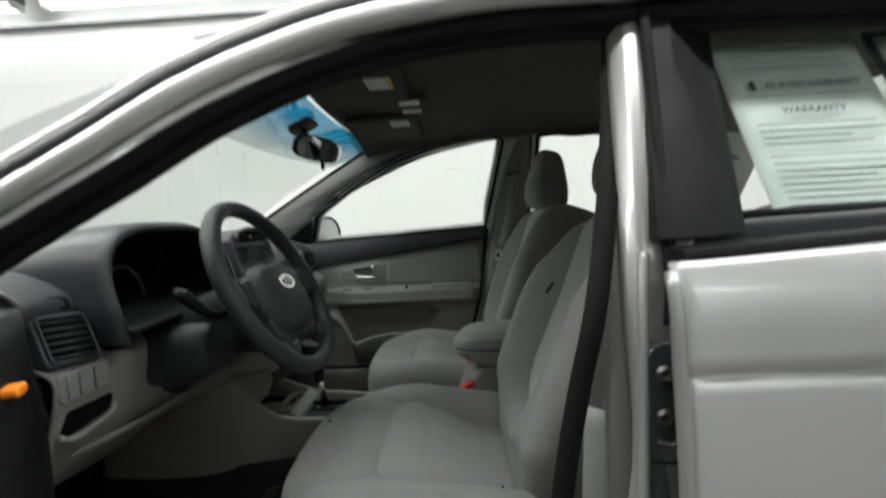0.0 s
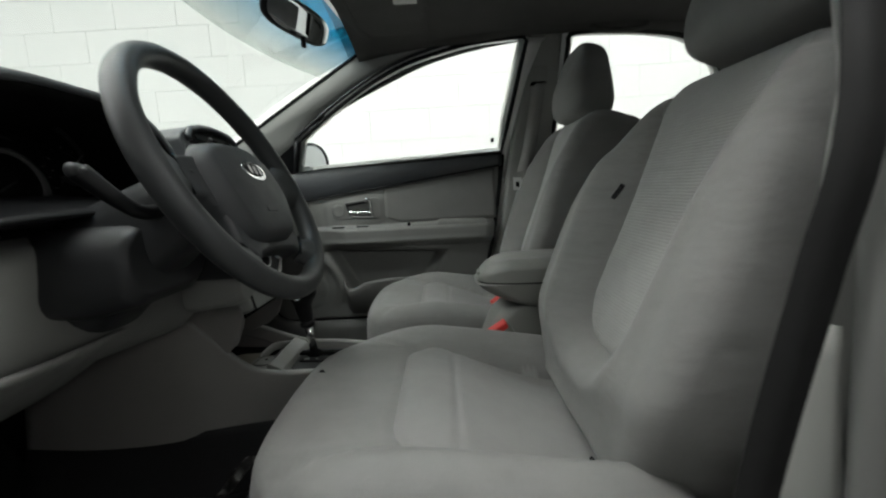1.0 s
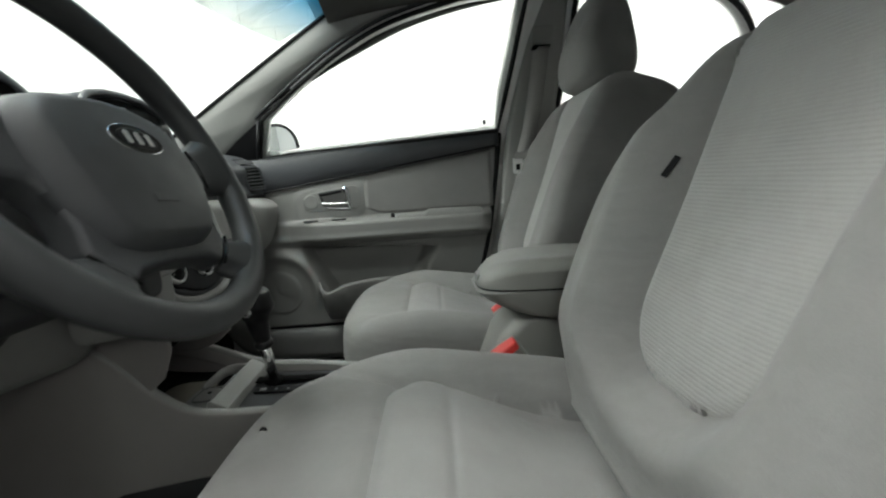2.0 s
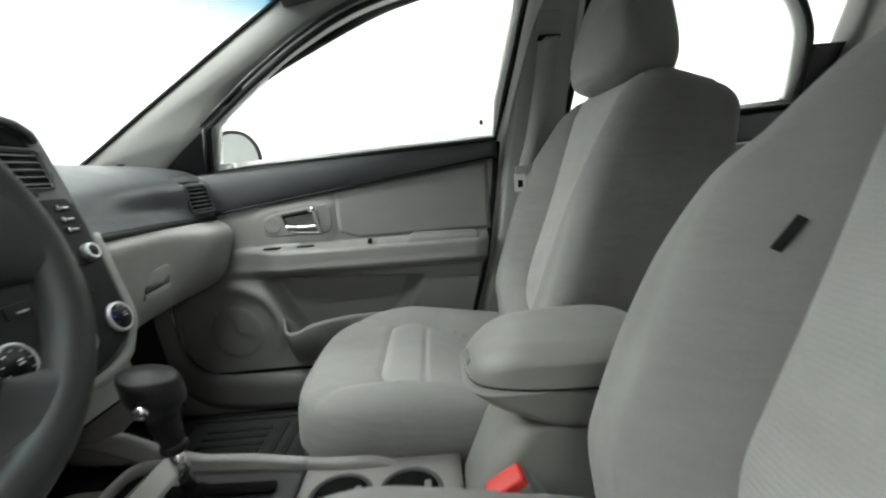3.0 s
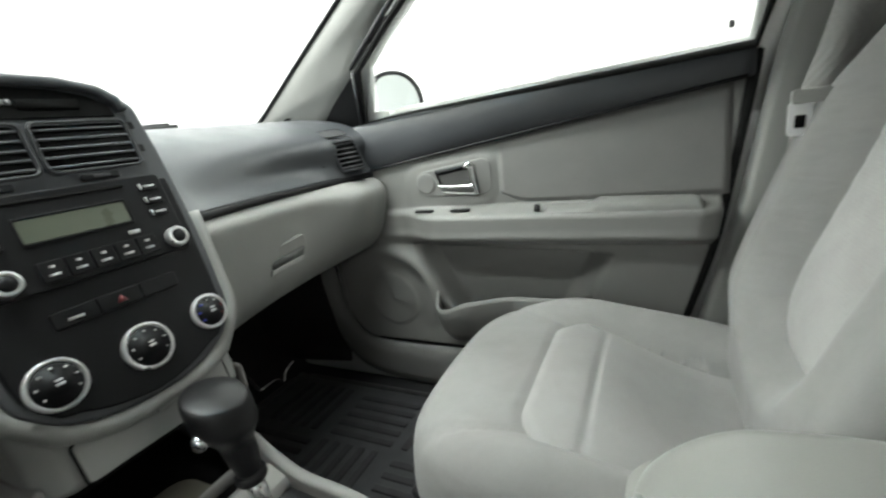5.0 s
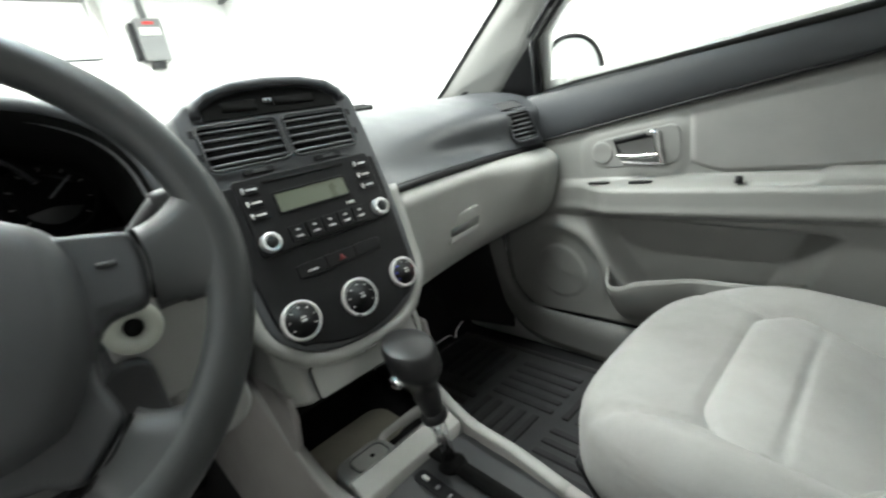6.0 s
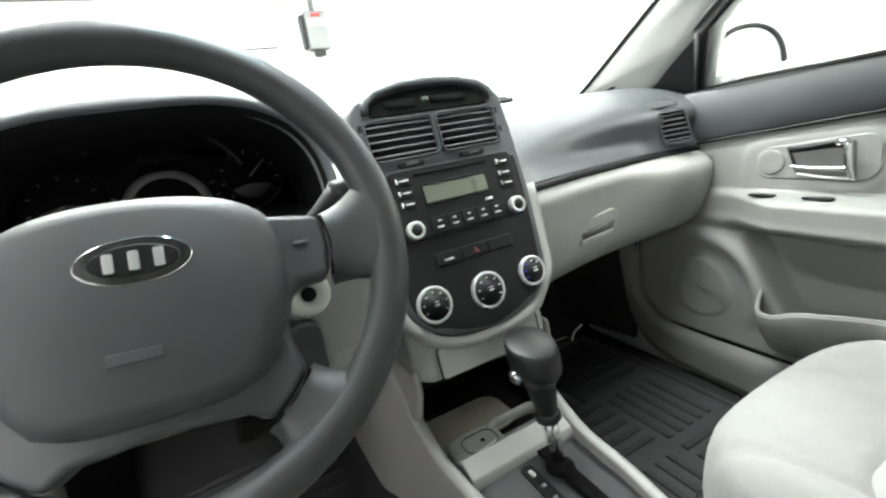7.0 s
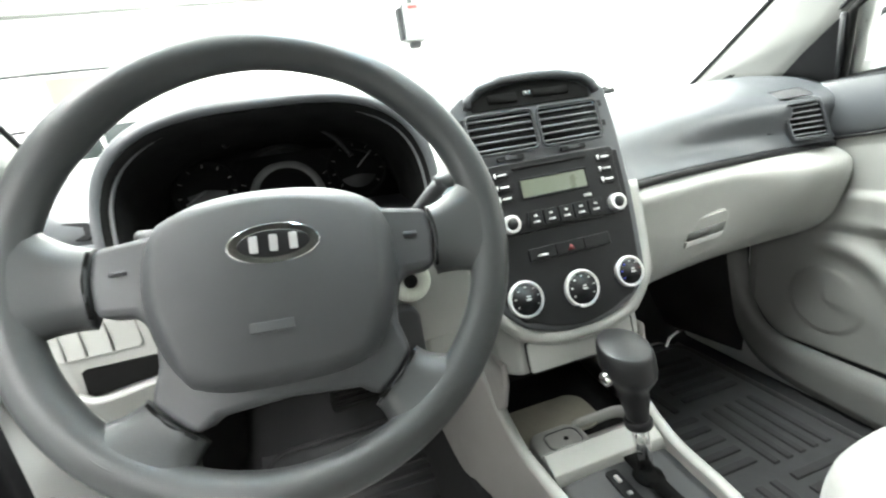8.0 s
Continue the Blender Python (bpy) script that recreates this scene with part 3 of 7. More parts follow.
part("rear_panel", grid(nb(), lambda u, v: Vector((2.46 + 0.02 * math.sin(3 * v), -0.70 + 1.4 * u, 0.30 + 0.63 * v)), 6, 8), PAINT, car, solid=0.02)
part("nose", grid(nb(), lambda u, v: Vector((-2.02 - 0.08 * math.sin(math.pi * u), -0.68 + 1.36 * u, 0.30 + 0.52 * v)), 10, 8), PAINT, car, "silver front end", solid=0.02)

# centre pillars
for side in (-1, 1):
    # painted outer pillar seen in the open doorway
    rows = [(0.30, 0.725, 0.805, 0.745, 0.700), (0.45, 0.725, 0.810, 0.755, 0.705), (0.62, 0.735, 0.812, 0.755, 0.705), (0.78, 0.748, 0.825, 0.750, 0.700), (0.93, 0.757, 0.840, 0.730, 0.690), (1.05, 0.766, 0.846, 0.695, 0.650), (1.20, 0.783, 0.862, 0.635, 0.590), (1.37, 0.806, 0.885, 0.560, 0.515)]
    bm = loft(nb(), [[Vector((x0, side * yi, z)), Vector((x0 - 0.004, side * (yi + yo) / 2, z)), Vector((x0 + 0.014, side * yo, z)), Vector((x1, side * yo, z)), Vector((x1, side * yi, z))] for z, x0, x1, yo, yi in rows])
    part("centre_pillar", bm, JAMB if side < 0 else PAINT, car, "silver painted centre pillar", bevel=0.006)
    if side > 0:
        part("pillar_seal", tube(nb(), crv([Vector((x0 - 0.026, yi + 0.012, z)) for z, x0, x1, yo, yi in rows], 40), 0.014, 12), RUBBER, car, "black rubber door seal")
    else:
        # wide dark weatherstrip with a light sill trim ahead of it
        strip = crv([(0.744, -0.732, 0.33), (0.743, -0.732, 0.50), (0.740, -0.732, 0.66), (0.738, -0.730, 0.765), (0.738, -0.718, 0.86), (0.746, -0.690, 0.95), (0.764, -0.640, 1.076), (0.792, -0.575, 1.239), (0.804, -0.545, 1.345)], 40)
        wide = [0.015 - 0.006 * sstep(0.70, 0.90, p.z) for p in strip]
        bm = loft(nb(), [[p + Vector((w * a, b, 0)) for a, b in ((-1, 0.012), (-0.9, 0.0), (-0.3, -0.006), (0.5, -0.009), (0.9, -0.006), (1, 0.012))] for p, w in zip(strip, wide)])
        part("pillar_seal", bm, TREAD, car, "dark grey rubber weatherstrip")
        part("lower_pillar_trim", grid(nb(), lambda u, v: Vector(((0.684 + 0.026 * v ** 1.5) * (1 - u) + 0.732 * u, -0.696 - 0.022 * u + 0.016 * v * v, 0.33 + 0.42 * v)), 6, 16), LIGHT, car, "light grey lower pillar trim", solid=0.006)
    # moulded inner trim
    inn = [(0.36, 0.580, 0.86, 0.655), (0.55, 0.628, 0.86, 0.655), (0.75, 0.672, 0.87, 0.650), (0.93, 0.700, 0.875, 0.640), (0.97, 0.705, 0.868, 0.628), (1.05, 0.718, 0.868, 0.600), (1.20, 0.745, 0.876, 0.550), (1.35, 0.765, 0.885, 0.498)]
    if side < 0:
        inn = [(z, x0 + 0.07, x1 + 0.0, y - 0.02) for z, x0, x1, y in inn]
    bm = loft(nb(), [[Vector((x0, side * (y + 0.03), z)), Vector((x0 + 0.012, side * (y + 0.008), z)), Vector((x0 + 0.045, side * y, z)), Vector((x1 - 0.045, side * y, z)), Vector((x1 - 0.012, side * (y + 0.008), z)), Vector((x1, side * (y + 0.03), z))] for z, x0, x1, y in inn])
    part("pillar_cover", bm, LIGHT, car, "light grey centre pillar cover", bevel=0.006)
# pressed beads and the rubber strip down the open pillar
part("pillar_bead", tube(nb(), crv([(0.752, -0.752, 0.36), (0.753, -0.757, 0.60), (0.760, -0.752, 0.86), (0.772, -0.728, 0.96)], 24), 0.007, 8), JAMB, car, "pressed bead of the pillar")
part("gap_strip", tube(nb(), crv([(0.790, -0.757, 0.875), (0.798, -0.745, 0.93), (0.806, -0.712, 1.02), (0.822, -0.650, 1.18), (0.842, -0.575, 1.36)], 24), 0.0085, 8), RUBBER, car, "black rubber strip beside the rear door")
# striker and check plate on the open side
# dark panel over the silver pillar: the recess's shade as colour
outline = [(0.767, 0.33), (0.762, 0.50), (0.759, 0.68), (0.757, 0.76), (0.757, 0.80), (0.760, 0.835), (0.768, 0.858), (0.784, 0.872), (0.832, 0.876), (0.832, 0.33)]
face = part("shut_face", slab(nb(), [Vector((x, -0.7585 + 0.030 * sstep(0.82, 0.88, z), z)) for x, z in outline], (0, 0.004, 0)), DARK, car, "pillar shut face, recess shade put in as a dark panel")
plate = part("striker_plate", slab(nb(), [Vector((0.784 + a, -0.7615, 0.792 + b)) for a, b in rounded(0, 0, 0.024, 0.064, 0.020, 6)], (0, 0.008, 0)), DARK, face, "black lock striker plate", bevel=0.003)
part("striker_loop", tube(nb(), crv([(0.800, -0.764, 0.806), (0.800, -0.790, 0.803), (0.799, -0.796, 0.790), (0.800, -0.790, 0.776), (0.800, -0.764, 0.773)], 16), 0.0042, 8), WORN, plate, "worn striker loop")
part("plate_foot", tube(nb(), crv([(0.768, -0.766, 0.742), (0.782, -0.770, 0.738), (0.797, -0.770, 0.748), (0.812, -0.766, 0.760)], 12), 0.0042, 8, flat=0.6), WORN, plate, "bright worn lower edge of the striker")
for z in (0.767, 0.819):
    part("bolt", lathe(nb(), (0.779, -0.7605, z), (-0.12, -1, 0), [(0.0105, 0.0), (0.0105, 0.002), (0.0085, 0.0028), (0.0080, 0.0062), (0.0060, 0.0072), (0.0045, 0.0060), (0.001, 0.0056)], 20), WORN, plate, "worn bolt head")
part("panel_step", tube(nb(), [(0.764, -0.761, 0.712), (0.800, -0.761, 0.710)], 0.0016, 6), DEEP, face)
# black sheet where the gap before the rear door lies in shade
part("gap_shade", slab(nb(), [Vector((x, -0.7605, z)) for x, z in ((0.802, 0.34), (0.829, 0.34), (0.829, 0.752), (0.802, 0.742))], (0, 0.002, 0)), DEEP, face, "black sheet for the shaded gap ahead of the rear door")
# check-strap boot low in the doorway
part("door_switch", lathe(nb(), (0.734, -0.734, 0.617), (-0.2, -1, 0), [(0.020, 0.0), (0.021, 0.006), (0.016, 0.012), (0.011, 0.014), (0.010, 0.022), (0.001, 0.024)], 20), BLACK, car, "black rubber door switch")

# ---- doors ----
def side_glass_point(x, z, side, bulge=0.0):
    """The plane of the side windows: upright at the waist, leaning in towards the roof."""
    return Vector((x, side * (0.667 - 0.455 * (z - 0.955) + 0.05 * (z - 0.955) * (z - 1.35)), z))


def front_window_outline(side):
    top = [(-0.052, 1.061), (0.056, 1.130), (0.130, 1.174), (0.219, 1.222), (0.321, 1.267), (0.418, 1.296), (0.568, 1.326), (0.696, 1.337), (0.742, 1.337)]
    rear = [(0.756, 1.326), (0.738, 1.25), (0.720, 1.165), (0.700, 1.075), (0.680, 0.985)]
    sill = [(0.45, 0.974), (0.2, 0.963), (0.0, 0.955), (-0.088, 0.950)]
    pts = [Vector((x, 0, z)) for x, z in top]
    pts = crv(pts, 32) + [Vector((x, 0, z)) for x, z in rear] + [Vector((x, 0, z)) for x, z in sill]
    return [side_glass_point(p.x, p.z, side) for p in pts]


def rear_window_outline(side):
    front = [(0.862, 0.997), (0.874, 1.10), (0.888, 1.22), (0.893, 1.30), (0.905, 1.338)]
    top = [(1.03, 1.340), (1.18, 1.330), (1.28, 1.310), (1.37, 1.265), (1.44, 1.19), (1.47, 1.10), (1.485, 1.012)]
    pts = [Vector((x, 0, z)) for x, z in front + top]
    pts = crv(pts, 40) + [Vector((1.3, 0, 1.006)), Vector((1.1, 0, 1.0))]
    return [side_glass_point(p.x, p.z, side) for p in pts]


def window(door, outline, side, rubber=0.008, frame=True):
    bm = nb()
    bm.faces.new([bm.verts.new(p) for p in outline])
    bmesh.ops.triangulate(bm, faces=bm.faces[:])
    g = part("window_glass", bm, GLASS, door, "clear raised window glass", False)
    g.visible_shadow = False
    part("window_seal", tube(nb(), outline, rubber, 8, True), RUBBER, door, "black rubber window seal")
    if frame:
        out = [p + Vector((0, side * 0.030, 0.018 * sstep(0.97, 1.10, p.z))) for p in outline]
        part("window_frame", tube(nb(), out, 0.022, 10, True), PAINT if side > 0 else BLACK, door, "window frame")


def trim_mesh(fn, x0, x1, zlo, zhi, nx, nz):
    def at(u, v):
        x = x0 + (x1 - x0) * u
        lo, hi = zlo(x), zhi(x)
        z = lo + (hi - lo) * v
        return Vector((x, fn(x, z), z))
    return grid(nb(), at, nx, nz)


# the passenger's closed front door
pd = thing("front_door", "closed silver car door with light grey trim panel and cloth insert", "car door", (0.28, 0.70, 0.35))


def strip_lo(x):
    return 0.842 + 0.098 * (x + 0.08) / 0.76


def strip_hi(x):
    return 0.948 + 0.038 * (x + 0.08) / 0.76


def arm_hi(x):
    return 0.738 - 0.004 * x


def rear_edge(z):
    return float(np.interp(z, (0.36, 0.464, 0.579, 0.674, 0.74, 0.864, 1.05), (0.550, 0.575, 0.609, 0.634, 0.644, 0.664, 0.690)))


def trim_y(x, z):
    """Depth of the door trim: belly, armrest shelf, map pocket, loudspeaker swell."""
    y = 0.668 - 0.008 * sstep(0.95, 0.80, z) - 0.006 * sstep(0.70, 0.66, z)
    fore = sstep(-0.02, 0.10, x)
    shelf = sstep(0.652, 0.684, z) * sstep(arm_hi(x) + 0.006, arm_hi(x) - 0.012, z)
    y -= (0.052 * fore + 0.012) * shelf * sstep(0.72, 0.62, x)
    # open map pocket: a recess with a hard upper edge, its ends sloping in
    left, right = -0.004 + 0.55 * max(0.0, 0.655 - z), 0.478 - 0.55 * max(0.0, 0.640 - z)
    recess = sstep(left - 0.004, left + 0.034, x) * sstep(right + 0.012, right - 0.060, x)
    y += 0.054 * recess * sstep(0.661 - 0.055 * x, 0.651 - 0.055 * x, z) * sstep(0.40, 0.44, z)
    r = math.hypot(x + 0.077, z - 0.505)
    aim = sstep(0.1, 0.85, ((x + 0.077) * 0.75 + (z - 0.505) * 0.66) / max(r, 0.001))
    y -= 0.003 * sstep(0.076, 0.066, r) + 0.012 * aim * math.exp(-((r - 0.128) / 0.017) ** 2) + 0.004 * sstep(0.145, 0.115, r) * aim
    # raised tongue round the handle, running down into the switch shelf
    qx, qz = abs(x - 0.118) - 0.106 + 0.034, abs(z - 0.792 - 0.10 * (x - 0.12)) - 0.054 + 0.034
    bez = math.hypot(max(qx, 0), max(qz, 0)) + min(max(qx, qz), 0) - 0.034
    y -= 0.0035 * sstep(0.014, -0.006, bez)
    return y


def trim_lo(x):
    return 0.388 + 0.075 * max(0.0, (-0.150 - x) / 0.085) ** 2.2


bm = trim_mesh(trim_y, -0.234, 0.66, trim_lo, lambda x: strip_lo(x) - 0.002, 190, 130)
for v in bm.verts:
    e = rear_edge(v.co.z)
    if v.co.x > 0.40:
        v.co.x = 0.40 + (v.co.x - 0.40) * (e - 0.40) / 0.26
panel = part("trim_panel", bm, DTRIM, pd, "light grey moulded trim panel", solid=0.006)
bm = trim_mesh(lambda x, z: 0.660 + 0.010 * (2 * (z - strip_lo(x)) / (strip_hi(x) - strip_lo(x)) - 1) ** 2 - 0.006, -0.150, 0.682, strip_lo, strip_hi, 40, 12)
part("waist_strip", bm, DARK, pd, "slate grey waist strip", solid=0.012)
part("strip_gap", tube(nb(), [(x, 0.654, strip_lo(x) - 0.001) for x in np.linspace(-0.15, 0.672, 30)], 0.0035, 6), BLACK, pd)


def insert_lo(x):
    return arm_hi(x) + 0.010 + 0.03 * sstep(0.30, 0.20, x)


def insert_hi(x):
    return strip_lo(x) - 0.006


bm = trim_mesh(lambda x, z: trim_y(x, z) - 0.0018, 0.235, 0.655, insert_lo, insert_hi, 30, 14)
part("cloth_insert", bm, DOOR_CLOTH, pd, "grey cloth insert above the armrest", solid=0.004)
# soft armrest pad with its rear step
bm = loft(nb(), [[Vector((x, y, z)) for y, z in ((0.606, 0.690), (0.600, 0.712), (0.606, 0.735 + d), (0.625, 0.744 + d), (0.655, 0.742 + d), (0.665, 0.70), (0.640, 0.685))] for x, d in ((0.335, -0.004), (0.345, 0.0), (0.425, 0.0), (0.440, 0.010), (0.60, 0.006), (0.615, 0.0))])
part("armrest", bm, DTRIM, pd, "padded grey vinyl armrest", bevel=0.006)
part("armrest_groove", tube(nb(), [(x, 0.5975, 0.702 - 0.004 * x) for x in np.linspace(0.26, 0.60, 12)], 0.002, 6), DEEP, pd)
# handle bezel, cup and chrome lever
bm = slab(nb(), [(0.128 + a, 0.6518, 0.802 + b * (0.86 + 1.6 * a) + 0.07 * a) for a, b in rounded(0, 0, 0.092, 0.040, 0.024, 8)], (0, 0.016, 0))
bez = part("handle_bezel", bm, DTRIM, pd, "raised grey handle surround", bevel=0.0025)
part("handle_cup", slab(nb(), [(x, 0.6506, z) for x, z in ((0.084, 0.826), (0.090, 0.829), (0.176, 0.838), (0.186, 0.834), (0.190, 0.772), (0.182, 0.768), (0.108, 0.774), (0.100, 0.780))], (0, 0.004, 0)), LEVERCUP, bez, "dark grey handle recess", bevel=0.0015)
# thin black strip drawn as the shade below the cup's rim
part("cup_shadow", slab(nb(), [(x, 0.6499, z) for x, z in ((0.086, 0.825), (0.174, 0.835), (0.174, 0.826), (0.094, 0.816), (0.104, 0.792), (0.099, 0.790))], (0, 0.002, 0)), BLACK, bez, "black strip for the shade under the recess's upper edge")
part("lock_button", lathe(nb(), (0.060, 0.6522, 0.799), (0, -1, 0), [(0.024, 0.0), (0.0235, 0.0018), (0.021, 0.0024), (0.012, 0.0012), (0.001, 0.0010)], 28), DTRIM, bez, "round grey lock button")
part("lever", tube(nb(), crv([(0.098, 0.640, 0.7935), (0.13, 0.636, 0.791), (0.165, 0.634, 0.7905), (0.186, 0.634, 0.791)], 20), [0.0036 + 0.0014 * (i / 20) for i in range(21)], 10), CHROME, bez, "chrome door lever")
part("lever_post", tube(nb(), crv([(0.166, 0.637, 0.831), (0.173, 0.634, 0.836), (0.181, 0.633, 0.834), (0.183, 0.633, 0.815), (0.185, 0.634, 0.795), (0.191, 0.636, 0.772)], 24), [0.0042 + 0.0026 * math.sin(math.pi * i / 24) for i in range(25)], 10), CHROME, bez, "chrome lever post")
part("lever_foot", tube(nb(), crv([(0.108, 0.6435, 0.779), (0.15, 0.6430, 0.7735), (0.192, 0.6425, 0.7715)], 12), 0.0022, 8), SILVER, bez)
for x in (0.060, 0.150):
    part("window_switch", slab(nb(), [(x + a, 0.625 + b, arm_hi(x) + 0.004) for a, b in rounded(0, 0, 0.023, 0.008, 0.006, 4)], (0, 0, -0.004)), BLACK, pd, "black window switch", bevel=0.0015)
part("trim_screw", cyl(nb(), (0.325, 0.606, 0.737), (0.325, 0.612, 0.747), 0.006, None, 10), BLACK, pd)
# loudspeaker grille and map pocket lip
part("speaker_grille", lathe(nb(), (-0.077, 0.6500, 0.505), (0, -1, 0), [(0.064, -0.004), (0.064, -0.0006), (0.062, 0.0), (0.050, 0.0002), (0.001, 0.0004)], 44), DTRIM, pd, "round grey loudspeaker grille")


def lip_z(x):
    return 0.5355 + 0.024 * math.exp(-((x - 0.043) / 0.013) ** 2) - 0.026 * math.exp(-((x - 0.100) / 0.042) ** 2)


def pocket(u, v):
    x = 0.046 + 0.372 * u
    z = lip_z(x) + (0.398 - lip_z(x)) * v
    out = 0.080 * sstep(0.044, 0.086, x) * sstep(0.262, 0.150, x) + 0.040 * sstep(0.14, 0.26, x) * sstep(0.45, 0.34, x)
    d = out * max(0.0, math.cos(v * math.pi / 2)) ** 0.75
    # the bottle holder narrows towards its foot
    return Vector((x + 0.018 * v * (1 - u) * sstep(0.2, 0.0, u), 0.662 - d, z))


part("map_pocket", grid(nb(), pocket, 60, 26), DTRIM, pd, "moulded map pocket lip with a bottle holder bulge", solid=0.005)
part("pocket_rim", tube(nb(), [pocket(u, 0.0) + Vector((0, 0.002, 0)) for u in np.linspace(0, 1, 50)], 0.0042, 8), DTRIM, pd)
part("panel_foot", tube(nb(), [(x, 0.664, trim_lo(x) - 0.008) for x in np.linspace(-0.238, 0.55, 40)], 0.009, 8), BLACK, pd, "black lower door seal")
# tube added along the panel's front edge to stop light leaking through
part("edge_filler", tube(nb(), [(-0.240, 0.658, z) for z in np.linspace(0.46, 0.84, 12)], 0.011, 8), TREAD, pd, "grey filler tube added to close a light leak at the panel's edge")
part("rear_seal", tube(nb(), [(rear_edge(z) + 0.006, 0.668, z) for z in np.linspace(0.37, 0.98, 20)], 0.010, 8), RUBBER, pd, "black rear door seal")
part("outer_skin", grid(nb(), lambda u, v: Vector((-0.17 + 0.95 * u, 0.775 + 0.035 * math.sin(math.pi * v * 0.9), 0.33 + 0.61 * v)), 12, 14), PAINT, pd, "silver outer skin", solid=0.02)
part("sail_panel", slab(nb(), [side_glass_point(x, z, 1) + Vector((0, -0.004, 0)) for x, z in ((-0.235, 0.945), (-0.090, 0.946), (-0.054, 1.058), (-0.062, 1.060), (-0.150, 1.005))], (0, 0.014, 0)), BLACK, pd, "black triangular mirror panel", bevel=0.003)
part("division_bar", tube(nb(), [side_glass_point(x, z, 1) + Vector((0, -0.008, 0)) for x, z in ((-0.096, 0.948), (-0.062, 1.058))], 0.0045, 8), MID, pd, "grey window division bar")
part("header_strip", tube(nb(), [p + Vector((-0.008, -0.004, 0.014)) for p in [side_glass_point(-0.200, 0.972, 1), side_glass_point(-0.125, 1.017, 1)] + front_window_outline(1)[:33]], 0.0055, 8), MID, pd, "dark grey sealing strip ridge")
window(pd, front_window_outline(1), 1, 0.007)
part("frame_flange", grid(nb(), lambda u, v: side_glass_point(0.656 + 0.098 * v + 0.105 * u, 0.880 + 0.455 * v, 1) + Vector((0, 0.004 + 0.012 * u, 0)), 4, 20), PAINT, pd, "silver rear window frame", solid=0.004)

# outside mirror on that door
om = thing("door_mirror", "silver door mirror housing with its glass facing rearward", "mirror", (-0.07, 0.80, 0.95))
OM = Vector((-0.050, 0.757, 0.985))
OR, OU = Vector((0.52, 0.854, 0)).normalized(), Vector((-0.05, 0, 1)).normalized()
ON = OR.cross(OU)


def om_ring(k=1.0, d=0.0):
    """The mirror's outline: flat foot, round top."""
    out = []
    for i in range(44):
        p, q = squircle(2 * math.pi * i / 44, 2.25)
        out.append(OM + OR * (0.074 * p * k) + OU * ((0.077 if q > 0 else 0.052) * q * k) + ON * d)
    return out


part("housing", loft(nb(), [om_ring(1.02, 0.004), om_ring(1.06, -0.02), om_ring(1.02, -0.05), om_ring(0.80, -0.085), om_ring(0.4, -0.10)]), PAINT, om, "silver mirror housing")
part("mirror_glass", slab(nb(), [p + ON * (0.004 - 0.05 * (p - OM).dot(OR)) for p in om_ring(0.95, 0.004)], ON * -0.004), MIRROR, om, "mirror glass", False)
part("mirror_rim", tube(nb(), om_ring(1.01, 0.004), 0.0065, 8, True), BLACK, om, "black mirror rim")
part("arm", loft(nb(), [[(-0.06 + a, 0.68, 0.958 + b) for a, b in rounded(0, 0, 0.03, 0.016, 0.01, 3)], [(-0.06 + a, 0.74, 0.960 + b) for a, b in rounded(0, 0, 0.025, 0.014, 0.01, 3)]]), PAINT, om)


# rear doors
def rear_door(side, name_label, inside):
    d = thing("rear_door", name_label, "car door", (1.15, side * 0.70, 0.35))
    window(d, rear_window_outline(side), side, 0.008, inside)
    hi = lambda x: 0.992 + 0.016 * (x - 0.86) / 0.62
    lo = lambda x: 0.918 + 0.010 * (x - 0.86) / 0.62
    part("waist_strip", trim_mesh(lambda x, z: side * 0.655, 0.858, 1.66, lo, hi, 20, 6), DARK, d, "slate grey waist strip", solid=0.012)

    def ty(x, z):
        y = 0.668
        y -= 0.055 * sstep(0.66, 0.69, z) * sstep(0.765, 0.745, z) * sstep(0.92, 1.0, x) * sstep(1.42, 1.38, x)
        return side * y
    part("trim_panel", trim_mesh(ty, 0.858, 1.64, lambda x: 0.38, lambda x: lo(x) - 0.003, 60, 60), LIGHT, d, "light grey trim panel", solid=0.006)
    part("armrest", loft(nb(), [[Vector((x, side * y, z)) for y, z in ((0.612, 0.70), (0.606, 0.72), (0.612, 0.745), (0.66, 0.75), (0.665, 0.70))] for x in (0.98, 1.0, 1.38, 1.40)]), LIGHT2, d, "grey armrest", bevel=0.006)
    return d


rd = rear_door(1, "closed silver rear car door with light grey trim panel", True)
part("quarter_panel", slab(nb(), [side_glass_point(x, z, 1) + Vector((0, -0.004, 0)) for x, z in ((1.478, 1.008), (1.640, 1.008), (1.600, 1.150), (1.470, 1.150))], (0, 0.02, 0)), BLACK, rd, "black quarter panel behind the rear window", bevel=0.003)
part("outer_skin", grid(nb(), lambda u, v: Vector((0.79 + 0.76 * u, 0.775 + 0.035 * math.sin(math.pi * v * 0.9), 0.33 + 0.62 * v)), 12, 14), PAINT, rd, "silver outer skin", solid=0.02)

ld = rear_door(-1, "closed silver rear car door with a window notice, beside the open doorway", False)


def body_y(z, crease=1.0):
    """Outer side of the rear door: rounded shoulder, a pressed crease, a gentle belly."""
    y = 0.742 + 0.072 * math.sqrt(max(0.0, 1 - max(0.0, (z - 0.88) / 0.11) ** 2)) + 0.012 * sstep(0.90, 0.70, z)
    y -= crease * 0.009 * math.exp(-((z - 0.836) / 0.007) ** 2) + crease * 0.004 * sstep(0.842, 0.830, z)
    return -(y - 0.03 * sstep(0.60, 0.33, z))


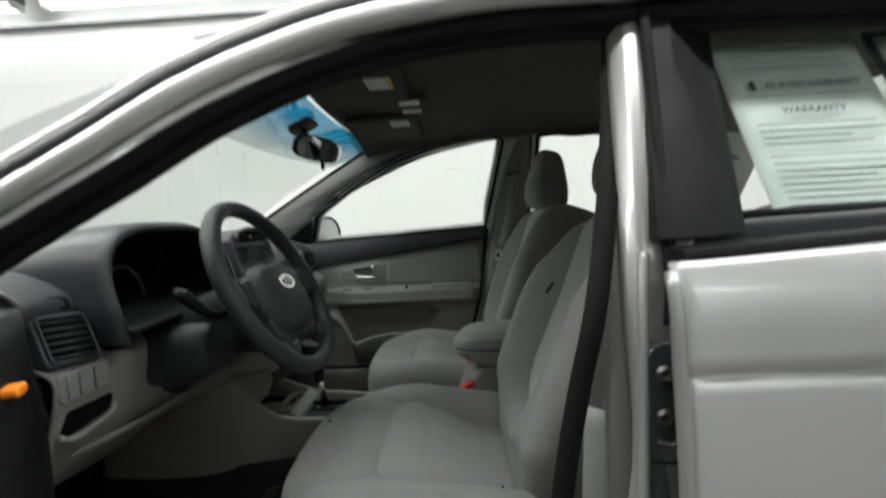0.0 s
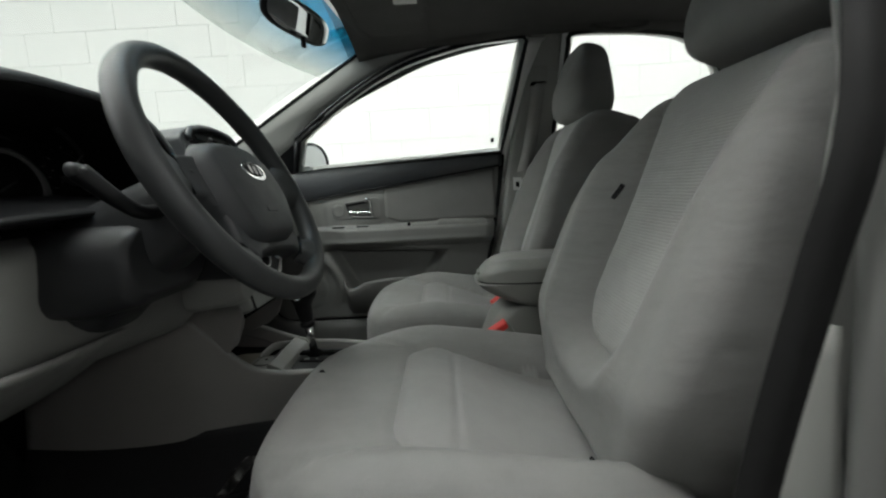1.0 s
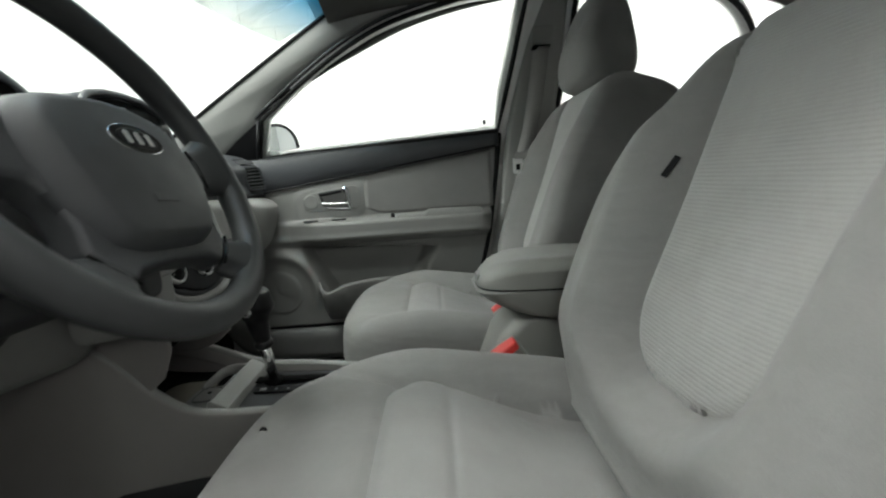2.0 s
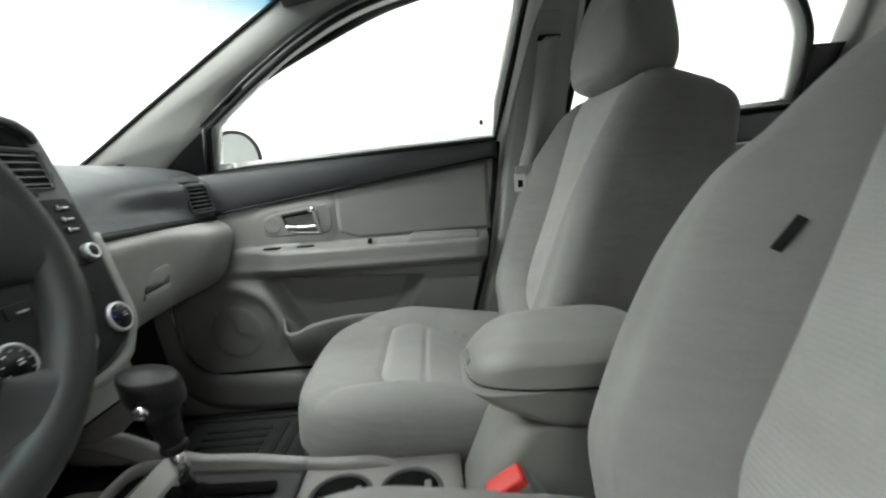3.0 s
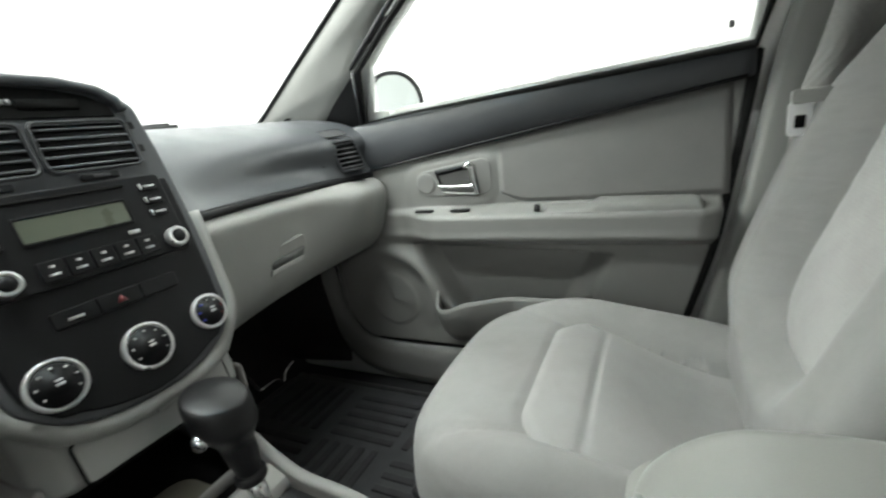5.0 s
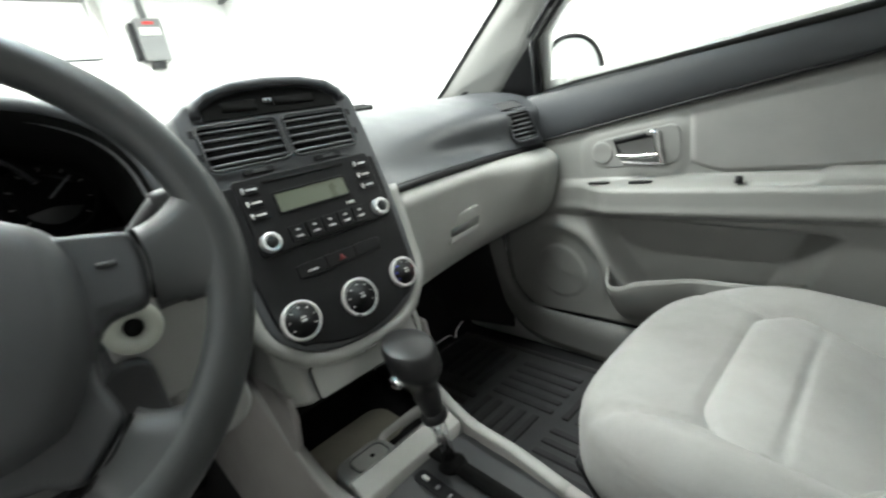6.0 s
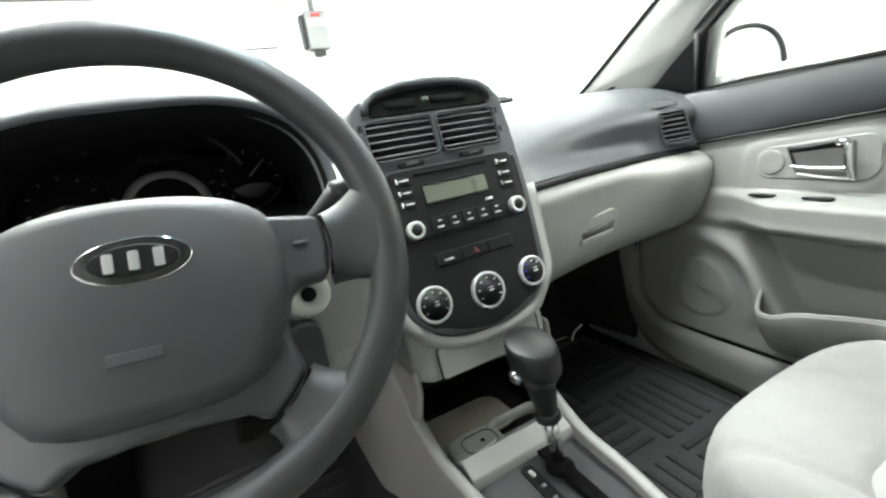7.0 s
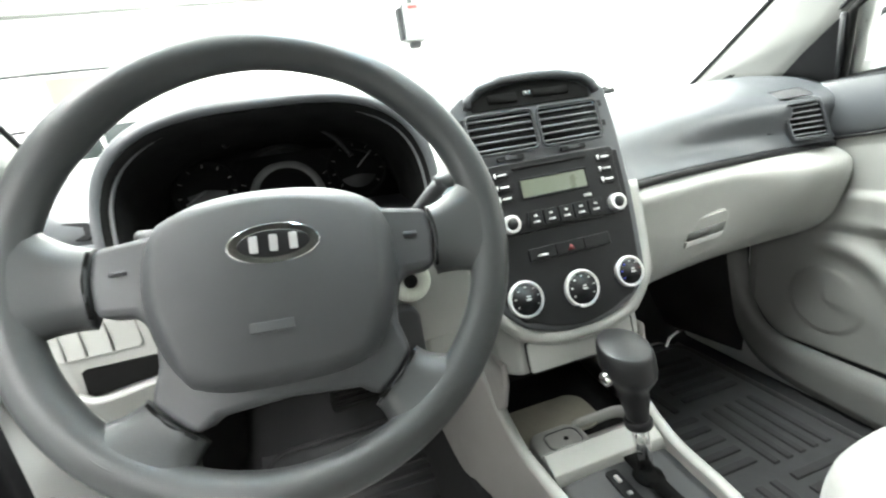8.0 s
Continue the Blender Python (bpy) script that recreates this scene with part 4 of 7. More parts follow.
def ld_skin(u, v):
    z = 0.33 + 0.622 * v + 0.036 * v * u
    x = 0.775 + 0.79 * u
    edge = 0.012 * max(0.0, 1 - u * 40)
    return Vector((x, body_y(z, sstep(0.0, 0.025, u)) + edge, z))


part("outer_skin", grid(nb(), ld_skin, 60, 90), PAINT, ld, "silver outer skin with a waist crease", solid=0.012)
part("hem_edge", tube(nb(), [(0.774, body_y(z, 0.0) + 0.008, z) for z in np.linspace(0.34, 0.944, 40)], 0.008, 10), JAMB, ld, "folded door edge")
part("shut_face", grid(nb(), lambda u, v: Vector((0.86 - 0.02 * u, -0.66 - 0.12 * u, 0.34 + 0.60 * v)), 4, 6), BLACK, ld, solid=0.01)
part("waist_moulding", loft(nb(), [[Vector((x, -y, 0.950 + 0.048 * (x - 0.785) + dz)) for y, dz in ((0.770, -0.004), (0.784, 0.004), (0.780, 0.016), (0.742, 0.018), (0.730, 0.006))] for x in (0.795, 0.9, 1.2, 1.55)]), BLACK, ld, "black waist moulding", bevel=0.003)
# black pillar cover and upper frame of that window
bm = loft(nb(), [[side_glass_point(x, z, -1) + Vector((0, -o, 0)) for x, o in ((x0, 0.040), (x0, 0.086), (x0 + w * 0.3, 0.088), (x0 + w * 0.75, 0.050), (x0 + w, 0.034), (x0 + w, 0.02))] for z, x0, w in ((0.975, 0.784, 0.140), (1.10, 0.802, 0.136), (1.22, 0.822, 0.131), (1.30, 0.835, 0.128), (1.37, 0.847, 0.124))])
part("pillar_blackout", bm, BLACK, ld, "satin black window pillar", bevel=0.003)
part("glass_run", tube(nb(), [side_glass_point(0.925 + 0.12 * (z - 0.98), z, -1) + Vector((0, -0.018, 0)) for z in np.linspace(0.985, 1.33, 10)], 0.008, 8), RUBBER, ld)
part("upper_frame", tube(nb(), [side_glass_point(x, 1.35 - 0.02 * max(0, x - 1.1), -1) + Vector((0, -0.03, 0.01)) for x in np.linspace(0.84, 1.4, 14)], 0.018, 10), BLACK, ld, "black upper window frame")

# buyer's notice taped inside that window
note = thing("window_notice", "pale green printed notice taped inside the rear window", "notice", (0.97, -0.64, 0.99))


def on_glass(x, z, off=0.008):
    return side_glass_point(x, z, -1) + Vector((0, off, 0))


def sheet(x0, x1, z0, z1, off, skew=-0.065):
    # the sheet leans with the slanting front edge of the window
    def at(u, v):
        z = z0 + (z1 - z0) * v
        return on_glass(x0 + 0.027 + (x1 - x0) * u + skew * (z - 0.99), z, off)
    return grid(nb(), at, 10, 10)


part("paper_sheet", sheet(0.970, 1.205, 0.968, 1.287, 0.006), PAPER, note, solid=0.0008)


def print_bar(x0, x1, z, h, mat, off=-0.004):
    part("print_line", sheet(x0, x1, z - h / 2, z + h / 2, off), mat, note, "")


random.seed(5)
for k, z in enumerate((1.256, 1.243, 1.230, 1.182, 1.133, 1.122, 1.112, 1.102, 1.082, 1.070, 1.060, 1.050, 1.040, 1.030, 1.020, 1.010)):
    print_bar(0.990, 0.990 + random.uniform(0.13, 0.195), z, 0.0024, PALE_INK)
print_bar(1.045, 1.135, 1.270, 0.009, PALE_INK)


def words(text, x, z, size, parent, mat, length):
    cu = bpy.data.curves.new("lettering", "FONT")
    cu.body, cu.size, cu.extrude = text, size, 0.0002
    cu.materials.append(mat)
    ob = new("lettering", cu)
    ob.parent = parent
    x += 0.034 - 0.088 * (z - 0.99)
    p0, p1 = on_glass(x, z, -0.005), on_glass(x, z + 0.05, -0.005)
    up = (p1 - p0).normalized()
    right = Vector((1, 0, 0))
    n = right.cross(up)
    m = Matrix((right, up, n)).transposed().to_4x4()
    m.translation = p0 - BASE[parent]
    ob.matrix_local = m
    return ob


words("AS IS-NO WARRANTY", 1.024, 1.195, 0.0150, note, INK, 0.1)
words("WARRANTY", 1.032, 1.150, 0.0175, note, INK, 0.1)
part("tick_box", sheet(1.004, 1.013, 1.192, 1.208, -0.004), INK, note)
note2 = thing("window_notice", "second printed notice with a dark border inside the rear window", "notice", (1.2, -0.64, 0.99))
part("paper_sheet", sheet(1.240, 1.42, 1.0, 1.280, 0.006), PAPER, note2, solid=0.0008)
part("border", sheet(1.225, 1.435, 0.990, 1.290, 0.008), INK, note2, "dark printed border", solid=0.0006)

# the driver's own door, swung open ahead of the doorway
od = thing("front_door", "driver's car door swung wide open, dark inner trim", "car door", (-0.13, -0.80, 0.4))
HINGE = Matrix.Translation((-0.14, -0.80, 0)) @ Matrix.Rotation(radians(-63), 4, "Z")


def dm(x, y, z):
    return HINGE @ Vector((x, y, z))


part("outer_skin", grid(nb(), lambda u, v: dm(0.02 + 0.93 * u, 0.01 - 0.035 * math.sin(math.pi * v * 0.9), 0.33 + 0.61 * v), 16, 14), PAINT, od, "silver outer skin", solid=0.02)
part("trim_panel", grid(nb(), lambda u, v: dm(0.20 + 0.72 * u, 0.13 + 0.04 * sstep(0.5, 0.6, v) * sstep(0.75, 0.65, v), 0.36 + 0.50 * v), 20, 20), DARK, od, "dark grey trim panel", solid=0.02)
part("hinge_cover", grid(nb(), lambda u, v: dm(0.0 + 0.24 * u, 0.19 * math.sin(math.pi * (0.5 * min(1, u * 1.6))) ** 0.6 * (1 - 0.25 * max(0, v - 0.75)), 0.34 + 0.60 * v), 20, 20), BLACK, od, "black front trim end by the hinge", solid=0.02)
part("waist_strip", grid(nb(), lambda u, v: dm(0.03 + 0.90 * u, 0.10, 0.862 + 0.09 * v + 0.03 * u), 12, 5), DARK, od, "slate grey waist strip", solid=0.03)
part("shut_edge", grid(nb(), lambda u, v: dm(0.94 - 0.03 * math.cos(math.pi * u), 0.01 + 0.09 * u, 0.34 + 0.61 * v), 8, 14), BLACK, od, "black rubber edged shut face", solid=0.02)
part("reflector", slab(nb(), [dm(0.196 + a, 0.205, 0.876 + b) for a, b in rounded(0, 0, 0.012, 0.005, 0.004, 3)], dm(0, -0.02, 0) - dm(0, 0, 0)), ORANGE, od, "amber door reflector", bevel=0.002)
part("latch", box(nb(), 0.955, 0.975, 0.03, 0.08, 0.74, 0.77, HINGE), STEEL, od, bevel=0.003)
og = [dm(x, 0.045 - 0.40 * (z - 0.955), z) for x, z in ((0.10, 0.955), (0.30, 1.10), (0.50, 1.235), (0.68, 1.30), (0.90, 1.32), (0.83, 0.99))]
bm = nb()
bm.faces.new([bm.verts.new(p) for p in og])
g = part("window_glass", bm, GLASS, od, "raised window glass", False)
g.visible_shadow = False
part("window_frame", tube(nb(), og, 0.020, 10, True), BLACK, od, "black window frame")

# ---- dashboard ----
dash = thing("dashboard", "two-tone dashboard, slate grey top pad over light grey lower panel", "dashboard", (-0.2, 0, 0.62))


def strip_x(y):
    a = abs(y)
    t = max(0.0, min(1.0, (a - 0.146) / 0.45))
    return -0.020 - 0.064 * (1 - (1 - t) ** 2.2)


def strip_z(y):
    return 0.842 - 0.012 * max(0.0, abs(y) - 0.146) / 0.5


def top_pad(u, v):
    y = -0.665 + 1.33 * u
    k = abs(y) / 0.66
    sx, sz = strip_x(y), strip_z(y)
    x0 = -0.66 + 0.22 * k ** 2.2
    bx = 0.017 * sstep(0.40, 0.53, abs(y))
    prof = [(x0, 0.962), (x0 + 0.10, 0.978), (-0.27, 0.978), (-0.165 + 0.3 * bx, 0.958), (-0.095 + 0.2 * (sx + 0.02) + 0.8 * bx, 0.918), (sx - 0.030 + 0.9 * bx, 0.870), (sx - 0.006, sz + 0.006)]
    n = 36
    p = crv([(x, y, z) for x, z in prof], n)[min(n, round(v * n))]
    # sunk below the instrument hood
    m = sstep(-0.572, -0.548, y) * sstep(-0.152, -0.176, y) * sstep(-0.40, -0.36, p.x)
    p.z = p.z * (1 - m) + min(p.z, 0.858) * m
    return p


part("top_pad", grid(nb(), top_pad, 110, 36), DARK, dash, "slate grey grained top pad", solid=0.006)
part("joint_line", tube(nb(), [(strip_x(y) - 0.004, y, strip_z(y) + 0.001) for y in np.linspace(0.125, 0.652, 40)], 0.0065, 8), BLACK, dash, "dark shadow joint")
part("joint_line", tube(nb(), [(strip_x(y) - 0.004, y, strip_z(y) + 0.001) for y in np.linspace(-0.652, -0.125, 40)], 0.0065, 8), BLACK, dash, "dark shadow joint")


def low_prof(y, drop=0.0):
    sx, sz = strip_x(y), strip_z(y)
    k = 0.038 * sstep(0.36, 0.58, abs(y)) * sstep(0.70, 0.62, abs(y)) if y > 0 else 0.02
    return [(sx - 0.006, sz - 0.005), (sx + 0.008 + 0.6 * k, sz - 0.022), (sx + 0.004 + k, 0.785), (sx - 0.004 + k * 0.8, 0.730), (sx - 0.020 + 0.5 * k, 0.680), (sx - 0.062, 0.642 - drop), (sx - 0.15, 0.618 - drop), (-0.34, 0.605 - drop)]


def low_right(u, v):
    y = 0.115 + 0.535 * u
    n = 36
    return crv([(x, y, z) for x, z in low_prof(y)], n)[min(n, round(v * n))]


part("lower_panel", grid(nb(), low_right, 40, 36), LIGHT, dash, "light grey lower panel", solid=0.006)
# glovebox latch: cup, its shadow put into a darker grey plate, and paddle
gx = strip_x(0.33) + 0.006
gl = part("glovebox_latch", slab(nb(), [(gx + 0.004 - 0.10 * max(0, 0.745 - z), y - 0.012, z) for y, z in ((0.272, 0.748), (0.279, 0.756), (0.366, 0.763), (0.374, 0.757), (0.370, 0.728), (0.362, 0.720), (0.270, 0.712))], (-0.02, 0, 0)), LIGHT2, dash, "grey glovebox latch", bevel=0.003)
part("latch_recess", slab(nb(), [(gx + 0.0075, y - 0.012, z) for y, z in ((0.282, 0.735), (0.362, 0.742), (0.354, 0.727), (0.280, 0.722))], (-0.004, 0, 0)), LEVERCUP, gl, "finger recess, its shadow put into a darker grey plate")
part("latch_paddle", slab(nb(), [(gx + 0.0085, y - 0.012, z) for y, z in ((0.276, 0.7215), (0.356, 0.7265), (0.350, 0.7165), (0.273, 0.7115))], (-0.006, 0, 0)), LIGHT, gl, bevel=0.001)


def low_left(u, v):
    y = -0.655 + 0.50 * u
    n = 36
    return crv([(x, y, z) for x, z in low_prof(y, 0.02)], n)[min(n, round(v * n))]


part("lower_panel", grid(nb(), low_left, 40, 36), LIGHT, dash, "light grey lower panel below the steering column", solid=0.006)
part("knee_panel", grid(nb(), lambda u, v: Vector((-0.12 + 0.05 * math.sin(math.pi * u) - 0.14 * v, -0.645 + 0.49 * u, 0.665 - 0.10 * v)), 16, 8), LIGHT, dash, "light grey knee panel", solid=0.008)
# plate proud of the panel, black in place of the tray's inner shade
bm = slab(nb(), [(-0.061 - (0.75 - z) * 0.22, y, z) for y, z in ((-0.636, 0.748), (-0.630, 0.752), (-0.552, 0.750), (-0.545, 0.745), (-0.547, 0.726), (-0.554, 0.720), (-0.634, 0.710), (-0.642, 0.716))], (-0.03, 0, 0))
lid_ = part("coin_lid", slab(nb(), [Vector((-0.052 - 0.10 * abs(b), -0.605 + a, 0.790 + b)) for a, b in rounded(0, 0, 0.047, 0.023, 0.008, 4)], (-0.012, 0, 0)), LIGHT, dash, "light grey switch blank panel", bevel=0.003)
for y in (-0.590, -0.618, -0.640):
    part("blank_gap", box(nb(), -0.0535, -0.0512, y - 0.0008, y + 0.0008, 0.772, 0.808), DTRIM, lid_)
part("coin_tray", bm, DEEP, dash, "black plate on the panel for the tray's shaded opening", bevel=0.002)
part("tray_lip", tube(nb(), crv([(-0.064, -0.650, 0.718), (-0.064, -0.630, 0.706), (-0.064, -0.590, 0.709), (-0.066, -0.550, 0.716), (-0.068, -0.538, 0.728)], 24), 0.0055, 8), LIGHT, dash, "rounded lip of the coin tray")


def vent(cx, cy, cz, hw, hh, n, right, up, name="air_vent", parent=dash, slat=None, rim=None):
    """A framed vent: dark duct, a frame and tilted slats."""
    r, w = Vector(right).normalized(), Vector(up).normalized()
    nrm = r.cross(w)
    c = Vector((cx, cy, cz))
    at = lambda a, b, d=0.0: c + r * a + w * b + nrm * d
    v = part(name, slab(nb(), [at(a, b, -0.001) for a, b in rounded(0, 0, hw, hh, 0.006, 3)], nrm * -0.05), DEEP, parent, "dark vent duct")
    ring = rounded(0, 0, hw + 0.002, hh + 0.002, 0.008, 4)
    part("vent_frame", tube(nb(), [at(a, b, 0.002) for a, b in ring], 0.0022, 6, True), rim or MID, v, "grey vent frame")
    for k in range(n):
        b = -hh + (k + 0.5) * 2 * hh / n
        bm = loft(nb(), [[at(a, b + hh * 0.20 / n, 0.0008), at(a, b - hh * 0.05 / n, 0.0016), at(a, b - hh * 0.30 / n, 0.0006), at(a, b - hh * 0.1 / n, -0.007)] for a in (-hw + 0.001, hw - 0.001)])
        part("slat", bm, slat or VENTSLAT, v, "")
    return v


# side vents at both ends
VR, VU = Vector((0.027, 0.044, 0.002)).normalized(), Vector((-0.006, -0.021, 0.062)).normalized()
VC = Vector((-0.077, 0.561, 0.887))
part("vent_pod", slab(nb(), [VC + VR * a + VU * b + VR.cross(VU) * -0.002 for a, b in rounded(0, 0, 0.033, 0.040, 0.008, 5)], VR.cross(VU) * -0.05), DARK, dash, "slate grey side vent pod", bevel=0.004)
vent(*VC, 0.026, 0.032, 6, VR, VU, rim=DARK)
VT = Vector((-0.045, -0.012, 0.030)).normalized()
part("vent_cap", slab(nb(), [VC + VU * 0.041 + VT * 0.020 + VR * a + VT * b + VR.cross(VT) * 0.001 for a, b in rounded(0, 0, 0.026, 0.013, 0.006, 4)], VR.cross(VT) * -0.004), MID, dash, "grey cap above the side vent", bevel=0.001)
part("cap_gap", tube(nb(), [VC + VU * 0.041 + VT * 0.020 + VR * a + VT * b for a, b in rounded(0, 0, 0.0268, 0.0138, 0.006, 4)], 0.0009, 6, True), DEEP, dash)
part("airbag_mark", slab(nb(), [(strip_x(0.5) - 0.014 - 0.4 * b, 0.505 + a, 0.872 + b) for a, b in rounded(0, 0, 0.011, 0.0025, 0.001, 2)], (-0.004, 0, 0)), MID, dash)
VD, VE = Vector((0.18, 1, -0.10)).normalized(), Vector((-0.38, 0.06, 1)).normalized()
VS = Vector((-0.068, -0.614, 0.862))
part("vent_pod", slab(nb(), [VS + VD * a + VE * b - VD.cross(VE) * 0.002 for a, b in rounded(0, 0, 0.043, 0.043, 0.010, 5)], VD.cross(VE) * -0.05), DARK, dash, "slate grey side vent pod", bevel=0.004)
vent(*VS, 0.034, 0.034, 6, VD, VE, slat=DARK, rim=DARK)
part("vent_cap", slab(nb(), [VS + VE * 0.060 + VD * (a - 0.008) + VE * b - VD.cross(VE) * 0.004 for a, b in rounded(0, 0, 0.036, 0.012, 0.009, 4)], VD.cross(VE) * -0.03), BLACK, dash, "black cap above the side vent", bevel=0.002)


# ---- instrument binnacle ----
def arch(w, h, y0, z0, n=40):
    """A flat-footed arch in the y-z plane."""
    out = []
    for k in range(n + 1):
        a = math.pi * k / n
        c, s = math.cos(a), math.sin(a)
        out.append((y0 - w * math.copysign(abs(c) ** 0.62, c), z0 + h * abs(s) ** 0.75))
    return [(y0 - w, z0 - 0.07)] + out + [(y0 + w, z0 - 0.07)]


rings = []
for x, w, h, z0 in ((-0.42, 0.205, 0.034, 0.925), (-0.30, 0.213, 0.078, 0.920), (-0.16, 0.213, 0.122, 0.915), (-0.065, 0.206, 0.140, 0.903), (-0.048, 0.200, 0.137, 0.900), (-0.050, 0.192, 0.128, 0.898), (-0.085, 0.184, 0.118, 0.893), (-0.17, 0.172, 0.106, 0.885), (-0.205, 0.168, 0.102, 0.882)):
    rings.append([(x - 0.25 * (z - 0.97) * (x > -0.25), y, z) for y, z in arch(w, h, -0.360, z0)])
binn = part("binnacle", loft(nb(), rings[:6], closed=False), DARK, dash, "slate grey instrument hood", solid=0.003)
part("hood_lining", loft(nb(), [[(x, y + 0.0, z - 0.001) for x, y, z in r] for r in rings[5:]], closed=False), DEEP, binn, "black hood lining", solid=0.002)
part("cluster_face", slab(nb(), [(-0.185 - 0.25 * (z - 0.97), y, z) for y, z in arch(0.172, 0.110, -0.36, 0.860)], (-0.02, 0, 0)), DEEP, binn, "black instrument face")
part("cluster_sill", grid(nb(), lambda u, v: Vector((-0.21 + 0.20 * v, -0.55 + 0.38 * u, 0.885 + 0.006 * math.sin(math.pi * u) - 0.035 * v)), 20, 8), BLACK, binn, "black lower instrument surround", solid=0.006)
part("hood_back_plate", slab(nb(), [(-0.212, y, z) for y, z in arch(0.200, 0.125, -0.36, 0.884)], (-0.01, 0, 0)), DEEP, binn, "black back of the hood")
part("bezel_ring", tube(nb(), [(-0.066 - 0.25 * (z - 0.97), y, z) for y, z in arch(0.188, 0.124, -0.360, 0.8965)], 0.0032, 8), VENTSLAT, binn, "thin grey ring inside the hood")
part("dial_cowl", tube(nb(), [(-0.150 - 0.25 * (z - 0.97), y, z) for y, z in [(-0.355 - 0.108 * math.cos(q), 0.912 + 0.104 * math.sin(q)) for q in np.linspace(0.85, 2.75, 40)]], 0.0045, 8), BLACK, binn, "glossy black cowl round the middle dial")
for gy, gz, gr, disc, band in ((-0.357, 0.905, 0.083, 0.99, 0.62), (-0.466, 0.932, 0.047, 0.74, 0.0), (-0.248, 0.930, 0.047, 0.80, 0.0)):
    base = Vector((-0.172 if band else -0.178, gy, gz))
    gd = part("gauge", lathe(nb(), base, (1, 0, 0.3), [(gr, -0.006), (gr, 0.004), (gr - 0.003, 0.006), (gr - 0.006, 0.001), (0.001, 0.0)], 48), DEEP, binn, "round dark dial")
    part("dial_face", lathe(nb(), base + Vector((0.001, 0, 0.0003)), (1, 0, 0.3), [(gr * disc - 0.007, 0.0), (gr * disc - 0.007, 0.0012), (0.001, 0.0015)], 48), DIAL, gd, "dark grey dial face")
    if band:
        part("dial_ring", lathe(nb(), base + Vector((0.0015, 0, 0.0005)), (1, 0, 0.3), [(gr * 0.67, 0.0), (gr * 0.66, 0.004), (gr * 0.53, 0.0045), (gr * 0.52, 0.0)], 48), DIALRING, gd, "grey dial band")
        part("dial_boss", lathe(nb(), base + Vector((0.0016, 0, 0.0005)), (1, 0, 0.3), [(gr * 0.50, 0.0), (gr * 0.48, 0.003), (0.001, 0.004)], 40), DEEP, gd)
    for k in range(17 if band else 9):
        a = radians(-40 + 260 * k / (16 if band else 8))
        d = Vector((-0.3, 0, 1)).normalized() * math.sin(a) + Vector((0, -1, 0)) * math.cos(a)
        part("tick", tube(nb(), [base + Vector((0.004, 0, 0.001)) + d * gr * 0.74, base + Vector((0.004, 0, 0.001)) + d * gr * 0.84], 0.0009, 5), DIALRING, gd)
    d = Vector((0, 0.75, 0.66)) if gy > -0.3 else Vector((0, -0.75, -0.4))
    part("needle", tube(nb(), [base + Vector((0.008, 0, 0.002)), base + Vector((0.008, 0, 0.002)) + d.normalized() * gr * 0.72], 0.0014, 5), DIALRING, gd, "thin needle")

# ---- centre stack ----
def st(y, z, d=0.0):
    """A point of the leaning face of the centre stack, d proud of it."""
    return Vector((-(z - 0.79) * 0.296 + d * 0.959, y, z + d * 0.284))


STACK_R, STACK_U, STACK_N = Vector((0, 1, 0)), Vector((-0.284, 0, 0.959)), Vector((0.959, 0, 0.284))


def stack_half(z):
    if z > 0.985:
        return 0.122 * math.sqrt(max(0.0, 1 - ((z - 0.985) / 0.038) ** 2)) ** 0.8
    if z > 0.75:
        return 0.121 + 0.006 * math.sin(math.pi * (z - 0.75) / 0.235)
    return 0.121 * max(0.0, 1 - ((0.75 - z) / 0.078) ** 2.4) ** 0.5


zs = [1.0225, 1.0215, 1.018, 1.012, 1.003, 0.992] + list(np.linspace(0.985, 0.76, 20)) + [0.745, 0.73, 0.715, 0.70, 0.69, 0.682, 0.677, 0.674, 0.6725]
half = [(stack_half(z), z) for z in zs]
outline = half + [(-a, z) for a, z in half[::-1]]
stk = part("stack_bezel", slab(nb(), [st(y, z, 0.004) for y, z in outline], Vector((-0.16, 0, -0.01))), DARK, dash, "slate grey centre stack surround", bevel=0.005)
lo = [(min(stack_half(z) - 0.012, 0.115), z) for z in zs if z < 0.905]
lo = [(a, z + (0.006 if z < 0.70 else 0)) for a, z in lo if a > 0.0]
part("control_panel", slab(nb(), [st(y, z, 0.0085) for y, z in lo + [(-a, z) for a, z in lo[::-1]]], STACK_N * -0.012), BLACK, stk, "satin black control panel", bevel=0.003)
# light surround below and beside the panel
ring = [(stack_half(z) + 0.006, z - (0.006 if z < 0.70 else 0)) for z in zs if z < 0.86]
ring = ring + [(-a, z) for a, z in ring[::-1]]
part("stack_edge", tube(nb(), [st(y, z, -0.006) for y, z in ring], 0.011, 8), LIGHT, dash, "light grey stack edge")
# clock pod under the hood
part("clock_recess", slab(nb(), [st(y, z, 0.006) for y, z in [(0.092, 0.9815), (0.090, 0.995), (0.070, 1.006), (0.04, 1.0125), (0, 1.0145), (-0.04, 1.0125), (-0.070, 1.006), (-0.090, 0.995), (-0.092, 0.9815)]], STACK_N * -0.004), DEEP, stk, "black clock pod", bevel=0.001)
part("hood_lip", tube(nb(), [st(y, z, 0.010) for y, z in [(0.100, 0.986), (0.098, 0.998), (0.082, 1.010), (0.045, 1.018), (0, 1.020), (-0.045, 1.018), (-0.082, 1.010), (-0.098, 0.998), (-0.100, 0.986)]], 0.006, 8), DARK, stk, "grey hood lip")
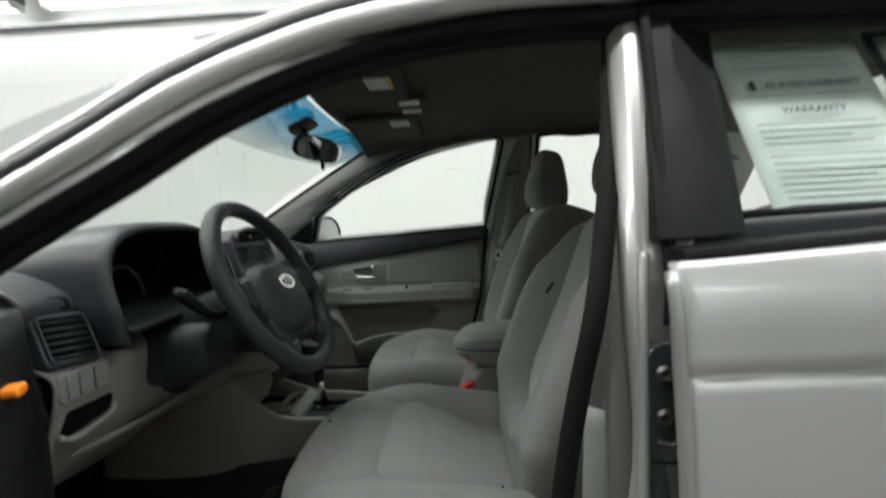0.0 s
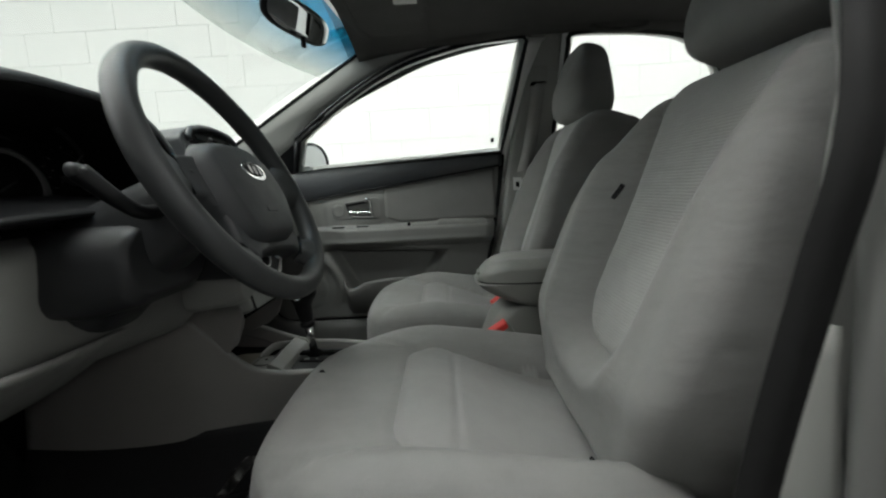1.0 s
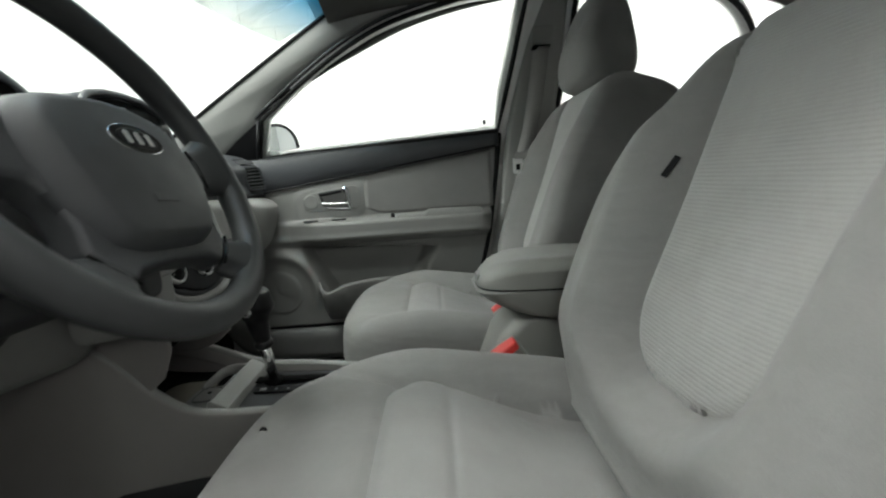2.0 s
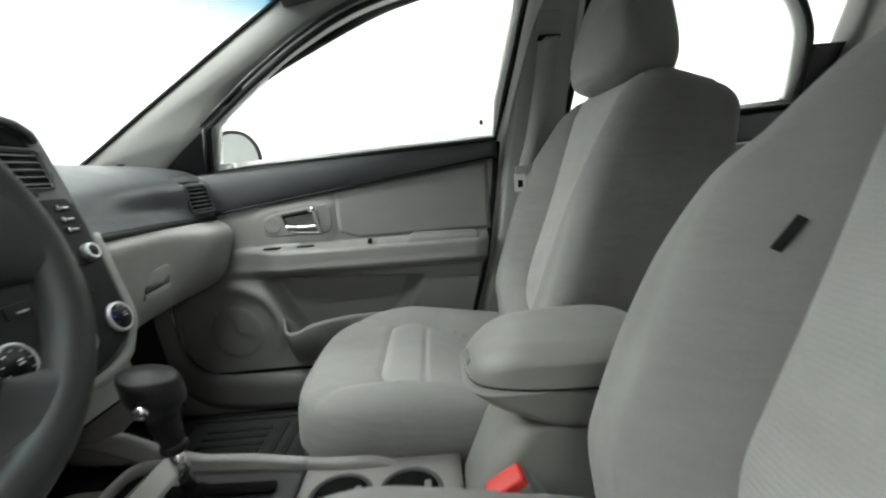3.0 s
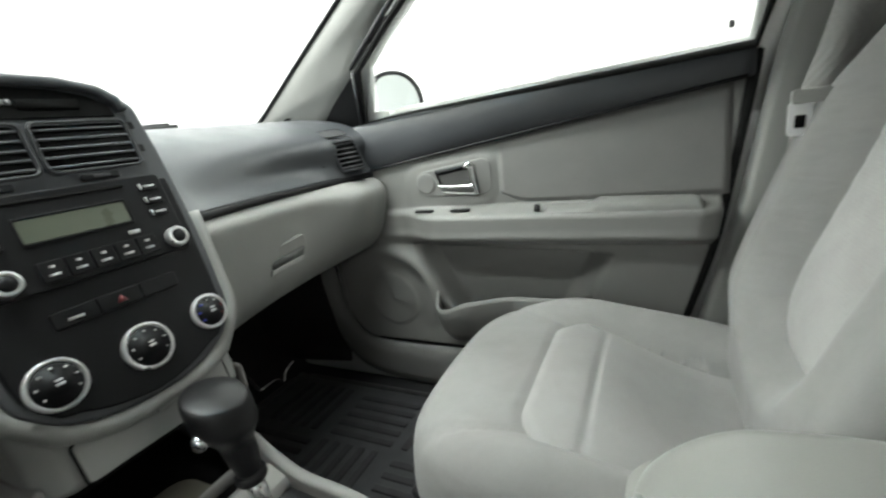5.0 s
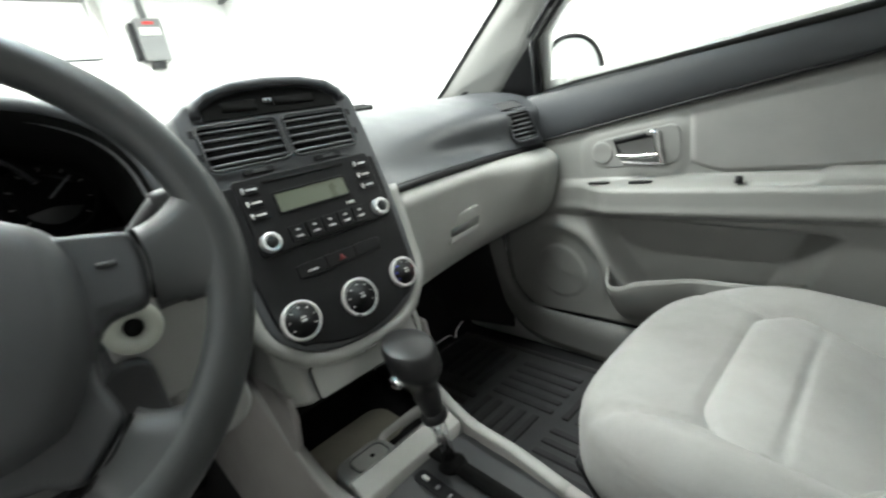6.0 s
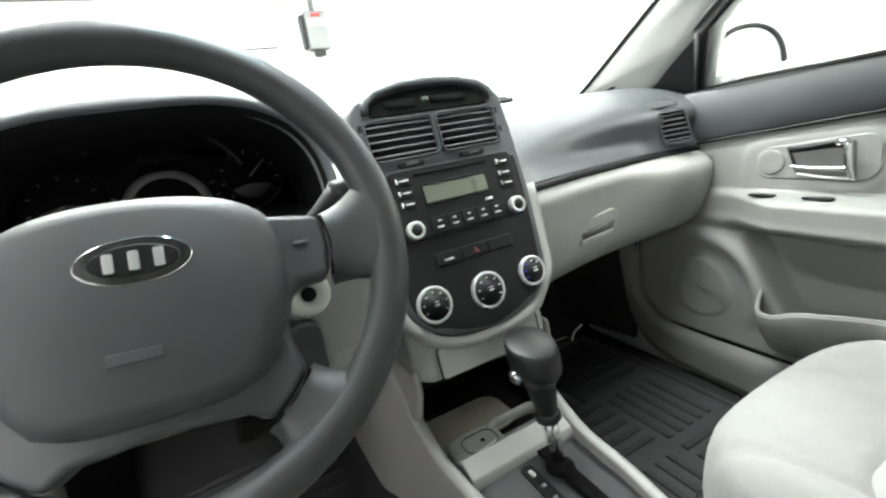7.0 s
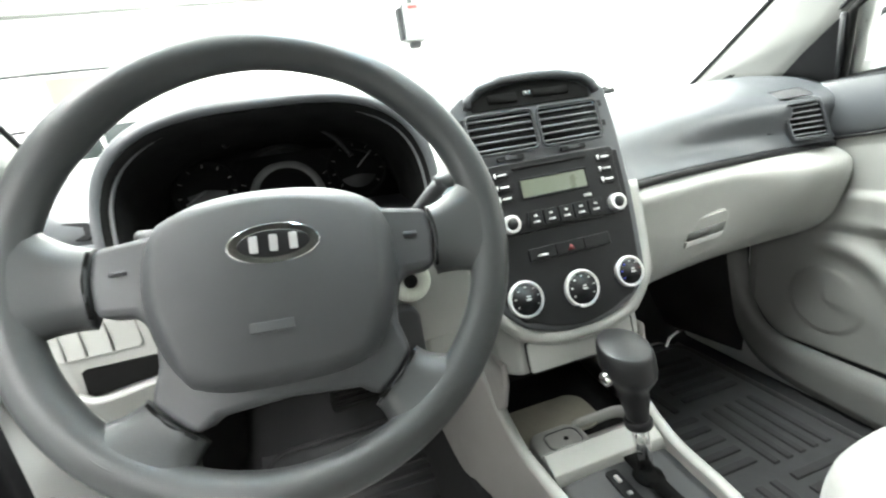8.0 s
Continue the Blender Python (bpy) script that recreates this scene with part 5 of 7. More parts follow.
part("clock_display", slab(nb(), [st(-0.045 + a, 0.995 + b, 0.0078) for a, b in rounded(0, 0, 0.022, 0.006, 0.001, 2)], STACK_N * -0.002), DEEP, stk, "unlit clock display")
part("warning_lamp", slab(nb(), [st(0.03 + a, 0.996 + b, 0.0078) for a, b in rounded(0, 0, 0.028, 0.005, 0.001, 2)], STACK_N * -0.002), DEEP, stk)
for y in (-0.010, -0.004):
    part("clock_button", slab(nb(), [st(y + a, 0.998 + b, 0.009) for a, b in rounded(0, 0, 0.002, 0.0025, 0.0008, 2)], STACK_N * -0.003), GREY_BOX, stk)
c0 = st(-0.0565, 0.949, 0.0065)
vent(*c0, 0.0485, 0.0258, 5, STACK_R, STACK_U)
c0 = st(0.049, 0.949, 0.0065)
vent(*c0, 0.0465, 0.0258, 5, STACK_R, STACK_U)
for y in (-0.053, 0.045):
    part("vent_wheel", slab(nb(), [st(y + a, 0.9145 + b, 0.009) for a, b in rounded(0, 0, 0.020, 0.0035, 0.003, 3)], STACK_N * -0.006), BLACK, stk, "black vent wheel slot", bevel=0.001)
    part("vent_wheel", slab(nb(), [st(y + a, 0.9145 + b, 0.0105) for a, b in rounded(0, 0, 0.009, 0.0022, 0.001, 2)], STACK_N * -0.004), MID, stk, bevel=0.0008)
for y in (-0.1145, 0.1095):
    for z in (0.970, 0.942):
        part("hood_button", slab(nb(), [st(y * 0.955 + a, z + b, 0.0048) for a, b in rounded(0, 0, 0.0040, 0.0045, 0.0015, 2)], STACK_N * -0.004), BLACK, stk, bevel=0.0008)

radio = part("radio", slab(nb(), [st(a + 0.005, 0.860 + b, 0.0125) for a, b in rounded(0, 0, 0.098, 0.047, 0.006, 4)], STACK_N * -0.02), BLACK, dash, "black car radio with a grey display", bevel=0.002)
part("disc_slot", slab(nb(), [st(0.0 + a, 0.8985 + b, 0.0135) for a, b in rounded(0, 0, 0.058, 0.0018, 0.001, 2)], STACK_N * -0.004), DEEP, radio)
part("display", slab(nb(), [st(0.0 + a, 0.870 + b, 0.0137) for a, b in rounded(0, 0, 0.050, 0.0115, 0.002, 3)], STACK_N * -0.003), LCD, radio, "unlit olive grey display", bevel=0.0006)
part("display_frame", tube(nb(), [st(0.0 + a, 0.870 + b, 0.0135) for a, b in rounded(0, 0, 0.0515, 0.013, 0.002, 3)], 0.0012, 6, True), BLACK, radio)
for y in (-0.076, 0.084):
    for z in (0.893, 0.877, 0.862):
        b_ = part("button", slab(nb(), [st(y + a, z + b, 0.0155) for a, b in rounded(0, 0, 0.0105, 0.0042, 0.001, 2)], STACK_N * -0.004), BLACK, radio, "", bevel=0.0006)
        part("button_mark", slab(nb(), [st(y + a + 0.001, z + b, 0.0158) for a, b in rounded(0, 0, 0.0065, 0.0011, 0.0003, 1)], STACK_N * -0.0006), WHITE_MARK, b_)
        part("button_edge", slab(nb(), [st(y + a - 0.0095, z + b, 0.0160) for a, b in rounded(0, 0, 0.0010, 0.0034, 0.0004, 1)], STACK_N * -0.003), SILVER, b_)
for k in range(5):
    y = -0.040 + 0.0235 * k
    b_ = part("preset_button", slab(nb(), [st(y + a, 0.829 + b, 0.0155) for a, b in rounded(0, 0, 0.0108, 0.0100, 0.0015, 2)], STACK_N * -0.004), BLACK, radio, "", bevel=0.0008)
    part("button_mark", slab(nb(), [st(y + a, 0.825 + b, 0.0158) for a, b in rounded(0, 0, 0.005, 0.0012, 0.0003, 1)], STACK_N * -0.0006), WHITE_MARK, b_)
    part("button_mark", slab(nb(), [st(y + a, 0.833 + b, 0.0158) for a, b in rounded(0, 0, 0.0025, 0.0012, 0.0003, 1)], STACK_N * -0.0006), WHITE_MARK, b_)
for y, z in ((-0.078, 0.828), (0.088, 0.828)):
    kn = part("radio_knob", lathe(nb(), st(y, z, 0.012), STACK_N, [(0.0125, 0.0), (0.0122, 0.009), (0.0115, 0.0105), (0.0085, 0.0108), (0.0075, 0.009), (0.001, 0.009)], 32), SILVER, radio, "silver ringed knob")
    part("knob_face", lathe(nb(), st(y, z, 0.0212), STACK_N, [(0.0078, 0.0), (0.0076, 0.0015), (0.001, 0.002)], 24), BLACK, kn)
hz = part("switch_bar", slab(nb(), [st(0.004 + a, 0.783 + b, 0.011) for a, b in rounded(0, 0, 0.064, 0.0085, 0.003, 3)], STACK_N * -0.006), BLACK, dash, "black switch bar with hazard switch", bevel=0.0015)
part("hazard_mark", slab(nb(), [st(0.004, 0.787, 0.0125), st(0.0095, 0.779, 0.0125), st(-0.0015, 0.779, 0.0125)], STACK_N * -0.001), RED_MARK, hz, "red hazard triangle")
part("switch_mark", slab(nb(), [st(-0.040 + a, 0.781 + b, 0.0122) for a, b in rounded(0, 0, 0.007, 0.0013, 0.0003, 1)], STACK_N * -0.001), WHITE_MARK, hz)
for y in (-0.018, 0.026):
    part("switch_gap", slab(nb(), [st(y + a, 0.783 + b, 0.0118) for a, b in rounded(0, 0, 0.0006, 0.008, 0.0002, 1)], STACK_N * -0.001), DEEP, hz)
for y, z, r, col in ((-0.079, 0.730, 0.0255, None), (0.006, 0.7255, 0.0265, None), (0.086, 0.731, 0.0225, 1)):
    kn = part("climate_knob", lathe(nb(), st(y, z, 0.006), STACK_N, [(r, 0.0), (r, 0.007), (r - 0.0015, 0.009), (r - 0.0038, 0.0085), (r - 0.0042, 0.006), (0.001, 0.006)], 44), SILVER, dash, "silver ringed climate dial")
    part("dial_face", lathe(nb(), st(y, z, 0.010), STACK_N, [(r - 0.0043, 0.0), (r - 0.0048, 0.0045), (r * 0.45, 0.005), (r * 0.42, 0.010), (0.001, 0.0105)], 36), BLACK, kn, "black dial face")
    for k in range(7):
        a = radians(-30 + 240 * k / 6)
        q = st(y, z, 0.0153) + (STACK_R * -math.cos(a) + STACK_U * math.sin(a)) * (r * 0.66)
        mk = BLUE_MARK if (col and k < 3) else RED_MARK if (col and k > 4) else WHITE_MARK
        part("dial_mark", tube(nb(), [q - STACK_R * 0.0013, q + STACK_R * 0.0013], 0.0010, 6), mk, kn)
    part("dial_mark", slab(nb(), [st(y + a, z + b, 0.0207) for a, b in rounded(0, 0.0, 0.0035, 0.0012, 0.0003, 1)], STACK_N * -0.0006), WHITE_MARK, kn)
    part("dial_mark", slab(nb(), [st(y + a, z + b, 0.0207) for a, b in rounded(0, 0.004, 0.0030, 0.0009, 0.0003, 1)], STACK_N * -0.0006), WHITE_MARK, kn)
part("unit_badge", slab(nb(), [st(0.012 + a, 0.846 + b, 0.0135) for a, b in rounded(0.035, 0, 0.006, 0.002, 0.0005, 1)], STACK_N * -0.001), WHITE_MARK, radio)
# lower face of the stack: ash tray drawer above an open cubby
part("lower_moulding", loft(nb(), [[Vector((x - (0.02 if abs(y) > 0.105 else 0), y, z)) for y in (-0.122, -0.10, 0.0, 0.085, 0.108)] + [Vector((-0.12, y, z)) for y in (0.112, -0.126)] for x, z in ((0.012, 0.712), (0.026, 0.675), (0.036, 0.632), (0.030, 0.622))]), LIGHT, dash, "light grey lower stack moulding", bevel=0.008)
dr = part("ash_tray", slab(nb(), [Vector((0.0385 - 0.23 * b, -0.005 + a, 0.650 + b)) for a, b in rounded(0, 0, 0.084, 0.021, 0.006, 4)], (-0.02, 0, 0)), LIGHT, dash, "closed grey ash tray drawer", bevel=0.002)
part("drawer_gap", tube(nb(), [Vector((0.0365 - 0.23 * b, -0.005 + a, 0.650 + b)) for a, b in rounded(0, 0, 0.0852, 0.0222, 0.006, 4)], 0.0012, 6, True), DEEP, dr)
part("drawer_lip", slab(nb(), [Vector((0.0415, 0.0 + a, 0.658 + b)) for a, b in rounded(0, 0, 0.012, 0.002, 0.001, 2)], (-0.004, 0, 0)), LIGHT, dr, bevel=0.0008)

# ---- steering column and wheel ----
WC, WT = Vector((0.139, -0.357, 0.888)), 0.465
WU, WV, WN = Vector((0, 1, 0)), Vector((-math.sin(WT), 0, math.cos(WT))), Vector((math.cos(WT), 0, math.sin(WT)))


WCOS, WSIN = math.cos(radians(4.0)), math.sin(radians(4.0))  # turned a touch to the right


def wl(u, v, n=0.0):
    """A point of the wheel: across, up the wheel, towards the driver."""
    u, v = u * WCOS + v * WSIN, v * WCOS - u * WSIN
    return WC + WU * u + WV * v + WN * n


sw = thing("steering_wheel", "dark grey four-spoke steering wheel with a padded hub", "steering wheel", tuple(WC))
RIM_R, TUBE_R = 0.1845, 0.0165
bm = nb()
rings = []
for i in range(96):
    a = 2 * math.pi * i / 96
    # finger swells at the upper corners
    r = TUBE_R * (1 + 0.05 * math.exp(-((abs(((a - radians(38) + math.pi) % (2 * math.pi)) - math.pi)) / 0.12) ** 2) + 0.05 * math.exp(-((abs(((a - radians(142) + math.pi) % (2 * math.pi)) - math.pi)) / 0.12) ** 2))
    rings.append([wl((RIM_R + r * math.cos(b)) * math.cos(a), (RIM_R + r * math.cos(b)) * math.sin(a), 0.02 + r * 1.05 * math.sin(b)) for b in [2 * math.pi * k / 16 for k in range(16)]])
loft(bm, rings, True, False, True)
part("rim", bm, WHEEL, sw, "worn dark grey vinyl rim")


# hub plate with four flat arms, each ending in a sleeve that grows out of the rim
def plate(outline, n0, n1, soft=0.004):
    return slab(nb(), [wl(u, v, n1) for u, v in outline], WN * (n0 - n1))


hub_half = [(0.0, 0.040), (0.060, 0.036), (0.090, 0.024), (0.132, 0.018), (0.135, -0.008), (0.131, -0.036), (0.104, -0.038), (0.093, -0.055), (0.091, -0.078), (0.098, -0.104), (0.084, -0.120), (0.067, -0.134), (0.052, -0.124), (0.0, -0.120)]
hub = part("hub_plate", plate(hub_half + [(-u, v) for u, v in hub_half[-2:0:-1]], -0.012, 0.020), PAD, sw, "grey hub plate with four arms", bevel=0.007)
for sd in (-1, 1):
    for (u0, v0), (u1, v1), a0, a1, nm in (((0.1345, 0.018), (0.1335, -0.038), 19.0, -21.0, "side"), ((0.1005, -0.1035), (0.0655, -0.1375), -35.0, -72.0, "lower")):
        def arm(p, q, u0=u0, v0=v0, u1=u1, v1=v1, a0=a0, a1=a1, sd=sd):
            # from the joint out to the rim, flaring into it
            mid = radians((a0 + a1) / 2)
            half = radians((a0 - a1) / 2)
            iu, iv = u0 + (u1 - u0) * q, v0 + (v1 - v0) * q
            ang = mid + half * (1 - 2 * q)
            ou, ov = RIM_R * math.cos(ang), RIM_R * math.sin(ang)
            cu, cv = (u0 + u1) / 2, (v0 + v1) / 2
            du, dv = iu - cu, iv - cv
            flare = p ** 2.2
            mu, mv = RIM_R * math.cos(mid), RIM_R * math.sin(mid)
            bu, bv = cu + (mu - cu) * p + du, cv + (mv - cv) * p + dv
            u, v = bu + (ou - bu) * flare, bv + (ov - bv) * flare
            n = 0.0165 + 0.0160 * sstep(0.0, 1.0, p) - 0.014 * abs(2 * q - 1) ** 5 * (1 - p ** 3)
            return wl(sd * u, v, n)
        part("sleeve", grid(nb(), arm, 18, 18), WHEEL, sw, "vinyl sleeve of a %s arm" % nm, solid=0.010)
    part("arm_joint", tube(nb(), crv([wl(sd * 0.133, 0.016, 0.019), wl(sd * 0.1362, -0.008, 0.0205), wl(sd * 0.132, -0.036, 0.019)], 10), 0.0016, 6), DEEP, sw, "dark joint line")
    part("arm_joint", tube(nb(), crv([wl(sd * 0.099, -0.104, 0.019), wl(sd * 0.085, -0.121, 0.0205), wl(sd * 0.067, -0.135, 0.019)], 10), 0.0016, 6), DEEP, sw, "dark joint line")
    part("cruise_blank", plate([(sd * (0.113 + a), -0.005 + b) for a, b in rounded(0, 0, 0.006, 0.002, 0.001, 2)], 0.018, 0.0212), PAD, hub)


# airbag cover: a soft shield shape, wide at the top
def pad_shape(t, s):
    p, q = squircle(t, 4.2)
    k = min(s, 1.0)
    w = 0.101 + 0.002 * q - 0.016 * sstep(0.2, -1, q)
    a, b = p * w * k, (-0.037 + 0.076 * q + 0.013 * (1 - p * p) * (q > 0) * q) * k + (1 - k) * -0.037
    dome = 0.041 - 0.010 * (a / 0.11) ** 2 - 0.010 * ((b + 0.02) / 0.09) ** 2
    if s <= 1:
        edge = max(0.0, (k - 0.80) / 0.20)
        step = 0.004 * sstep(0.86, 0.82, max(abs(p * k) * 1.0, abs(q * k) * 1.0))
        return wl(a, b, dome - 0.020 * edge ** 2.5 + step)
    back = s - 1
    return wl(p * w * (1 - 0.5 * back), (-0.037 + 0.076 * q) * (1 - 0.5 * back), dome - 0.020 - 0.045 * back)


pad = part("airbag_cover", pillow(nb(), pad_shape, 72, 44), PAD, sw, "smooth grey airbag cover")
# emblem: a chrome oval with plain bars in it
EM = wl(0.004, -0.004, 0.0425)
for nm, sc, mt, d0, d1 in (("emblem_rim", 1.0, CHROME, -0.004, 0.0025), ("emblem_field", 0.78, BLACK, -0.003, 0.0032)):
    EW, EV = (WU * WCOS - WV * WSIN), (WV * WCOS + WU * WSIN)
    pts = [EM + EW * 0.0345 * sc * math.cos(a) + EV * 0.0165 * (sc ** 1.6) * math.sin(a) for a in [2 * math.pi * k / 40 for k in range(40)]]
    em = part(nm, slab(nb(), [p + WN * d1 for p in pts], WN * (d0 - d1)), mt, pad, "chrome oval emblem" if sc == 1.0 else "dark emblem field", bevel=0.0012)
for k in range(3):
    c = EM + EW * (-0.0145 + 0.0145 * k) + WN * 0.0045
    part("emblem_bar", slab(nb(), [c + EW * a + EV * b for a, b in rounded(0, 0, 0.0030, 0.0066, 0.0010, 2)], WN * -0.003), SILVER, pad, "", bevel=0.0006)
part("airbag_mark", slab(nb(), [wl(-0.004 + a, -0.066 + b, 0.0431) for a, b in rounded(0, 0, 0.016, 0.004, 0.001, 2)], WN * -0.003), PAD, pad, "embossed marking", bevel=0.0008)

col = thing("steering_column", "dark grey steering column shroud with stalks and ignition lock", "steering column", (0.02, -0.358, 0.78))
rings = []
for d, w, h, dz in ((0.155, 0.055, 0.050, 0.0), (0.09, 0.062, 0.060, -0.004), (0.0, 0.075, 0.075, -0.012), (-0.06, 0.080, 0.085, -0.02)):
    c = WC - WN * (0.19 - d) + Vector((0, 0, dz))
    rings.append([c + WU * w * squircle(a, 3)[0] + WV * h * squircle(a, 3)[1] for a in [2 * math.pi * k / 28 for k in range(28)]])
part("shroud", loft(nb(), rings), MID, col, "dark grey column shroud", bevel=0.004)
# a rounded trough hanging below the column
bm = loft(nb(), [[Vector((x, y, z)) for y, z in rounded(-0.362, zc, hw, hh, 0.045, 6)] for x, hw, hh, zc in ((-0.10, 0.108, 0.060, 0.775), (-0.02, 0.106, 0.062, 0.776), (0.035, 0.098, 0.056, 0.782), (0.050, 0.088, 0.046, 0.788))])
part("lower_cover", bm, MID, col, "dark grey column lower cover", bevel=0.004)
for sd, tip in ((-1, (0.030, -0.484, 0.906)), (1, (0.080, -0.186, 0.914))):
    root = WC - WN * 0.075 + WU * sd * 0.05
    b_ = part("stalk", tube(nb(), crv([root, root + WU * sd * 0.05 + WV * 0.004, Vector(tip)], 12), [(0.0095 if sd < 0 else 0.006) + 0.003 * sstep(6, 12, i) for i in range(13)], 12), BLACK if sd < 0 else MID, col, "black control stalk" if sd < 0 else "grey control stalk")
    part("stalk_tip", lathe(nb(), Vector(tip) - WU * sd * 0.008, (0, sd, 0.1), [(0.0075, 0.0), (0.0085, 0.006), (0.0085, 0.018), (0.006, 0.021), (0.001, 0.022)], 20), MID, b_)
# ignition lock in a light grey boss at the shroud's right
bm = loft(nb(), [[Vector((x, y, z)) for y, z in rounded(-0.217, 0.800, 0.045, 0.055, 0.022, 5)] for x in (0.0, 0.088, 0.095)])
ig = part("ignition_boss", bm, LIGHT, col, "light grey ignition surround", bevel=0.004)
part("lock_cylinder", lathe(nb(), (0.095, -0.241, 0.820), (1, 0, 0.15), [(0.0225, 0.0), (0.0215, 0.006), (0.017, 0.008), (0.0105, 0.007), (0.009, 0.005), (0.001, 0.005)], 36), LOCK, ig, "pale ignition lock ring")
part("key_slot", lathe(nb(), (0.1005, -0.241, 0.821), (1, 0, 0.15), [(0.0075, 0.0), (0.007, 0.0012), (0.001, 0.0014)], 20), DEEP, ig, "dark key hole")
part("lower_boss", loft(nb(), [[Vector((x, y, z)) for y, z in rounded(-0.256, 0.762, 0.018, 0.034, 0.015, 5)] for x in (0.02, 0.100, 0.108)]), MID, col, "dark grey lever boss", bevel=0.004)
part("column_skirt", loft(nb(), [[Vector((x, y, z)) for y, z in rounded(-0.203, 0.742, hy, hz, 0.024, 5)] for x, hy, hz in ((-0.02, 0.040, 0.080), (0.060, 0.036, 0.072), (0.082, 0.028, 0.062))]), LIGHT, col, "light grey column skirt", bevel=0.004)
part("lock_mark", slab(nb(), [Vector((0.0975, -0.191 + a, 0.829 + b)) for a, b in rounded(0, 0, 0.006, 0.005, 0.001, 2)], (-0.003, 0, 0)), MID, ig)

# pedals below
pb = thing("pedal_set", "black rubber-faced brake and accelerator pedals", "pedals", (-0.42, -0.33, 0.3))
bk = part("brake_pedal", slab(nb(), [Vector((-0.40 - 0.6 * b, -0.335 + a, 0.42 + b)) for a, b in rounded(0, 0, 0.055, 0.028, 0.012, 4)], (-0.015, 0, -0.008)), RUBBER, pb, "wide rubber brake pad", bevel=0.003)
part("arm", tube(nb(), crv([(-0.41, -0.335, 0.42), (-0.47, -0.335, 0.50), (-0.50, -0.335, 0.64)], 10), 0.009, 8), STEEL, bk)
for k in range(4):
    part("rib", box(nb(), -0.4, -0.392, -0.38, -0.29, 0.402 + 0.011 * k, 0.407 + 0.011 * k, Matrix.Translation((-0.006 * k + 0.012, 0, 0))), RUBBER, bk)
ac = part("accelerator_pedal", slab(nb(), [Vector((-0.42 - 0.55 * b, -0.225 + a, 0.39 + b)) for a, b in rounded(0, 0, 0.028, 0.062, 0.012, 4)], (-0.012, 0, -0.008)), RUBBER, pb, "tall rubber accelerator pad", bevel=0.003)
part("arm", tube(nb(), crv([(-0.44, -0.225, 0.44), (-0.50, -0.225, 0.55), (-0.52, -0.225, 0.66)], 10), 0.007, 8), STEEL, ac)

# ---- centre console ----
con = thing("centre_console", "warm grey centre console with selector gate, cup holders and tray", "console", (0.25, 0, 0.3))


def con_half(x):
    return 0.132 - 0.030 * sstep(-0.10, 0.15, x) - 0.016 * sstep(0.15, 0.35, x)


def rail_z(x):
    return 0.545 - 0.062 * sstep(-0.16, 0.12, x) - 0.012 * sstep(0.12, 0.30, x)


def rise(x, sd):
    """The driver's side of the console sweeps up to the stack."""
    return 0.085 * sstep(0.045, -0.115, x) if sd < 0 else 0.0


for sd in (-1, 1):
    def wall(u, v, sd=sd):
        x = -0.42 + 1.22 * u
        h = con_half(x)
        zt = rail_z(x) - 0.05 * sstep(0.36, 0.50, x) + rise(x, sd)
        prof = crv([(0, sd * (h - 0.014), zt - 0.03), (0, sd * (h - 0.012), zt), (0, sd * h, zt + 0.003), (0, sd * (h + 0.004), zt - 0.012), (0, sd * (h + 0.020), zt - 0.10), (0, sd * (h + 0.055), 0.285), (0, sd * (h + 0.07), 0.26)], 24)
        p = prof[min(24, round(v * 24))]
        return Vector((x, p.y, p.z))
    part("side_wall", grid(nb(), wall, 60, 24), TAUPE, con, "warm grey console side", solid=0.004)
    part("top_rail", tube(nb(), [(x, sd * (con_half(x) - 0.006), rail_z(x) + rise(x, sd) + 0.001) for x in np.linspace(-0.15, 0.27, 30)], 0.009, 10, flat=0.8), LIGHT, con, "light grey rail along the selector gate")
# carpet lapping up the driver's side of the tunnel
part("tunnel_carpet", grid(nb(), lambda u, v: Vector((-0.42 + 0.95 * u, -con_half(-0.42 + 0.95 * u) - 0.034 - 0.052 * v, 0.396 - 0.006 * math.sin(9 * u) - 0.126 * v)), 40, 8), CARPET, con, "black carpet edge along the tunnel", solid=0.006)
# front cubby with a worn pale liner; its inner shade is put in as black
part("cubby_floor", grid(nb(), lambda u, v: Vector((-0.20 + 0.215 * u, -0.115 + 0.22 * v, 0.472 + 0.03 * (1 - u) ** 3)), 10, 8), DEEP, con, "cubby floor, its deep shade put in as black", solid=0.006)
part("cubby_liner", slab(nb(), [Vector((-0.040 + a, -0.030 + b, 0.4795)) for a, b in rounded(0, 0, 0.046, 0.080, 0.030, 6)], (0, 0, -0.003)), LINER, con, "worn pale cubby liner", bevel=0.001)
# roof added only to hold light back from the cubby
part("cubby_shade_roof", box(nb(), -0.20, 0.010, -0.112, 0.105, 0.606, 0.618), DEEP, con, "black roof added to keep light out of the cubby")
for y0, y1 in ((-0.126, -0.116), (0.102, 0.112)):
    part("stack_cheek", loft(nb(), [[Vector((x, y, z)) for x, z in ((-0.13, 0.645), (0.026, 0.645), (0.028, 0.610), (0.010, 0.565), (-0.020, 0.540), (-0.060, 0.525), (-0.13, 0.525))] for y in (y0, y1)]), TAUPE, con, "light grey cheek below the centre stack", bevel=0.006)
part("cubby_back", box(nb(), -0.215, -0.20, -0.12, 0.12, 0.46, 0.66), DEEP, con, "cubby back, its deep shade put in as black")
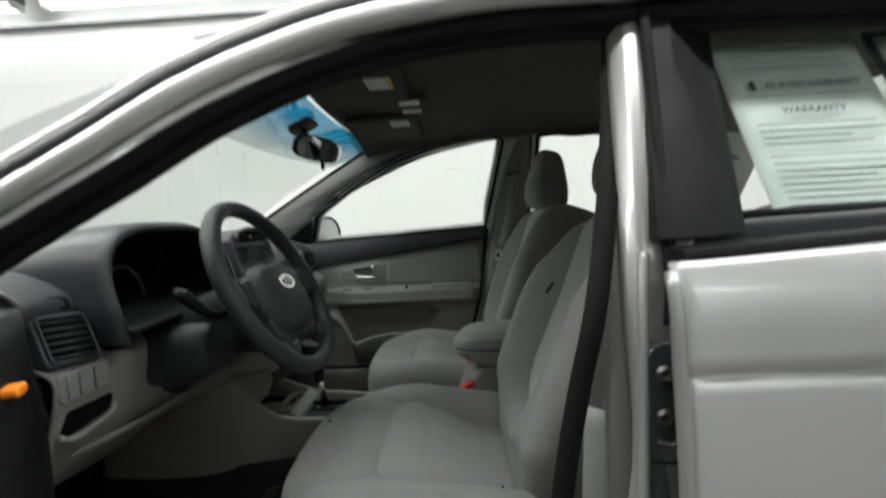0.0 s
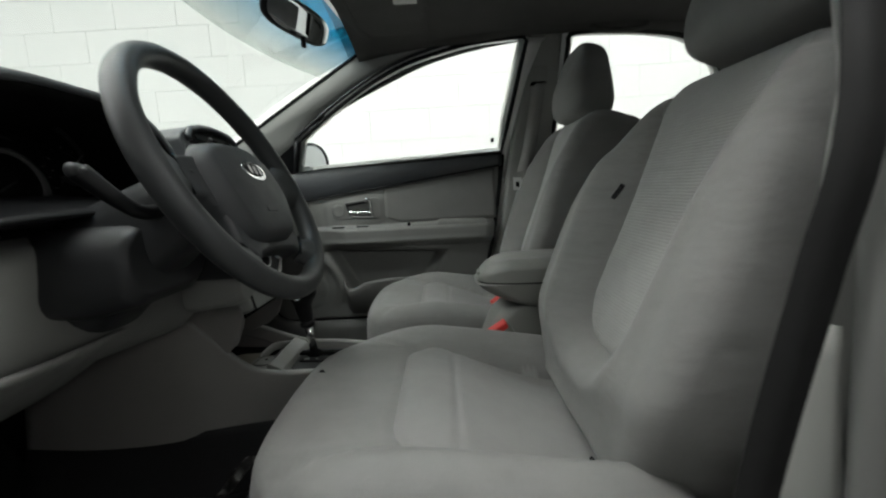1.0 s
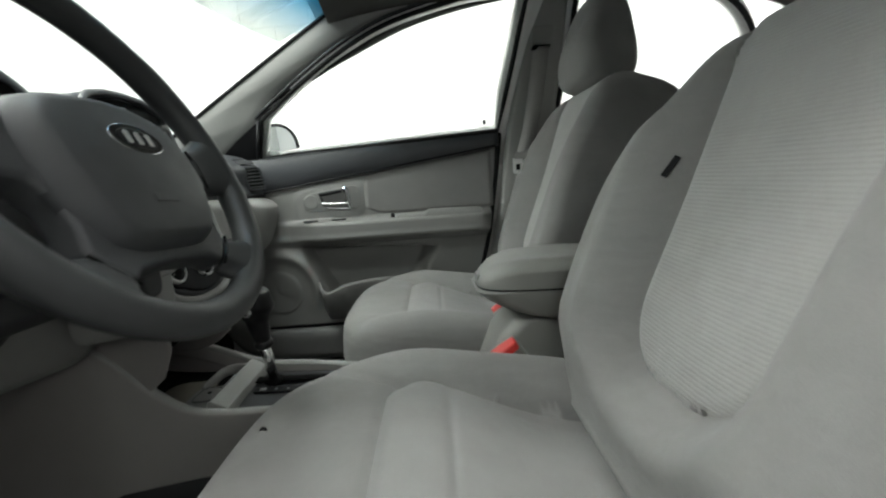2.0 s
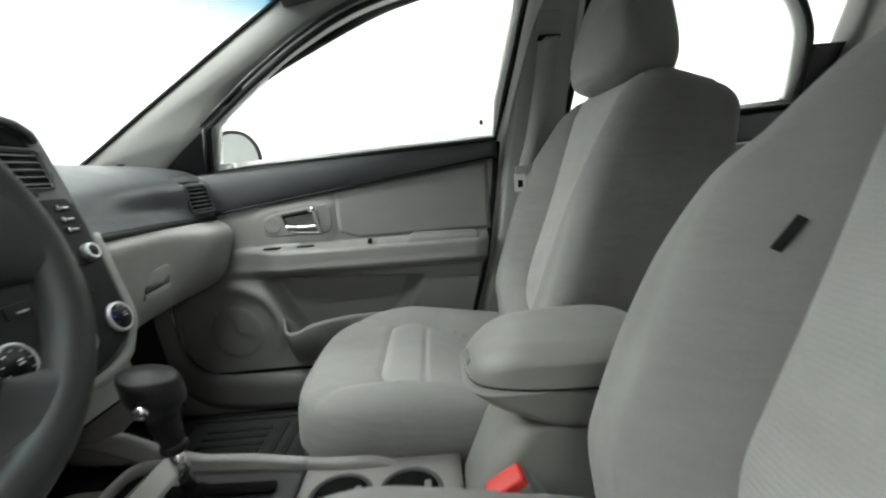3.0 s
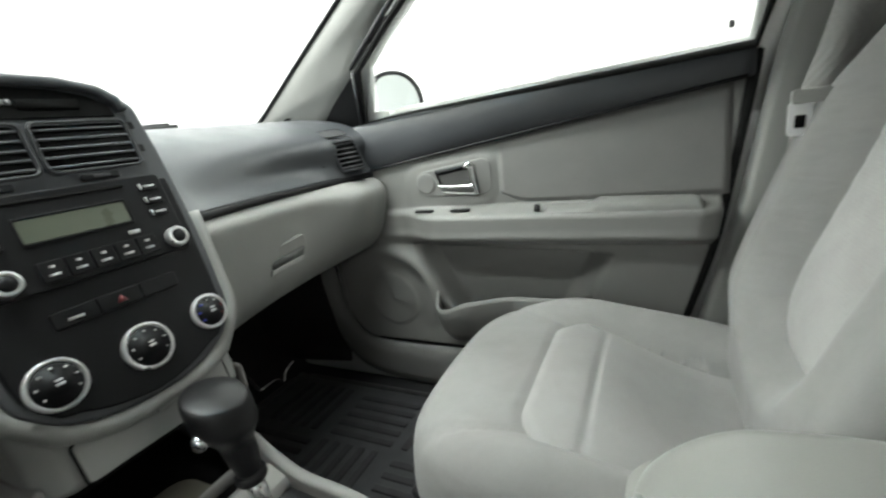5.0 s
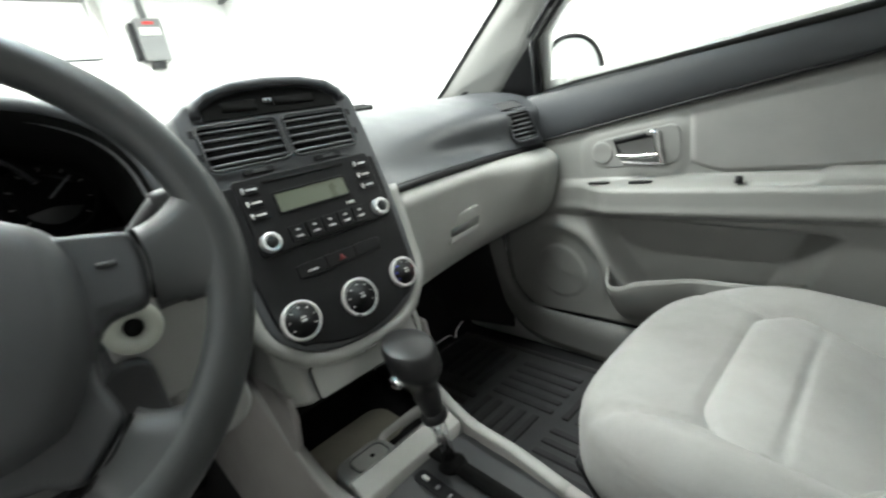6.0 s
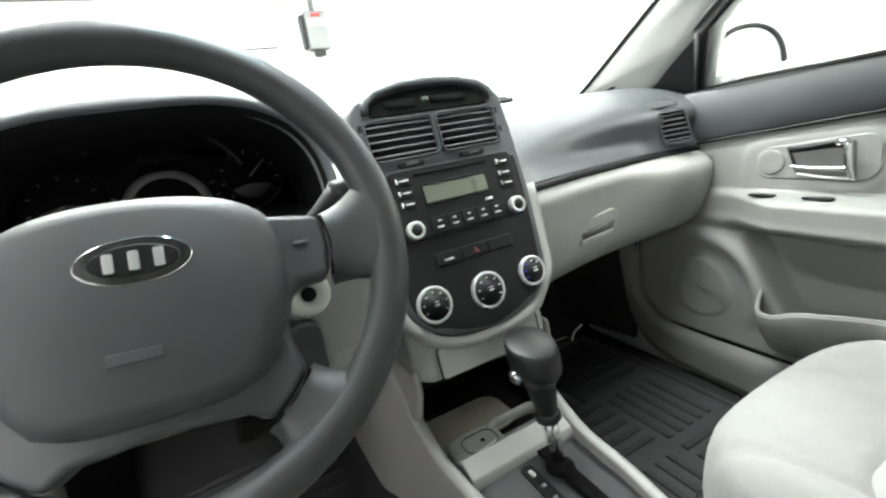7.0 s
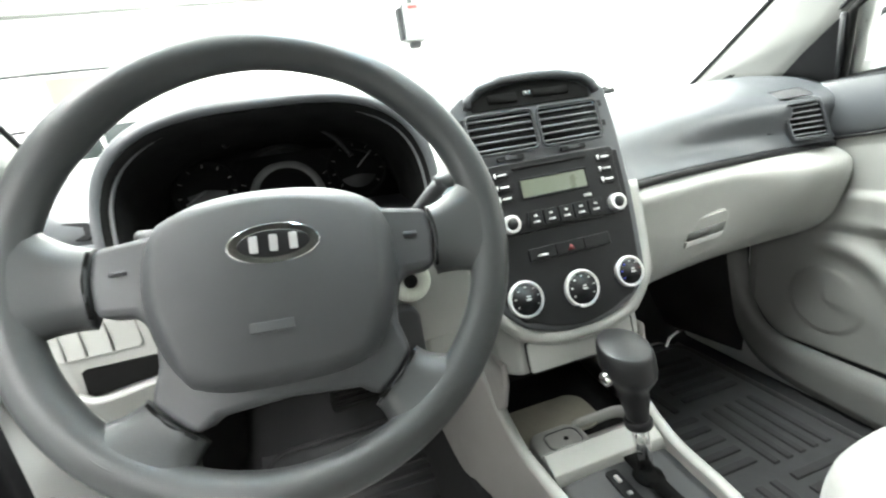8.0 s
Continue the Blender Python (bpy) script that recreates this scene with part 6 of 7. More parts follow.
# lighter plinth
part("lighter_plinth", slab(nb(), [Vector((0.028 + a, -0.048 + b, 0.493)) for a, b in rounded(0, 0, 0.033, 0.044, 0.024, 6)], (0, 0, -0.05)), LIGHT, con, "light grey socket plinth", bevel=0.004)
part("recess_floor", slab(nb(), [Vector((0.028 + a, 0.040 + b, 0.474)) for a, b in rounded(0, 0, 0.030, 0.054, 0.024, 6)], (0, 0, -0.02)), TAUPE, con, "sunk coin recess floor")
rim = [(0.028 + a, 0.036 + b) for a, b in rounded(0, 0, 0.034, 0.060, 0.030, 8)]
part("recess_wall", loft(nb(), [[Vector((0.028 + (x - 0.028) * k, 0.036 + (y - 0.036) * k, z)) for x, y in rim] for k, z in ((1.0, 0.46), (1.0, 0.490), (0.97, 0.493), (0.92, 0.493), (0.88, 0.489), (0.84, 0.472))], cap=False), LIGHT, con, "rounded light grey recess wall", solid=0.001)
part("gate_band", loft(nb(), [[Vector((x, y, z)) for x, z in ((0.048, 0.470), (0.048, 0.500), (0.054, 0.504), (0.082, 0.490), (0.086, 0.480), (0.086, 0.470))] for y in (-0.090, 0.090)]), LIGHT, con, "light grey band ahead of the selector gate", bevel=0.002)
lt = part("socket_cover", slab(nb(), [Vector((0.026 + a, -0.042 + b, 0.4952)) for a, b in rounded(0, 0, 0.017, 0.026, 0.012, 6)], (0, 0, -0.004)), LIGHT, con, "rounded power socket cover", bevel=0.002)
part("socket_dot", cyl(nb(), (0.028, -0.038, 0.494), (0.028, -0.038, 0.4962), 0.0035, None, 14), DEEP, lt)
part("socket_gap", tube(nb(), [Vector((0.026 + a, -0.042 + b, 0.4942)) for a, b in rounded(0, 0, 0.0185, 0.0275, 0.013, 6)], 0.0010, 6, True), DARK, lt)
# selector gate
gate = part("gate_plate", grid(nb(), lambda u, v: Vector((0.060 + 0.21 * u, -0.088 + 0.176 * v, 0.470 + 0.006 * math.sin(math.pi * v) - 0.008 * u)), 16, 12), MID, con, "dark grey selector plate", solid=0.006)
part("gate_slot", slab(nb(), [Vector((0.155 + a, 0.030 + b, 0.4815 - 0.03 * a)) for a, b in rounded(0, 0, 0.085, 0.011, 0.008, 4)], (0, 0, -0.004)), DEEP, gate, "black selector slot")
part("lock_release", slab(nb(), [Vector((0.150 + a, -0.012 + b, 0.4800 - 0.03 * a)) for a, b in rounded(0, 0, 0.055, 0.010, 0.006, 4)], (0, 0, -0.004)), BLACK, gate, "black release plate", bevel=0.001)
part("release_mark", slab(nb(), [Vector((0.112 + a, -0.012 + b, 0.4825)) for a, b in rounded(0, 0, 0.006, 0.003, 0.001, 2)], (0, 0, -0.002)), WHITE_MARK, gate)
for k in range(5):
    part("gear_mark", slab(nb(), [Vector((0.135 + 0.022 * k + a, -0.012 + b, 0.4805 - 0.0007 * k)) for a, b in rounded(0, 0, 0.004, 0.0035, 0.001, 2)], (0, 0, -0.002)), GREY_BOX, gate)
# cup holders
part("cup_tray", grid(nb(), lambda u, v: Vector((0.27 + 0.24 * u, -0.092 + 0.184 * v, 0.462 - 0.004 * u)), 8, 8), TAUPE, con, "warm grey cup holder tray", solid=0.006)
for cx in (0.335, 0.435):
    cp = part("cup_holder", lathe(nb(), (cx, 0.012, 0.405), (0, 0, 1), [(0.038, 0.0), (0.040, 0.060), (0.046, 0.0635), (0.046, 0.060), (0.001, 0.052)], 36), DARK, con, "dark round cup holder")
    part("cup_ring", lathe(nb(), (cx, 0.012, 0.4635), (0, 0, 1), [(0.047, 0.0), (0.047, 0.003), (0.042, 0.004), (0.041, 0.0)], 36), MID, cp)
    part("cup_well", cyl(nb(), (cx, 0.012, 0.4645), (cx, 0.012, 0.4665), 0.040, None, 32), DEEP, cp)
    part("cup_spring", box(nb(), cx + 0.020, cx + 0.030, 0.003, 0.020, 0.4665, 0.475), GREY_BOX, cp, bevel=0.002)
# hand brake on the driver's side of the tray
hb = thing("hand_brake", "dark grey hand brake lever lying beside the cup holders", "hand brake", (0.40, -0.075, 0.46))
part("lever", tube(nb(), crv([(0.50, -0.075, 0.45), (0.42, -0.076, 0.472), (0.34, -0.077, 0.488), (0.285, -0.077, 0.490)], 16), [0.010 + 0.006 * sstep(5, 11, i) for i in range(17)], 12), WHEEL, hb, "moulded grip")
part("button", cyl(nb(), (0.285, -0.077, 0.490), (0.274, -0.077, 0.490), 0.006, 0.005, 12), CHROME, hb)

# selector lever
sh = thing("gear_selector", "dark grey automatic gear selector with chrome shaft and button", "gear lever", (0.11, 0.03, 0.47))
SB, ST = Vector((0.120, 0.030, 0.475)), Vector((0.098, 0.022, 0.645))
part("boot", lathe(nb(), SB, ST - SB, [(0.022, -0.004), (0.020, 0.004), (0.012, 0.010), (0.010, 0.014)], 24), DEEP, sh, "black shaft boot")
part("shaft", cyl(nb(), SB, SB.lerp(ST, 0.58), 0.0095, 0.0115, 20), CHROME, sh, "chrome shaft")


def knob_fn(t, s):
    # a club-like grip: slim at the collar, widening to a slanted, flat-topped head
    f = s / 2.0
    c = SB.lerp(ST, 0.50 + 0.64 * min(f / 0.82, 1.0)) + Vector((0.004, -0.004, 0.0)) * sstep(0.25, 0.6, f)
    w = 0.0135 + 0.0045 * sstep(0.0, 0.30, f) + 0.0150 * sstep(0.30, 0.62, f)
    if f > 0.72:
        w *= max(0.0, 1 - ((f - 0.72) / 0.28) ** 2.6)
    d = Vector((math.cos(t) * 1.15, math.sin(t) * 1.05, 0.0))
    tilt = -0.22 * d.x * w * sstep(0.3, 0.8, f)
    return c + d * w + Vector((0, 0, tilt + 0.006 * max(0.0, f - 0.80) / 0.2))


knob = part("knob", pillow(nb(), knob_fn, 40, 40), KNOB, sh, "dark moulded selector knob")
part("knob_cap", tube(nb(), [ST + Vector((0.004 + a, -0.004 + b, 0.0185 - 0.16 * a)) for a, b in rounded(0, 0, 0.021, 0.017, 0.015, 6)], 0.0016, 6, True), MID, knob, "raised line round the top cap")
part("collar", lathe(nb(), SB.lerp(ST, 0.44), ST - SB, [(0.016, 0.0), (0.0185, 0.004), (0.0180, 0.012), (0.016, 0.014)], 24), KNOB, knob)
part("release_button", lathe(nb(), ST + Vector((0.004, -0.030, -0.012)), (0.25, -1, -0.1), [(0.0095, -0.004), (0.0095, 0.010), (0.0075, 0.013), (0.001, 0.0135)], 20), CHROME, knob, "chrome release button")

# armrest box between the seats
ab = thing("armrest_box", "padded grey armrest lid on a light grey storage box between seats", "armrest", (0.66, 0, 0.3))


def lid(t, s):
    p, q = squircle(t, 3.6)
    k = min(s, 1.0)
    cx, hx, hy = 0.646, 0.120, 0.083 - 0.010 * sstep(0.2, -1.0, p)
    x, y = cx + hx * p * k, hy * q * k
    top = 0.699 + 0.006 * (x - 0.51) / 0.3 - 0.016 * sstep(0.600, 0.514, x)
    if s <= 1:
        return Vector((x, y, top - 0.020 * max(0.0, (k - 0.72) / 0.28) ** 2.4))
    b = s - 1
    return Vector((cx + hx * p * (1 + 0.02 * math.sin(math.pi * b)) * (1 if b < 0.75 else (1 - b) * 4), hy * q * (1 if b < 0.75 else (1 - b) * 4), (top - 0.020) + (0.652 - top + 0.020) * min(b / 0.75, 1)))


part("lid", pillow(nb(), lid, 64, 40), LIGHT2, ab, "padded grey vinyl armrest lid")
part("lid_seam", tube(nb(), [Vector((0.646 + 0.1205 * squircle(a, 3.6)[0], (0.0825 - 0.012 * sstep(0.2, -1.0, squircle(a, 3.6)[0])) * squircle(a, 3.6)[1], 0.6505)) for a in [2 * math.pi * k / 60 for k in range(60)]], 0.0016, 6, True), DEEP, ab, "dark lid joint")
part("box", loft(nb(), [[Vector((x, y, z)) for x, y in ((a + cx, b) for a, b in rounded(0, 0, hx, hy, 0.03, 5))] for z, cx, hx, hy in ((0.30, 0.645, 0.14, 0.090), (0.46, 0.645, 0.130, 0.086), (0.56, 0.655, 0.103, 0.070), (0.596, 0.672, 0.086, 0.066))]), LIGHT2, ab, "light grey storage box", bevel=0.006)
part("lid_base", loft(nb(), [[Vector((x, y, z)) for x, y in ((a + cx, b) for a, b in rounded(0, 0, hx, hy, 0.04, 6))] for z, cx, hx, hy in ((0.594, 0.695, 0.072, 0.066), (0.600, 0.685, 0.082, 0.073), (0.610, 0.672, 0.095, 0.076), (0.630, 0.653, 0.113, 0.078), (0.649, 0.642, 0.124, 0.080))]), LIGHT2, ab, "grey lid frame", bevel=0.004)
part("latch", slab(nb(), [Vector((0.5245, -0.004 + a, 0.664 + 0.6 * b)) for a, b in rounded(0, 0, 0.020, 0.012, 0.005, 4)], (0.006, 0, 0)), LIGHT, ab, "grey lid latch", bevel=0.002)

# belt buckles with red push buttons
for y, x in ((-0.118, 0.551), (0.122, 0.585)):
    bk = thing("seat_belt_buckle", "grey seat belt buckle with a red push button", "belt buckle", (x, y, 0.45), "front belt buckles")
    d = Vector((-0.53, -0.16 if y < 0 else 0.75, 0.85)).normalized()
    along = Vector((0.85, 0.0, 0.53)).normalized()
    base = Vector((x, y, 0.570)) - d * 0.103
    m = Matrix.Translation(base) @ Matrix((along, d.cross(along), d)).transposed().to_4x4()
    part("stalk", box(nb(), -0.008, 0.008, -0.003, 0.003, -0.10, 0.03, m), BLACK, bk)
    part("housing", box(nb(), -0.026, 0.026, -0.014, 0.014, 0.02, 0.095, m), LIGHT2, bk, "grey buckle housing", bevel=0.006)
    part("button", box(nb(), -0.023, 0.023, -0.0125, 0.0125, 0.088, 0.1055, m), RED, bk, "red push button", bevel=0.004)

# ---- seats ----
from mathutils.bvhtree import BVHTree

def groove(d, w=0.006, depth=0.010):
    return depth * math.exp(-(d / w) ** 2)


def seg_dist(px, py, ax, ay, bx, by):
    dx, dy = bx - ax, by - ay
    t = max(0.0, min(1.0, ((px - ax) * dx + (py - ay) * dy) / (dx * dx + dy * dy)))
    return math.hypot(px - ax - t * dx, py - ay - t * dy)


def box_dist(px, py, x0, x1, hy, r):
    """Signed distance to a rounded box from x0 to x1, half width hy."""
    qx, qy = abs(px - (x0 + x1) / 2) - (x1 - x0) / 2 + r, abs(py) - hy + r
    return math.hypot(max(qx, 0), max(qy, 0)) + min(max(qx, qy), 0) - r


def split(bm, keep, dist=None, shift=None, settle=None):
    """Two meshes from one: faces for which keep(centre) holds, and the rest; the border is first drawn onto dist = 0."""
    if dist:
        on = set()
        for v in bm.verts:
            d = dist(v.co)
            if abs(d) < 0.0065:
                e = 0.0005
                ga, gb = (dist(v.co + shift[0] * e) - d) / e, (dist(v.co + shift[1] * e) - d) / e
                g2 = ga * ga + gb * gb
                if g2 > 0.2:
                    v.co -= (shift[0] * ga + shift[1] * gb) * (d / g2)
                    on.add(v)
                    if settle:
                        settle(v)
        for f in [f for f in bm.faces if len(f.verts) == 4]:
            a, b, c, e = f.verts
            if a in on and c in on and not (b in on and e in on):
                bmesh.utils.face_split(f, a, c)
            elif b in on and e in on and not (a in on and c in on):
                bmesh.utils.face_split(f, b, e)
    other = bm.copy()
    bmesh.ops.delete(bm, geom=[f for f in bm.faces if not keep(f.calc_center_median())], context="FACES")
    bmesh.ops.delete(other, geom=[f for f in other.faces if keep(f.calc_center_median())], context="FACES")
    for piece in (bm, other):
        bmesh.ops.remove_doubles(piece, verts=piece.verts[:], dist=0.0009)
        bmesh.ops.dissolve_degenerate(piece, edges=piece.edges[:], dist=0.0004)
    return bm, other


def front_seat(cy, dx, inner, label, lean=21.0, low=0.0, tall=0.572, swell=0.05, lift=0.0, thick=0.15, slip=0.0, sunk=0.03, corner=0.035, top_k=0.85, fore=0.200):
    """inner: the side on which the tunnel lies (+1 for the driver's seat)."""
    seat = thing("front_seat", label, "car seat", (0.55 + dx, cy, 0.27), "front seats")
    X0, X1, HY = fore + dx, 0.745 + dx, 0.262
    cx, hx = (X0 + X1) / 2, (X1 - X0) / 2
    ins = (0.386 + dx, 0.90 + dx, 0.172, 0.060)

    def ins_dist(x, y):
        return box_dist(x, y * (1 + 0.28 * sstep(0.40 + dx, 0.70 + dx, x)), *ins)

    def top(x, y):
        z = 0.572 - low - 0.045 * sstep(0.30 + dx, 0.72 + dx, x)
        z += 0.030 * sstep(0.150, 0.215, abs(y)) * sstep(0.24 + dx, 0.46 + dx, x)
        z += 0.010 * math.cos(min(1.0, abs(y) / 0.16) * math.pi / 2) * sstep(0.36 + dx, 0.42 + dx, x)
        d = ins_dist(x, y)
        z -= groove(d, 0.0075, 0.0065) + 0.045 * sstep(0.42 + dx, 0.66 + dx, x) * sstep(0.030, -0.020, d)
        z -= groove(x - 0.470 - dx, 0.0055, 0.0035) * sstep(0.004, -0.004, d)
        for s in (-1, 1):
            z -= groove(seg_dist(x, y, 0.402 + dx, s * 0.155, 0.262 + dx, s * 0.205), 0.005, 0.007) * sstep(-0.004, 0.004, d)
        return z

    def cushion(t, s):
        p, q = squircle(t, 5.0)
        hy = HY * (1 - 0.10 * sstep(-0.2, -1.0, p))
        px = p * (1 - 0.0 * q * q) + 0.06 * (q * q) * (p < 0) * abs(p)
        k = min(s, 1.0)
        x, y = cx + hx * px * k, hy * q * k
        if s <= 1:
            e = max(0.0, (k - 0.80) / 0.20)
            return Vector((x, cy + y, top(x, y) - 0.052 * (1 - math.sqrt(max(0.0, 1 - e * e)))))
        b = s - 1
        out = 1 + 0.012 * math.sin(math.pi * min(1, b / 0.6))
        sh = 1.0 if b < 0.7 else max(0.0, (1 - b) / 0.3)
        tuck = 1 - 0.06 * sstep(0.25, 0.7, b)
        return Vector((cx + hx * px * out * tuck * sh, cy + hy * q * out * tuck * sh, top(cx + hx * px, hy * q) - 0.052 - 0.13 * min(b / 0.7, 1.0)))
    def settle_low(v):
        z = top(v.co.x, v.co.y - cy)
        if abs(z - v.co.z) < 0.030:
            v.co.z = z
    whole = pillow(nb(), cushion, 160, 130)
    a, b = split(whole, lambda c: ins_dist(c.x, c.y - cy) < 0 and c.z > 0.44, lambda c: ins_dist(c.x, c.y - cy), (Vector((1, 0, 0)), Vector((0, 1, 0))), settle_low)
    part("cushion_insert", a, SEAT_FLAT, seat, "ribbed light grey cushion insert")
    part("cushion", b, SEAT, seat, "grey velour seat cushion")

    # backrest, leaning back: cross-sections with a sunk insert, proud bolsters, a firm front corner and a straight flank
    rc = radians(lean)
    U, N = Vector((math.sin(rc), 0, math.cos(rc))), Vector((-math.cos(rc), 0, math.sin(rc)))
    O = Vector((0.702 + dx, cy, 0.495 - low * 0.5))
    HB = tall

    def half_w(f):
        w = 0.222 + 0.036 * math.sin(math.pi * min(1, f / 0.75)) ** 1.2 - 0.030 * sstep(0.62, 1.0, f)
        return w * (1 - 0.20 * max(0.0, (f - 0.80) / 0.20) ** 2.5) * (1 - 0.14 * max(0.0, 1 - f / 0.20) ** 2)

    def insert(a, h):
        return box_dist(h, a, 0.105, 0.95, 0.112 + 0.020 * sstep(0.10, 0.50, h), 0.085)

    def face(a, h):
        """Depth of the backrest's front over its frame."""
        f = h / HB
        di = insert(a, h)
        d = sunk + 0.016 * math.exp(-((f - 0.30) / 0.22) ** 2) * math.cos(min(1.0, abs(a) / 0.2) * math.pi / 2)
        d += swell * sstep(-0.012, 0.060, di) * (1 - 0.48 * sstep(0.50, 1.0, f)) * (0.45 + 0.55 * sstep(0.0, 0.22, f))
        d -= 0.018 * sstep(0.86, 1.0, f)
        return d - groove(di, 0.0055, 0.009)

    def section(f, inset=0.0):
        """One closed outline across the backrest at the height f, drawn in by inset."""
        w, h = half_w(f), HB * f
        cr = corner * (0.75 + 0.5 * f)
        pts = []
        na = 72
        for i in range(na + 1):
            a = (w - cr) * (2 * i / na - 1)
            pts.append((a, face(a, h)))
        de = face(w - cr, h)
        depth = -thick * (top_k + (1 - top_k) * (1 - f))
        right = [(w - cr + cr * math.sin(q), de - cr * (1 - math.cos(q))) for q in [math.pi / 2 * k / 7 for k in range(1, 8)]]
        n0 = de - cr
        right += [(w * (1 - 0.03 * k / 6), n0 + (depth + 0.03 - n0) * k / 6) for k in range(1, 7)]
        right += [(w * 0.97 - 0.03 * (1 - math.cos(q)), depth + 0.03 - 0.03 * math.sin(q)) for q in [math.pi / 2 * k / 5 for k in range(1, 6)]]
        pts += right + [((w * 0.97 - 0.03) * (1 - k / 5), depth - 0.006 * math.sin(math.pi * k / 10)) for k in range(1, 10)]
        pts += [(-a, n) for a, n in right[::-1]]
        mid = (depth + face(0.0, h)) / 2
        ka, kn = 1 - inset / w, 1 - inset / max(0.03, (face(0.0, h) - depth) / 2)
        return [(a * ka, mid + (n - mid) * max(0.12, kn)) for a, n in pts]

    rt = 0.042
    ftop = 1 - rt / HB
    levels = [(ftop * k / 110, 0.0) for k in range(111)]
    levels += [(ftop + (1 - ftop) * math.sin(q), rt * (1 - math.cos(q))) for q in [math.pi / 2 * k / 8 for k in range(1, 9)]]
    rings = [[O + Vector((0, a, 0)) + U * (HB * f) + N * n for a, n in section(f, inset)] for f, inset in levels]
    whole = loft(nb(), rings)

    def settle_back(v):
        r = v.co - O
        d = face(r.y, r.dot(U)) - r.dot(N)
        if abs(d) < 0.022:
            v.co += N * d * sstep(0.90, 0.82, r.dot(U) / HB)

    def is_ins(c):
        r = c - O
        return insert(r.y, r.dot(U)) < 0 and r.dot(N) > -0.02 and r.dot(U) < HB - 0.012
    a, b = split(whole, is_ins, lambda c: insert((c - O).y, (c - O).dot(U)), (Vector((0, 1, 0)), U), settle_back)
    part("backrest_insert", a, SEAT_RIB, seat, "ribbed light grey backrest insert")
    part("backrest", b, SEAT, seat, "grey velour backrest with side bolsters")

    # head restraint on two posts
    HO = O + U * (HB - 0.030 + lift) + N * (0.004 - 0.7 * lift - slip)

    def head(t, s):
        # a broad wedge with a proud chin, thinner towards the top, firm edges
        p, q = squircle(t, 4.4)
        phi = math.pi * s / 2
        n = (0.062 - 0.018 * sstep(-0.5, 1.0, q)) * math.copysign(abs(math.cos(phi)) ** 0.40, math.cos(phi))
        k = max(0.0, math.sin(phi)) ** 0.40
        w = 0.150 - 0.034 * sstep(-0.6, 1.0, q)
        h = 0.100 + 0.104 * q * k
        return HO + Vector((0, p * w * k, 0)) + U * h + N * (0.022 + n - 0.010 * (p * k) ** 2 + 0.24 * (h - 0.03) - 0.012 * sstep(0.14, 0.21, h) * (n > 0))

    hr = part("head_restraint", pillow(nb(), head, 72, 44), SEAT, seat, "grey cloth head restraint")
    for s in (-1, 1):
        q = HO + Vector((0, s * 0.062, 0))
        part("post", cyl(nb(), q - U * 0.06, q + U * 0.03, 0.0065, None, 14), CHROME, hr, "chrome post")
        part("post_guide", cyl(nb(), q - U * 0.052 + N * 0.0, q - U * 0.028, 0.014, 0.012, 16), LIGHT2, hr, "grey post guide")

    # frame, runners and side cover
    part("base_frame", loft(nb(), [[Vector((x, cy + a, z)) for x, z in ((X0 + 0.05, 0.385), (X0 + 0.02, 0.44), (X1 - 0.01, 0.44), (X1 + 0.02, 0.40), (X1 - 0.02, 0.36), (X0 + 0.10, 0.36))] for a in (-0.21, 0.21)]), BLACK, seat, "black seat frame", bevel=0.01)
    for s in (-1, 1):
        part("runner", box(nb(), X0 + 0.04, X1 + 0.02, cy + s * 0.17 - 0.02, cy + s * 0.17 + 0.02, 0.272, 0.362), STEEL, seat, "steel seat runner", bevel=0.004)
    sd = -inner
    part("side_cover", loft(nb(), [[Vector((x, cy + sd * y, z)) for x, z in ((X0 + 0.10, 0.41), (X0 + 0.16, 0.465), (X1 - 0.10, 0.475), (X1 + 0.01, 0.52), (X1 + 0.04, 0.47), (X1 + 0.01, 0.39), (X0 + 0.14, 0.375))] for y in (0.225, 0.258, 0.264)]), LIGHT2, seat, "grey plastic side cover", bevel=0.008)
    part("recline_handle", tube(nb(), crv([(X1 - 0.03, cy + sd * 0.268, 0.455), (X1 - 0.09, cy + sd * 0.272, 0.452), (X1 - 0.15, cy + sd * 0.270, 0.440)], 10), 0.009, 8), BLACK, seat, "black recliner handle")
    return seat, O, U, N


ds, DO, DU, DN = front_seat(-0.362, -0.012, 1, "light grey velour driver's seat, slightly soiled, with a black tag", swell=0.070, lift=0.040, sunk=0.032, corner=0.040)
ps, PO, PU, PN = front_seat(0.368, -0.012, -1, "light grey velour passenger seat with ribbed inserts", 18.0, 0.03, 0.622, thick=0.170, slip=0.022, swell=0.060, sunk=0.020, corner=0.032, top_k=1.0, fore=0.218)
# black fabric tag on the driver's inner bolster
tg = Vector((0.754, -0.238, 0.848))
skin = [c for c in ds.children if c.name.split(".")[0] == "backrest"][0]
tree = BVHTree.FromPolygons([ds.matrix_world @ skin.matrix_local @ v.co for v in skin.data.vertices], [tuple(q.vertices) for q in skin.data.polygons])
hit, hit_n = tree.find_nearest(tg)[:2]
hit_n = hit_n if hit_n.dot(DN) > 0 else -hit_n
along = (DU - hit_n * DU.dot(hit_n)).normalized()
across = along.cross(hit_n) * (1 if along.cross(hit_n).x > 0 else -1)
part("seat_tag", slab(nb(), [hit + along * b + across * a + hit_n * 0.0025 for a, b in ((-0.008, -0.015), (0.000, -0.016), (0.008, 0.013), (0.000, 0.015))], hit_n * -0.005), BLACK, ds, "black sewn side tag", bevel=0.001)

